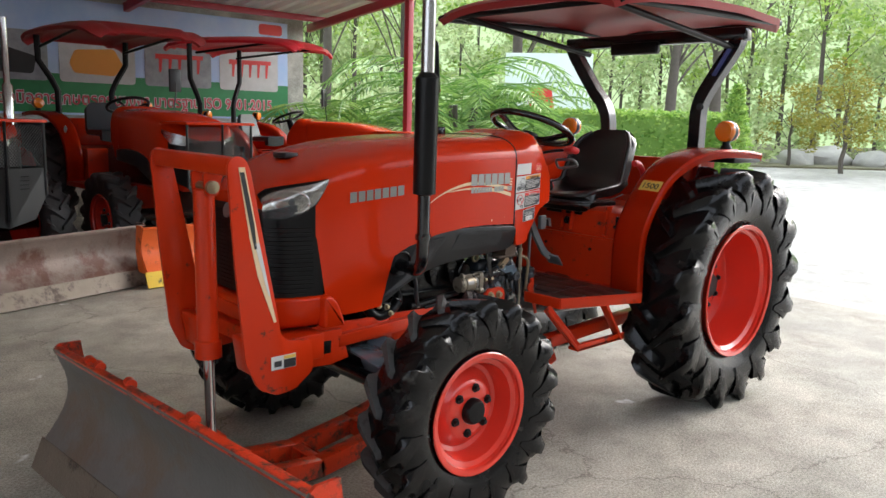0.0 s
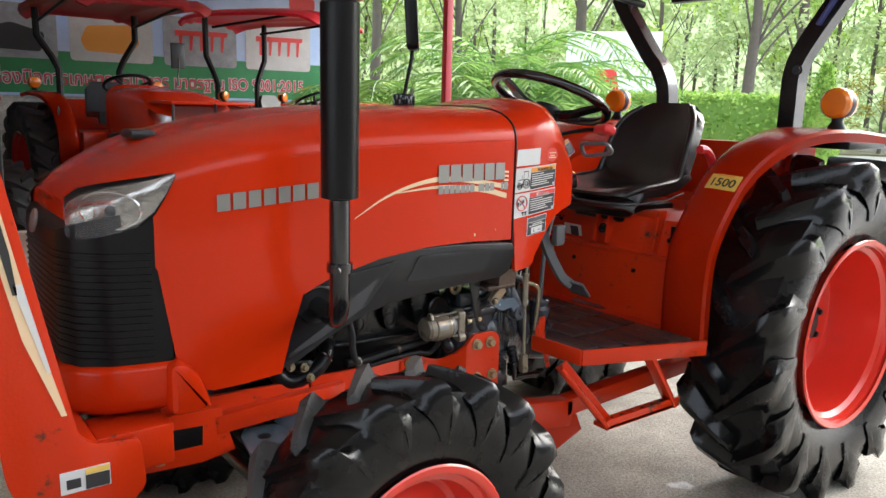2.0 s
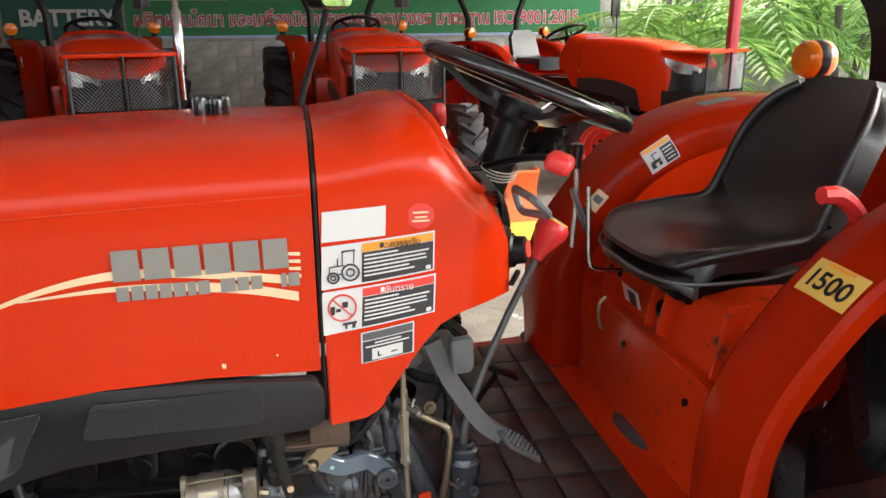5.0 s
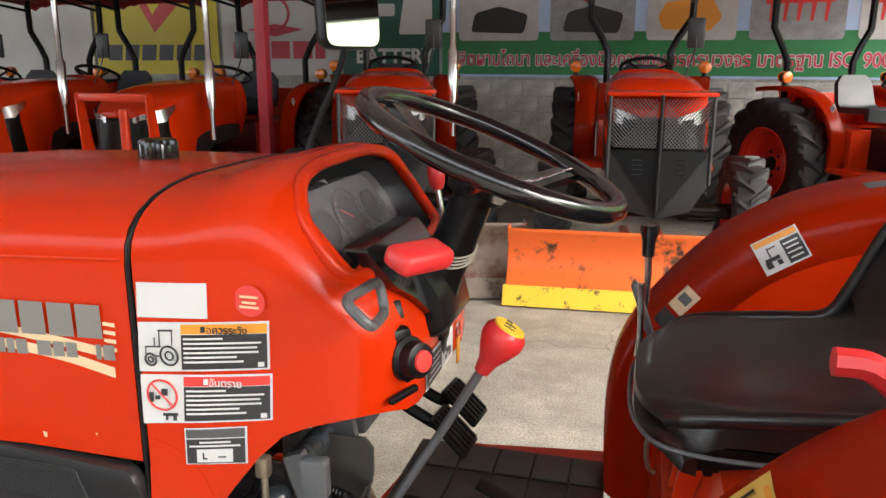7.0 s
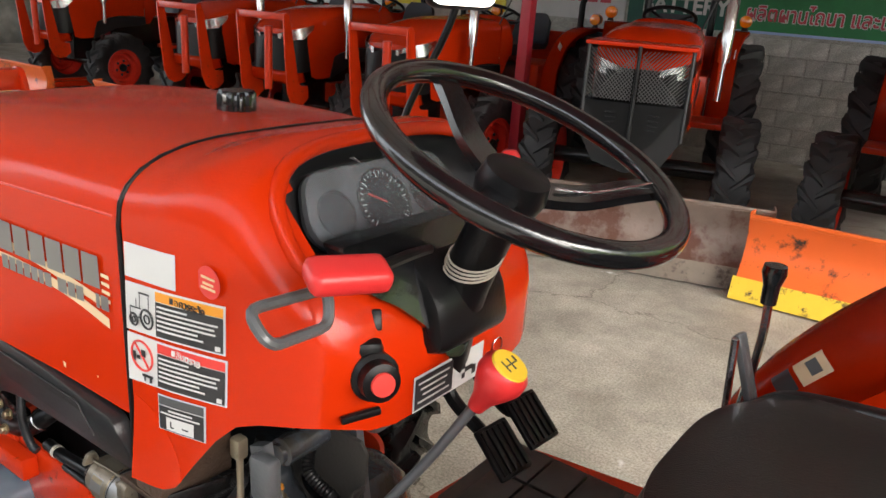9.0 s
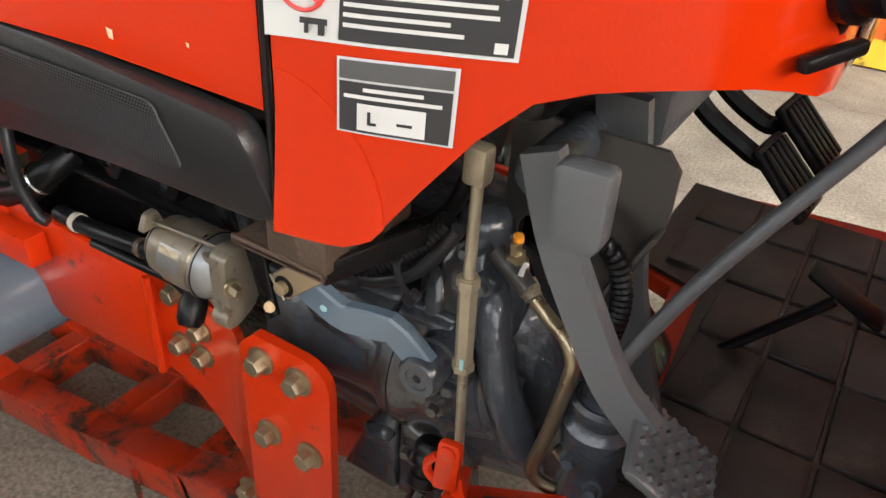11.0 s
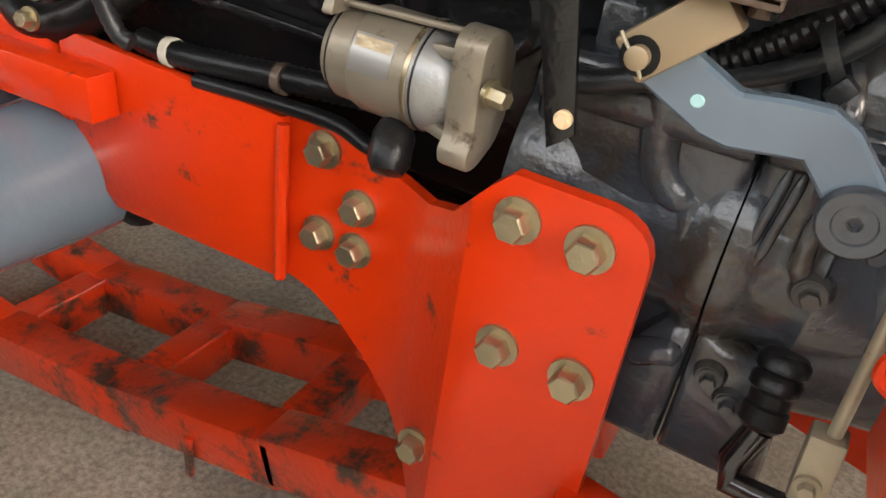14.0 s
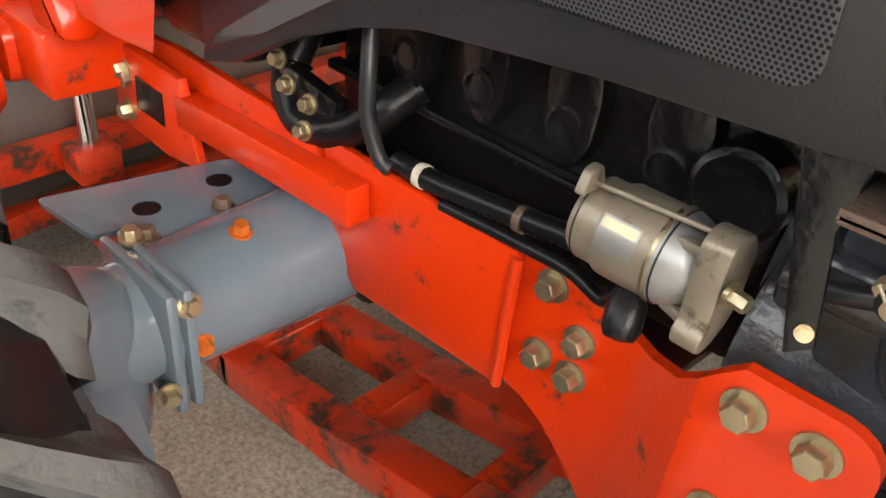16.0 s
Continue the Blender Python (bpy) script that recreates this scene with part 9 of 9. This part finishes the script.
c, u, v = (1.37, 0.455, 1.10), (0.03, 0.0, 0.035), (-0.03, 0.03, 0.03)
st = wrap_decal("grey_sticker", tr_, c, u, v, 0.055, 0.036, CREAM, fr, label="small faded sticker")
wrap_decal("sticker_field", tr_, c, u, v, 0.02, 0.022, MESH_GREY, st, 0.003, off=(0.004, 0))
wrap_decal("dark_sticker", tr_, (1.335, 0.455, 1.06), u, v, 0.035, 0.036, LABEL_BLACK, fr)
wrap_decal("top_sticker", tr_, (1.75, 0.56, 1.345), (1, 0, 0.2), (0, 1, 0.1), 0.10, 0.05, MESH_GREY, fr, label="grey sticker on top of the mudguard")
# shift notice on the cowl's rear face
tcw = surface_of(cowl)
c, u, v = (0.98, 0.065, 1.085), (0.0, 1.0, 0.0), (-0.3, 0, 1)
st = wrap_decal("shift_sticker", tcw, c, u, v, 0.165, 0.052, CANVAS_WHITE, cowl, 0.002, "white and black shift sticker", 10)
wrap_decal("sticker_field", tcw, c, u, v, 0.085, 0.045, LABEL_BLACK, st, 0.0035, n=6, off=(-0.038, 0))
for k in range(4):
    wrap_decal("text_bar", tcw, c, u, v, 0.07 - 0.01 * (k % 3), 0.003, CANVAS_WHITE, st, 0.0048, n=3, off=(-0.04, 0.014 - 0.009 * k))
for du, dv, w, h in ((0.03, 0.008, 0.012, 0.02), (0.045, -0.004, 0.02, 0.008), (0.058, -0.010, 0.01, 0.014), (0.032, -0.012, 0.008, 0.008)):
    wrap_decal("sign_line", tcw, c, u, v, w, h, LABEL_BLACK, st, 0.0035, n=2, off=(du, dv))

# ---- the yard and the trees outside ----
def leaf_mat(name, a, b, rough=0.5):
    mt = bpy.data.materials.new(name)
    mt.use_nodes = True
    nt = mt.node_tree
    N, L = nt.nodes, nt.links
    bs = N["Principled BSDF"]
    g = N.new("ShaderNodeNewGeometry")
    rp = N.new("ShaderNodeValToRGB")
    rp.color_ramp.elements[0].color, rp.color_ramp.elements[1].color = (*a, 1), (*b, 1)
    L.new(g.outputs["Random Per Island"], rp.inputs["Fac"])
    L.new(rp.outputs["Color"], bs.inputs["Base Color"])
    bs.inputs["Roughness"].default_value = rough
    tr = N.new("ShaderNodeBsdfTranslucent")
    L.new(rp.outputs["Color"], tr.inputs["Color"])
    mx = N.new("ShaderNodeMixShader")
    mx.inputs[0].default_value = 0.45
    L.new(bs.outputs[0], mx.inputs[1])
    L.new(tr.outputs[0], mx.inputs[2])
    L.new(mx.outputs[0], N["Material Output"].inputs["Surface"])
    return mt


LEAF = leaf_mat("tree_leaf", (0.17, 0.32, 0.05), (0.52, 0.66, 0.17))
LEAF_PALE = leaf_mat("pale_tree_leaf", (0.30, 0.42, 0.17), (0.62, 0.70, 0.38))
LEAF_HEDGE = leaf_mat("hedge_leaf", (0.14, 0.30, 0.045), (0.46, 0.62, 0.15))
LEAF_PALM = leaf_mat("palm_leaf", (0.07, 0.20, 0.03), (0.34, 0.52, 0.13), 0.32)
LEAF_YELLOW = leaf_mat("yellow_leaf", (0.20, 0.22, 0.03), (0.38, 0.32, 0.06))
BARK = material("bark", (0.10, 0.085, 0.07), 0.85, 0, 0.4, 9, 0.01, 30)
rng = np.random.default_rng(7)


def leaves(name, pts, size, mat, parent, aspect=0.45, droop=0.3):
    n = len(pts)
    d = rng.normal(size=(n, 3))
    d[:, 2] = d[:, 2] * 0.6 - droop
    d /= np.linalg.norm(d, axis=1)[:, None]
    q = rng.normal(size=(n, 3))
    w = np.cross(d, q)
    w /= np.linalg.norm(w, axis=1)[:, None] + 1e-9
    s = size * rng.uniform(0.6, 1.3, (n, 1))
    p = np.asarray(pts)
    vs = np.stack([p, p + d * s * 0.5 + w * s * aspect * 0.5, p + d * s, p + d * s * 0.5 - w * s * aspect * 0.5], 1).reshape(-1, 3)
    me = bpy.data.meshes.new(name)
    me.from_pydata(vs.tolist(), [], [(4 * k, 4 * k + 1, 4 * k + 2, 4 * k + 3) for k in range(n)])
    me.materials.append(mat)
    ob = new(name, me)
    if parent:
        ob.parent = parent
    return ob


def clumps(centres, radii, per):
    out = []
    for c, r in zip(centres, radii):
        v = rng.normal(size=(per, 3))
        v /= np.linalg.norm(v, axis=1)[:, None]
        out.append(np.asarray(c) + v * r * rng.uniform(0.3, 1.0, (per, 1)) ** 0.5 * np.array([1, 1, 0.7]))
    return np.concatenate(out)


def make_tree(x, y, h, trunk_r, crown_r, mat, label, crown_from=0.35, n_clump=26, per=130, leaf=0.16, lean=0.0):
    t = thing("tree", label, "tree", (x, y, 0), group="trees")
    bm = bm_new()
    top = V((lean * h, 0.3 * lean * h, h * 0.8))
    tube(bm, [V((0, 0, -0.1)).lerp(top, k / 6) + V((rng.normal() * 0.05, rng.normal() * 0.05, 0)) for k in range(7)], trunk_r, 10)
    for v in bm.verts:
        k = max(0.25, 1 - 0.75 * v.co.z / (h * 0.8))
        c = top * (v.co.z / (h * 0.8))
        v.co.x, v.co.y = c.x + (v.co.x - c.x) * k, c.y + (v.co.y - c.y) * k
    cs, rs = [], []
    for k in range(n_clump):
        a, f = rng.uniform(0, 6.28), rng.uniform(crown_from, 1.0)
        rr = crown_r * math.sin(min(1, (1.08 - f) / (1.08 - crown_from) * 1.4 + 0.15) * 1.57) * rng.uniform(0.3, 1.0)
        c = V((math.cos(a) * rr + lean * h * f, math.sin(a) * rr, h * f + rng.normal() * 0.15))
        cs.append(tuple(c))
        rs.append(crown_r * rng.uniform(0.22, 0.42))
        if k % 2 == 0:
            b = top * max(0.3, f - 0.18) / 0.8 * 0.8
            tube(bm, spline([b, b.lerp(c, 0.5) + V((0, 0, 0.12)), c], 3), trunk_r * 0.16, 5)
    part("trunk", bm, BARK, t)
    leaves("crown", clumps(cs, rs, per), leaf, mat, t)
    return t


def make_palm(x, y, h, fronds, length, label):
    t = thing("palm", label, "palm", (x, y, 0), group="palms")
    bm = bm_new()
    for k in range(5):
        a = 2 * math.pi * k / 5
        tube(bm, spline([(0.12 * math.cos(a), 0.12 * math.sin(a), -0.05), (0.2 * math.cos(a), 0.2 * math.sin(a), h * 0.5), (0.36 * math.cos(a), 0.36 * math.sin(a), h)], 4), 0.045, 8)
    part("trunk", bm, BARK, t)
    for k in range(fronds):
        a = 2 * math.pi * k / fronds + rng.uniform(-0.3, 0.3)
        ln = length * rng.uniform(0.7, 1.1)
        el = rng.uniform(0.5, 1.25)
        d = V((math.cos(a), math.sin(a), 0))
        base = d * 0.25 + V((0, 0, h * rng.uniform(0.35, 1.0)))
        pts = spline([base, base + d * ln * 0.35 * math.cos(el) + V((0, 0, ln * 0.42 * math.sin(el))), base + d * ln * 0.72 + V((0, 0, ln * 0.45 * math.sin(el))), base + d * ln * 1.02 + V((0, 0, ln * 0.16 * math.sin(el)))], 9)
        bm = bm_new()
        tube(bm, pts, 0.010, 4)
        side = d.cross(V((0, 0, 1)))
        for i in range(4, len(pts) - 1):
            f = i / len(pts)
            L_ = 0.42 * math.sin(math.pi * min(0.97, 0.15 + f * 0.85)) + 0.08
            tg = (pts[i + 1] - pts[i - 1]).normalized()
            for s in (1, -1):
                p = pts[i]
                e = p + (side * s * 0.8 + tg * 0.55 + V((0, 0, -0.25 + rng.normal() * 0.12))).normalized() * L_
                wv = tg * 0.026
                m_ = p.lerp(e, 0.45) + V((0, 0, 0.02))
                bm.faces.new([bm.verts.new(p), bm.verts.new(m_ - wv), bm.verts.new(e), bm.verts.new(m_ + wv)])
        me = bpy.data.meshes.new("frond")
        bm.to_mesh(me)
        bm.free()
        me.materials.append(LEAF_PALM)
        ob = new("frond", me)
        ob.parent = t
    return t


# directions as seen from the start of the walk
def out_at(bearing, dist):
    """A place at that bearing (degrees from +y towards +x) and distance from (-1.9, -2.5)."""
    return -1.9 + dist * math.sin(radians(bearing)), -2.5 + dist * math.cos(radians(bearing))


GRASS = leaf_mat("grass_blade", (0.05, 0.11, 0.02), (0.20, 0.26, 0.07))
SOIL = material("verge_soil", (0.16, 0.15, 0.09), 0.9, 0, 0.4, 1.5, 0.02, 6)
bm = bm_new()
o = [out_at(b, 33) for b in (-5, 5, 15, 25, 35, 45, 55, 65, 75, 85)] + [out_at(b, 110) for b in (85, 70, 55, 40, 25, 10, -5)]
o = [out_at(-5, 14), out_at(20, 14), out_at(36, 17), out_at(44, 22), out_at(52, 27), out_at(60, 31), out_at(72, 34), out_at(90, 34)] + o[-7:]
plate(bm, o, "z", -0.2, 0.04)
solid("verge", bm, SOIL, "grassy verge with leaf litter beyond the yard", "verge", kind="structure")
pts = []
for _ in range(14000):
    b, d = rng.uniform(0, 85), rng.uniform(16, 48)
    lim = 15 if b < 30 else 15 + (b - 30) * 0.62
    if d < lim:
        continue
    x, y = out_at(b, d)
    pts.append((x, y, 0.03))
tagged(leaves("grass", np.array(pts), 0.24, GRASS, None, 0.15, -1.6), "uneven green grass on the verge", "grass", kind="stuff")

# clipped hedge behind the yard
def hedge(b0, b1, d0, d1, h):
    p0, p1 = V((*out_at(b0, d0), 0)), V((*out_at(b1, d1), 0))
    t = thing("hedge", "clipped green hedge along the yard", "hedge", tuple(p0), group="hedges")
    L_ = (p1 - p0).length
    d = (p1 - p0).normalized()
    s = V((-d.y, d.x, 0))
    bm = bm_new()
    m = Matrix((d.to_tuple() + (0,), s.to_tuple() + (0,), (0, 0, 1, 0), (0, 0, 0, 1))).transposed()
    box(bm, 0, L_, -0.42, 0.42, 0, h - 0.08, 0.08, m)
    part("hedge_core", bm, LEAF_HEDGE, t)
    n = int(L_ * 1500)
    u, v = rng.uniform(0, L_, n), rng.uniform(-0.5, 0.5, n)
    z = rng.uniform(0, h, n)
    face = rng.integers(0, 3, n)
    z = np.where(face == 0, h - 0.06 + rng.normal(size=n) * 0.04, z)
    v = np.where(face == 1, -0.46 + rng.normal(size=n) * 0.05, np.where(face == 2, 0.46 + rng.normal(size=n) * 0.05, v))
    P = np.outer(u, np.array(d)) + np.outer(v, np.array(s)) + np.outer(z, np.array((0, 0, 1)))
    leaves("hedge_leaves", P, 0.11, LEAF_HEDGE, t, 0.6, 0.0)


hedge(40, 62.5, 18, 19.5, 1.75)
hedge(28, 40, 16.5, 18, 1.5)

# palms just outside the open side
make_palm(*out_at(35.5, 13.2), 0.9, 22, 2.6, "feathery green palm clump by the hedge")
make_palm(*out_at(43.2, 14.0), 1.7, 34, 2.3, "feathery green palm clump beside the post")
make_palm(*out_at(46.5, 14.8), 1.3, 22, 2.0, "feathery green palm clump beside the post")

# columnar clipped conifer
cx, cy_ = out_at(62.7, 18.5)
t = thing("conifer", "narrow cone-shaped green conifer at the end of the hedge", "conifer", (cx, cy_, 0))
bm = bm_new()
stack(bm, (0, 0, 0), (0, 0, 1), [(0, 0.05), (0.25, 0.3), (1.2, 0.25), (2.1, 0.02)], 12)
part("trunk", bm, LEAF_HEDGE, t)
n = 2600
z = rng.uniform(0.1, 2.35, n)
a = rng.uniform(0, 6.28, n)
r = 0.36 * np.clip((2.4 - z) / 1.6, 0, 1) ** 0.7 * rng.uniform(0.85, 1.1, n)
leaves("crown", np.stack([r * np.cos(a), r * np.sin(a), z], 1), 0.12, LEAF_HEDGE, t, 0.4, -0.6)

# billboard behind the hedge
bx, by_ = out_at(49.6, 21.0)
t = thing("billboard", "faded white and green billboard with a red patch behind the hedge", "billboard", (bx, by_, 0))
t.rotation_euler = (0, 0, radians(-52))
BILL = material("billboard_print", (0.62, 0.74, 0.68), 0.5, 0, 0.2, 1.5, 0.0, 10, dark=(0.84, 0.86, 0.84))
bm = bm_new()
box(bm, -1.15, 1.15, -0.03, 0.03, 1.2, 3.25)
part("billboard_face", bm, BILL, t)
bm = bm_new()
plate(bm, [(-0.6, 1.5), (0.25, 1.5), (0.1, 2.35), (-0.4, 2.35)], "y", -0.036, -0.031)
part("billboard_print", bm, LABEL_RED, t)
for x in (-0.7, 0.7):
    bm = bm_new()
    cyl(bm, (x, 0.05, 0), (x, 0.05, 2.9), 0.04, n=8)
    part("billboard_post", bm, BARK, t)

# trees: nearer trunks, then the plantation behind
for b, d, h, tr, cr, mt in ((26.5, 16, 9, 0.13, 2.4, LEAF), (33.5, 20, 11, 0.15, 2.6, LEAF), (47.3, 24, 11, 0.22, 3.0, LEAF), (58.3, 24.5, 10, 0.2, 2.6, LEAF_PALE), (61.2, 27, 11, 0.22, 3.0, LEAF), (39.0, 22, 10, 0.14, 2.4, LEAF_PALE)):
    make_tree(*out_at(b, d), h, tr, cr, mt, "tall roadside tree with dappled bark", 0.42, 26, 150, 0.2)
make_tree(*out_at(69.5, 30), 3.6, 0.09, 1.7, LEAF_YELLOW, "small yellow-leaved tree on the verge", 0.3, 22, 110, 0.14)
make_tree(*out_at(66.2, 33), 3.0, 0.08, 1.4, LEAF_YELLOW, "small yellow-leaved tree on the verge", 0.3, 18, 100, 0.14)
for k in range(46):
    b, d = 18 + 64 * ((k * 0.618) % 1.0), rng.uniform(34, 62)
    make_tree(*out_at(b, d), rng.uniform(9, 15), 0.14, rng.uniform(2.2, 3.6), (LEAF, LEAF_PALE)[k % 2], "slender plantation tree in the distance", 0.32, 20, 90, 0.34, rng.uniform(-0.05, 0.05))
# undergrowth
cs, rs = [], []
for _ in range(420):
    b, d = rng.uniform(12, 84), rng.uniform(27, 62)
    if d < 15 + max(0, b - 30) * 0.5:
        continue
    x, y = out_at(b, d)
    cs.append((x, y, rng.uniform(0.3, 2.2) + 7.0 * rng.uniform(0, 1) ** 2 * (d > 36)))
    rs.append(rng.uniform(0.7, 1.7))
tagged(leaves("undergrowth", clumps(cs, rs, 110), 0.32, LEAF_PALE, None, 0.5, 0.0), "tangled green undergrowth between the far trees", "bushes", kind="stuff")
# distant forest: a plain sheet that glows in place of daylight
bm = bm_new()
rows = []
for k in range(60):
    b = -10 + 110 * k / 59
    x, y = out_at(b, 75)
    rows.append([bm.verts.new((x, y, -0.2)), bm.verts.new((x, y, 21 + 3 * noise.noise((k * 0.6, 0, 0))))])
skin(bm, rows, closed=False, caps=False)
FOREST = material("glowing_forest", (0.38, 0.46, 0.28), 0.9, 0, 0.0, 0.9, 0.0, 10, dark=(0.14, 0.2, 0.09))
# pale green glow added to brighten the gaps between the trees
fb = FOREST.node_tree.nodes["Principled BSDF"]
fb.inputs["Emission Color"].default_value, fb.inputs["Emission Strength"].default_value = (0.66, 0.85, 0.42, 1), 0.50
solid("backdrop", bm, FOREST, "green forest backdrop in the distance with a glow of its own", "forest", kind="structure")

# low white wall beyond the shed and boulders by the road
bm = bm_new()
box(bm, EDGE_X - 0.4, 12.0, WALL_Y + 0.3, WALL_Y + 0.45, 0, 0.95, 0.01)
solid("wall_low", bm, BLOCK, "low pale boundary wall outside the shed", "wall", kind="structure")
STONE = material("pale_boulder", (0.4, 0.39, 0.36), 0.85, 0, 0.3, 3, 0.03, 8)
for b, d, s in ((66.5, 35, 0.8), (68.3, 36, 1.1), (71.5, 36, 0.9)):
    bm = bm_new()
    bmesh.ops.create_icosphere(bm, subdivisions=3, radius=s)
    for v in bm.verts:
        v.co += v.co.normalized() * 0.35 * noise.noise(v.co * 1.3 + V((b, 0, 0)))
        v.co.z *= 0.55
    ob = solid("boulder", bm, STONE, "pale grey boulder on the verge", "boulder", group="boulders")
    ob.location = (*out_at(b, d), 0.2)
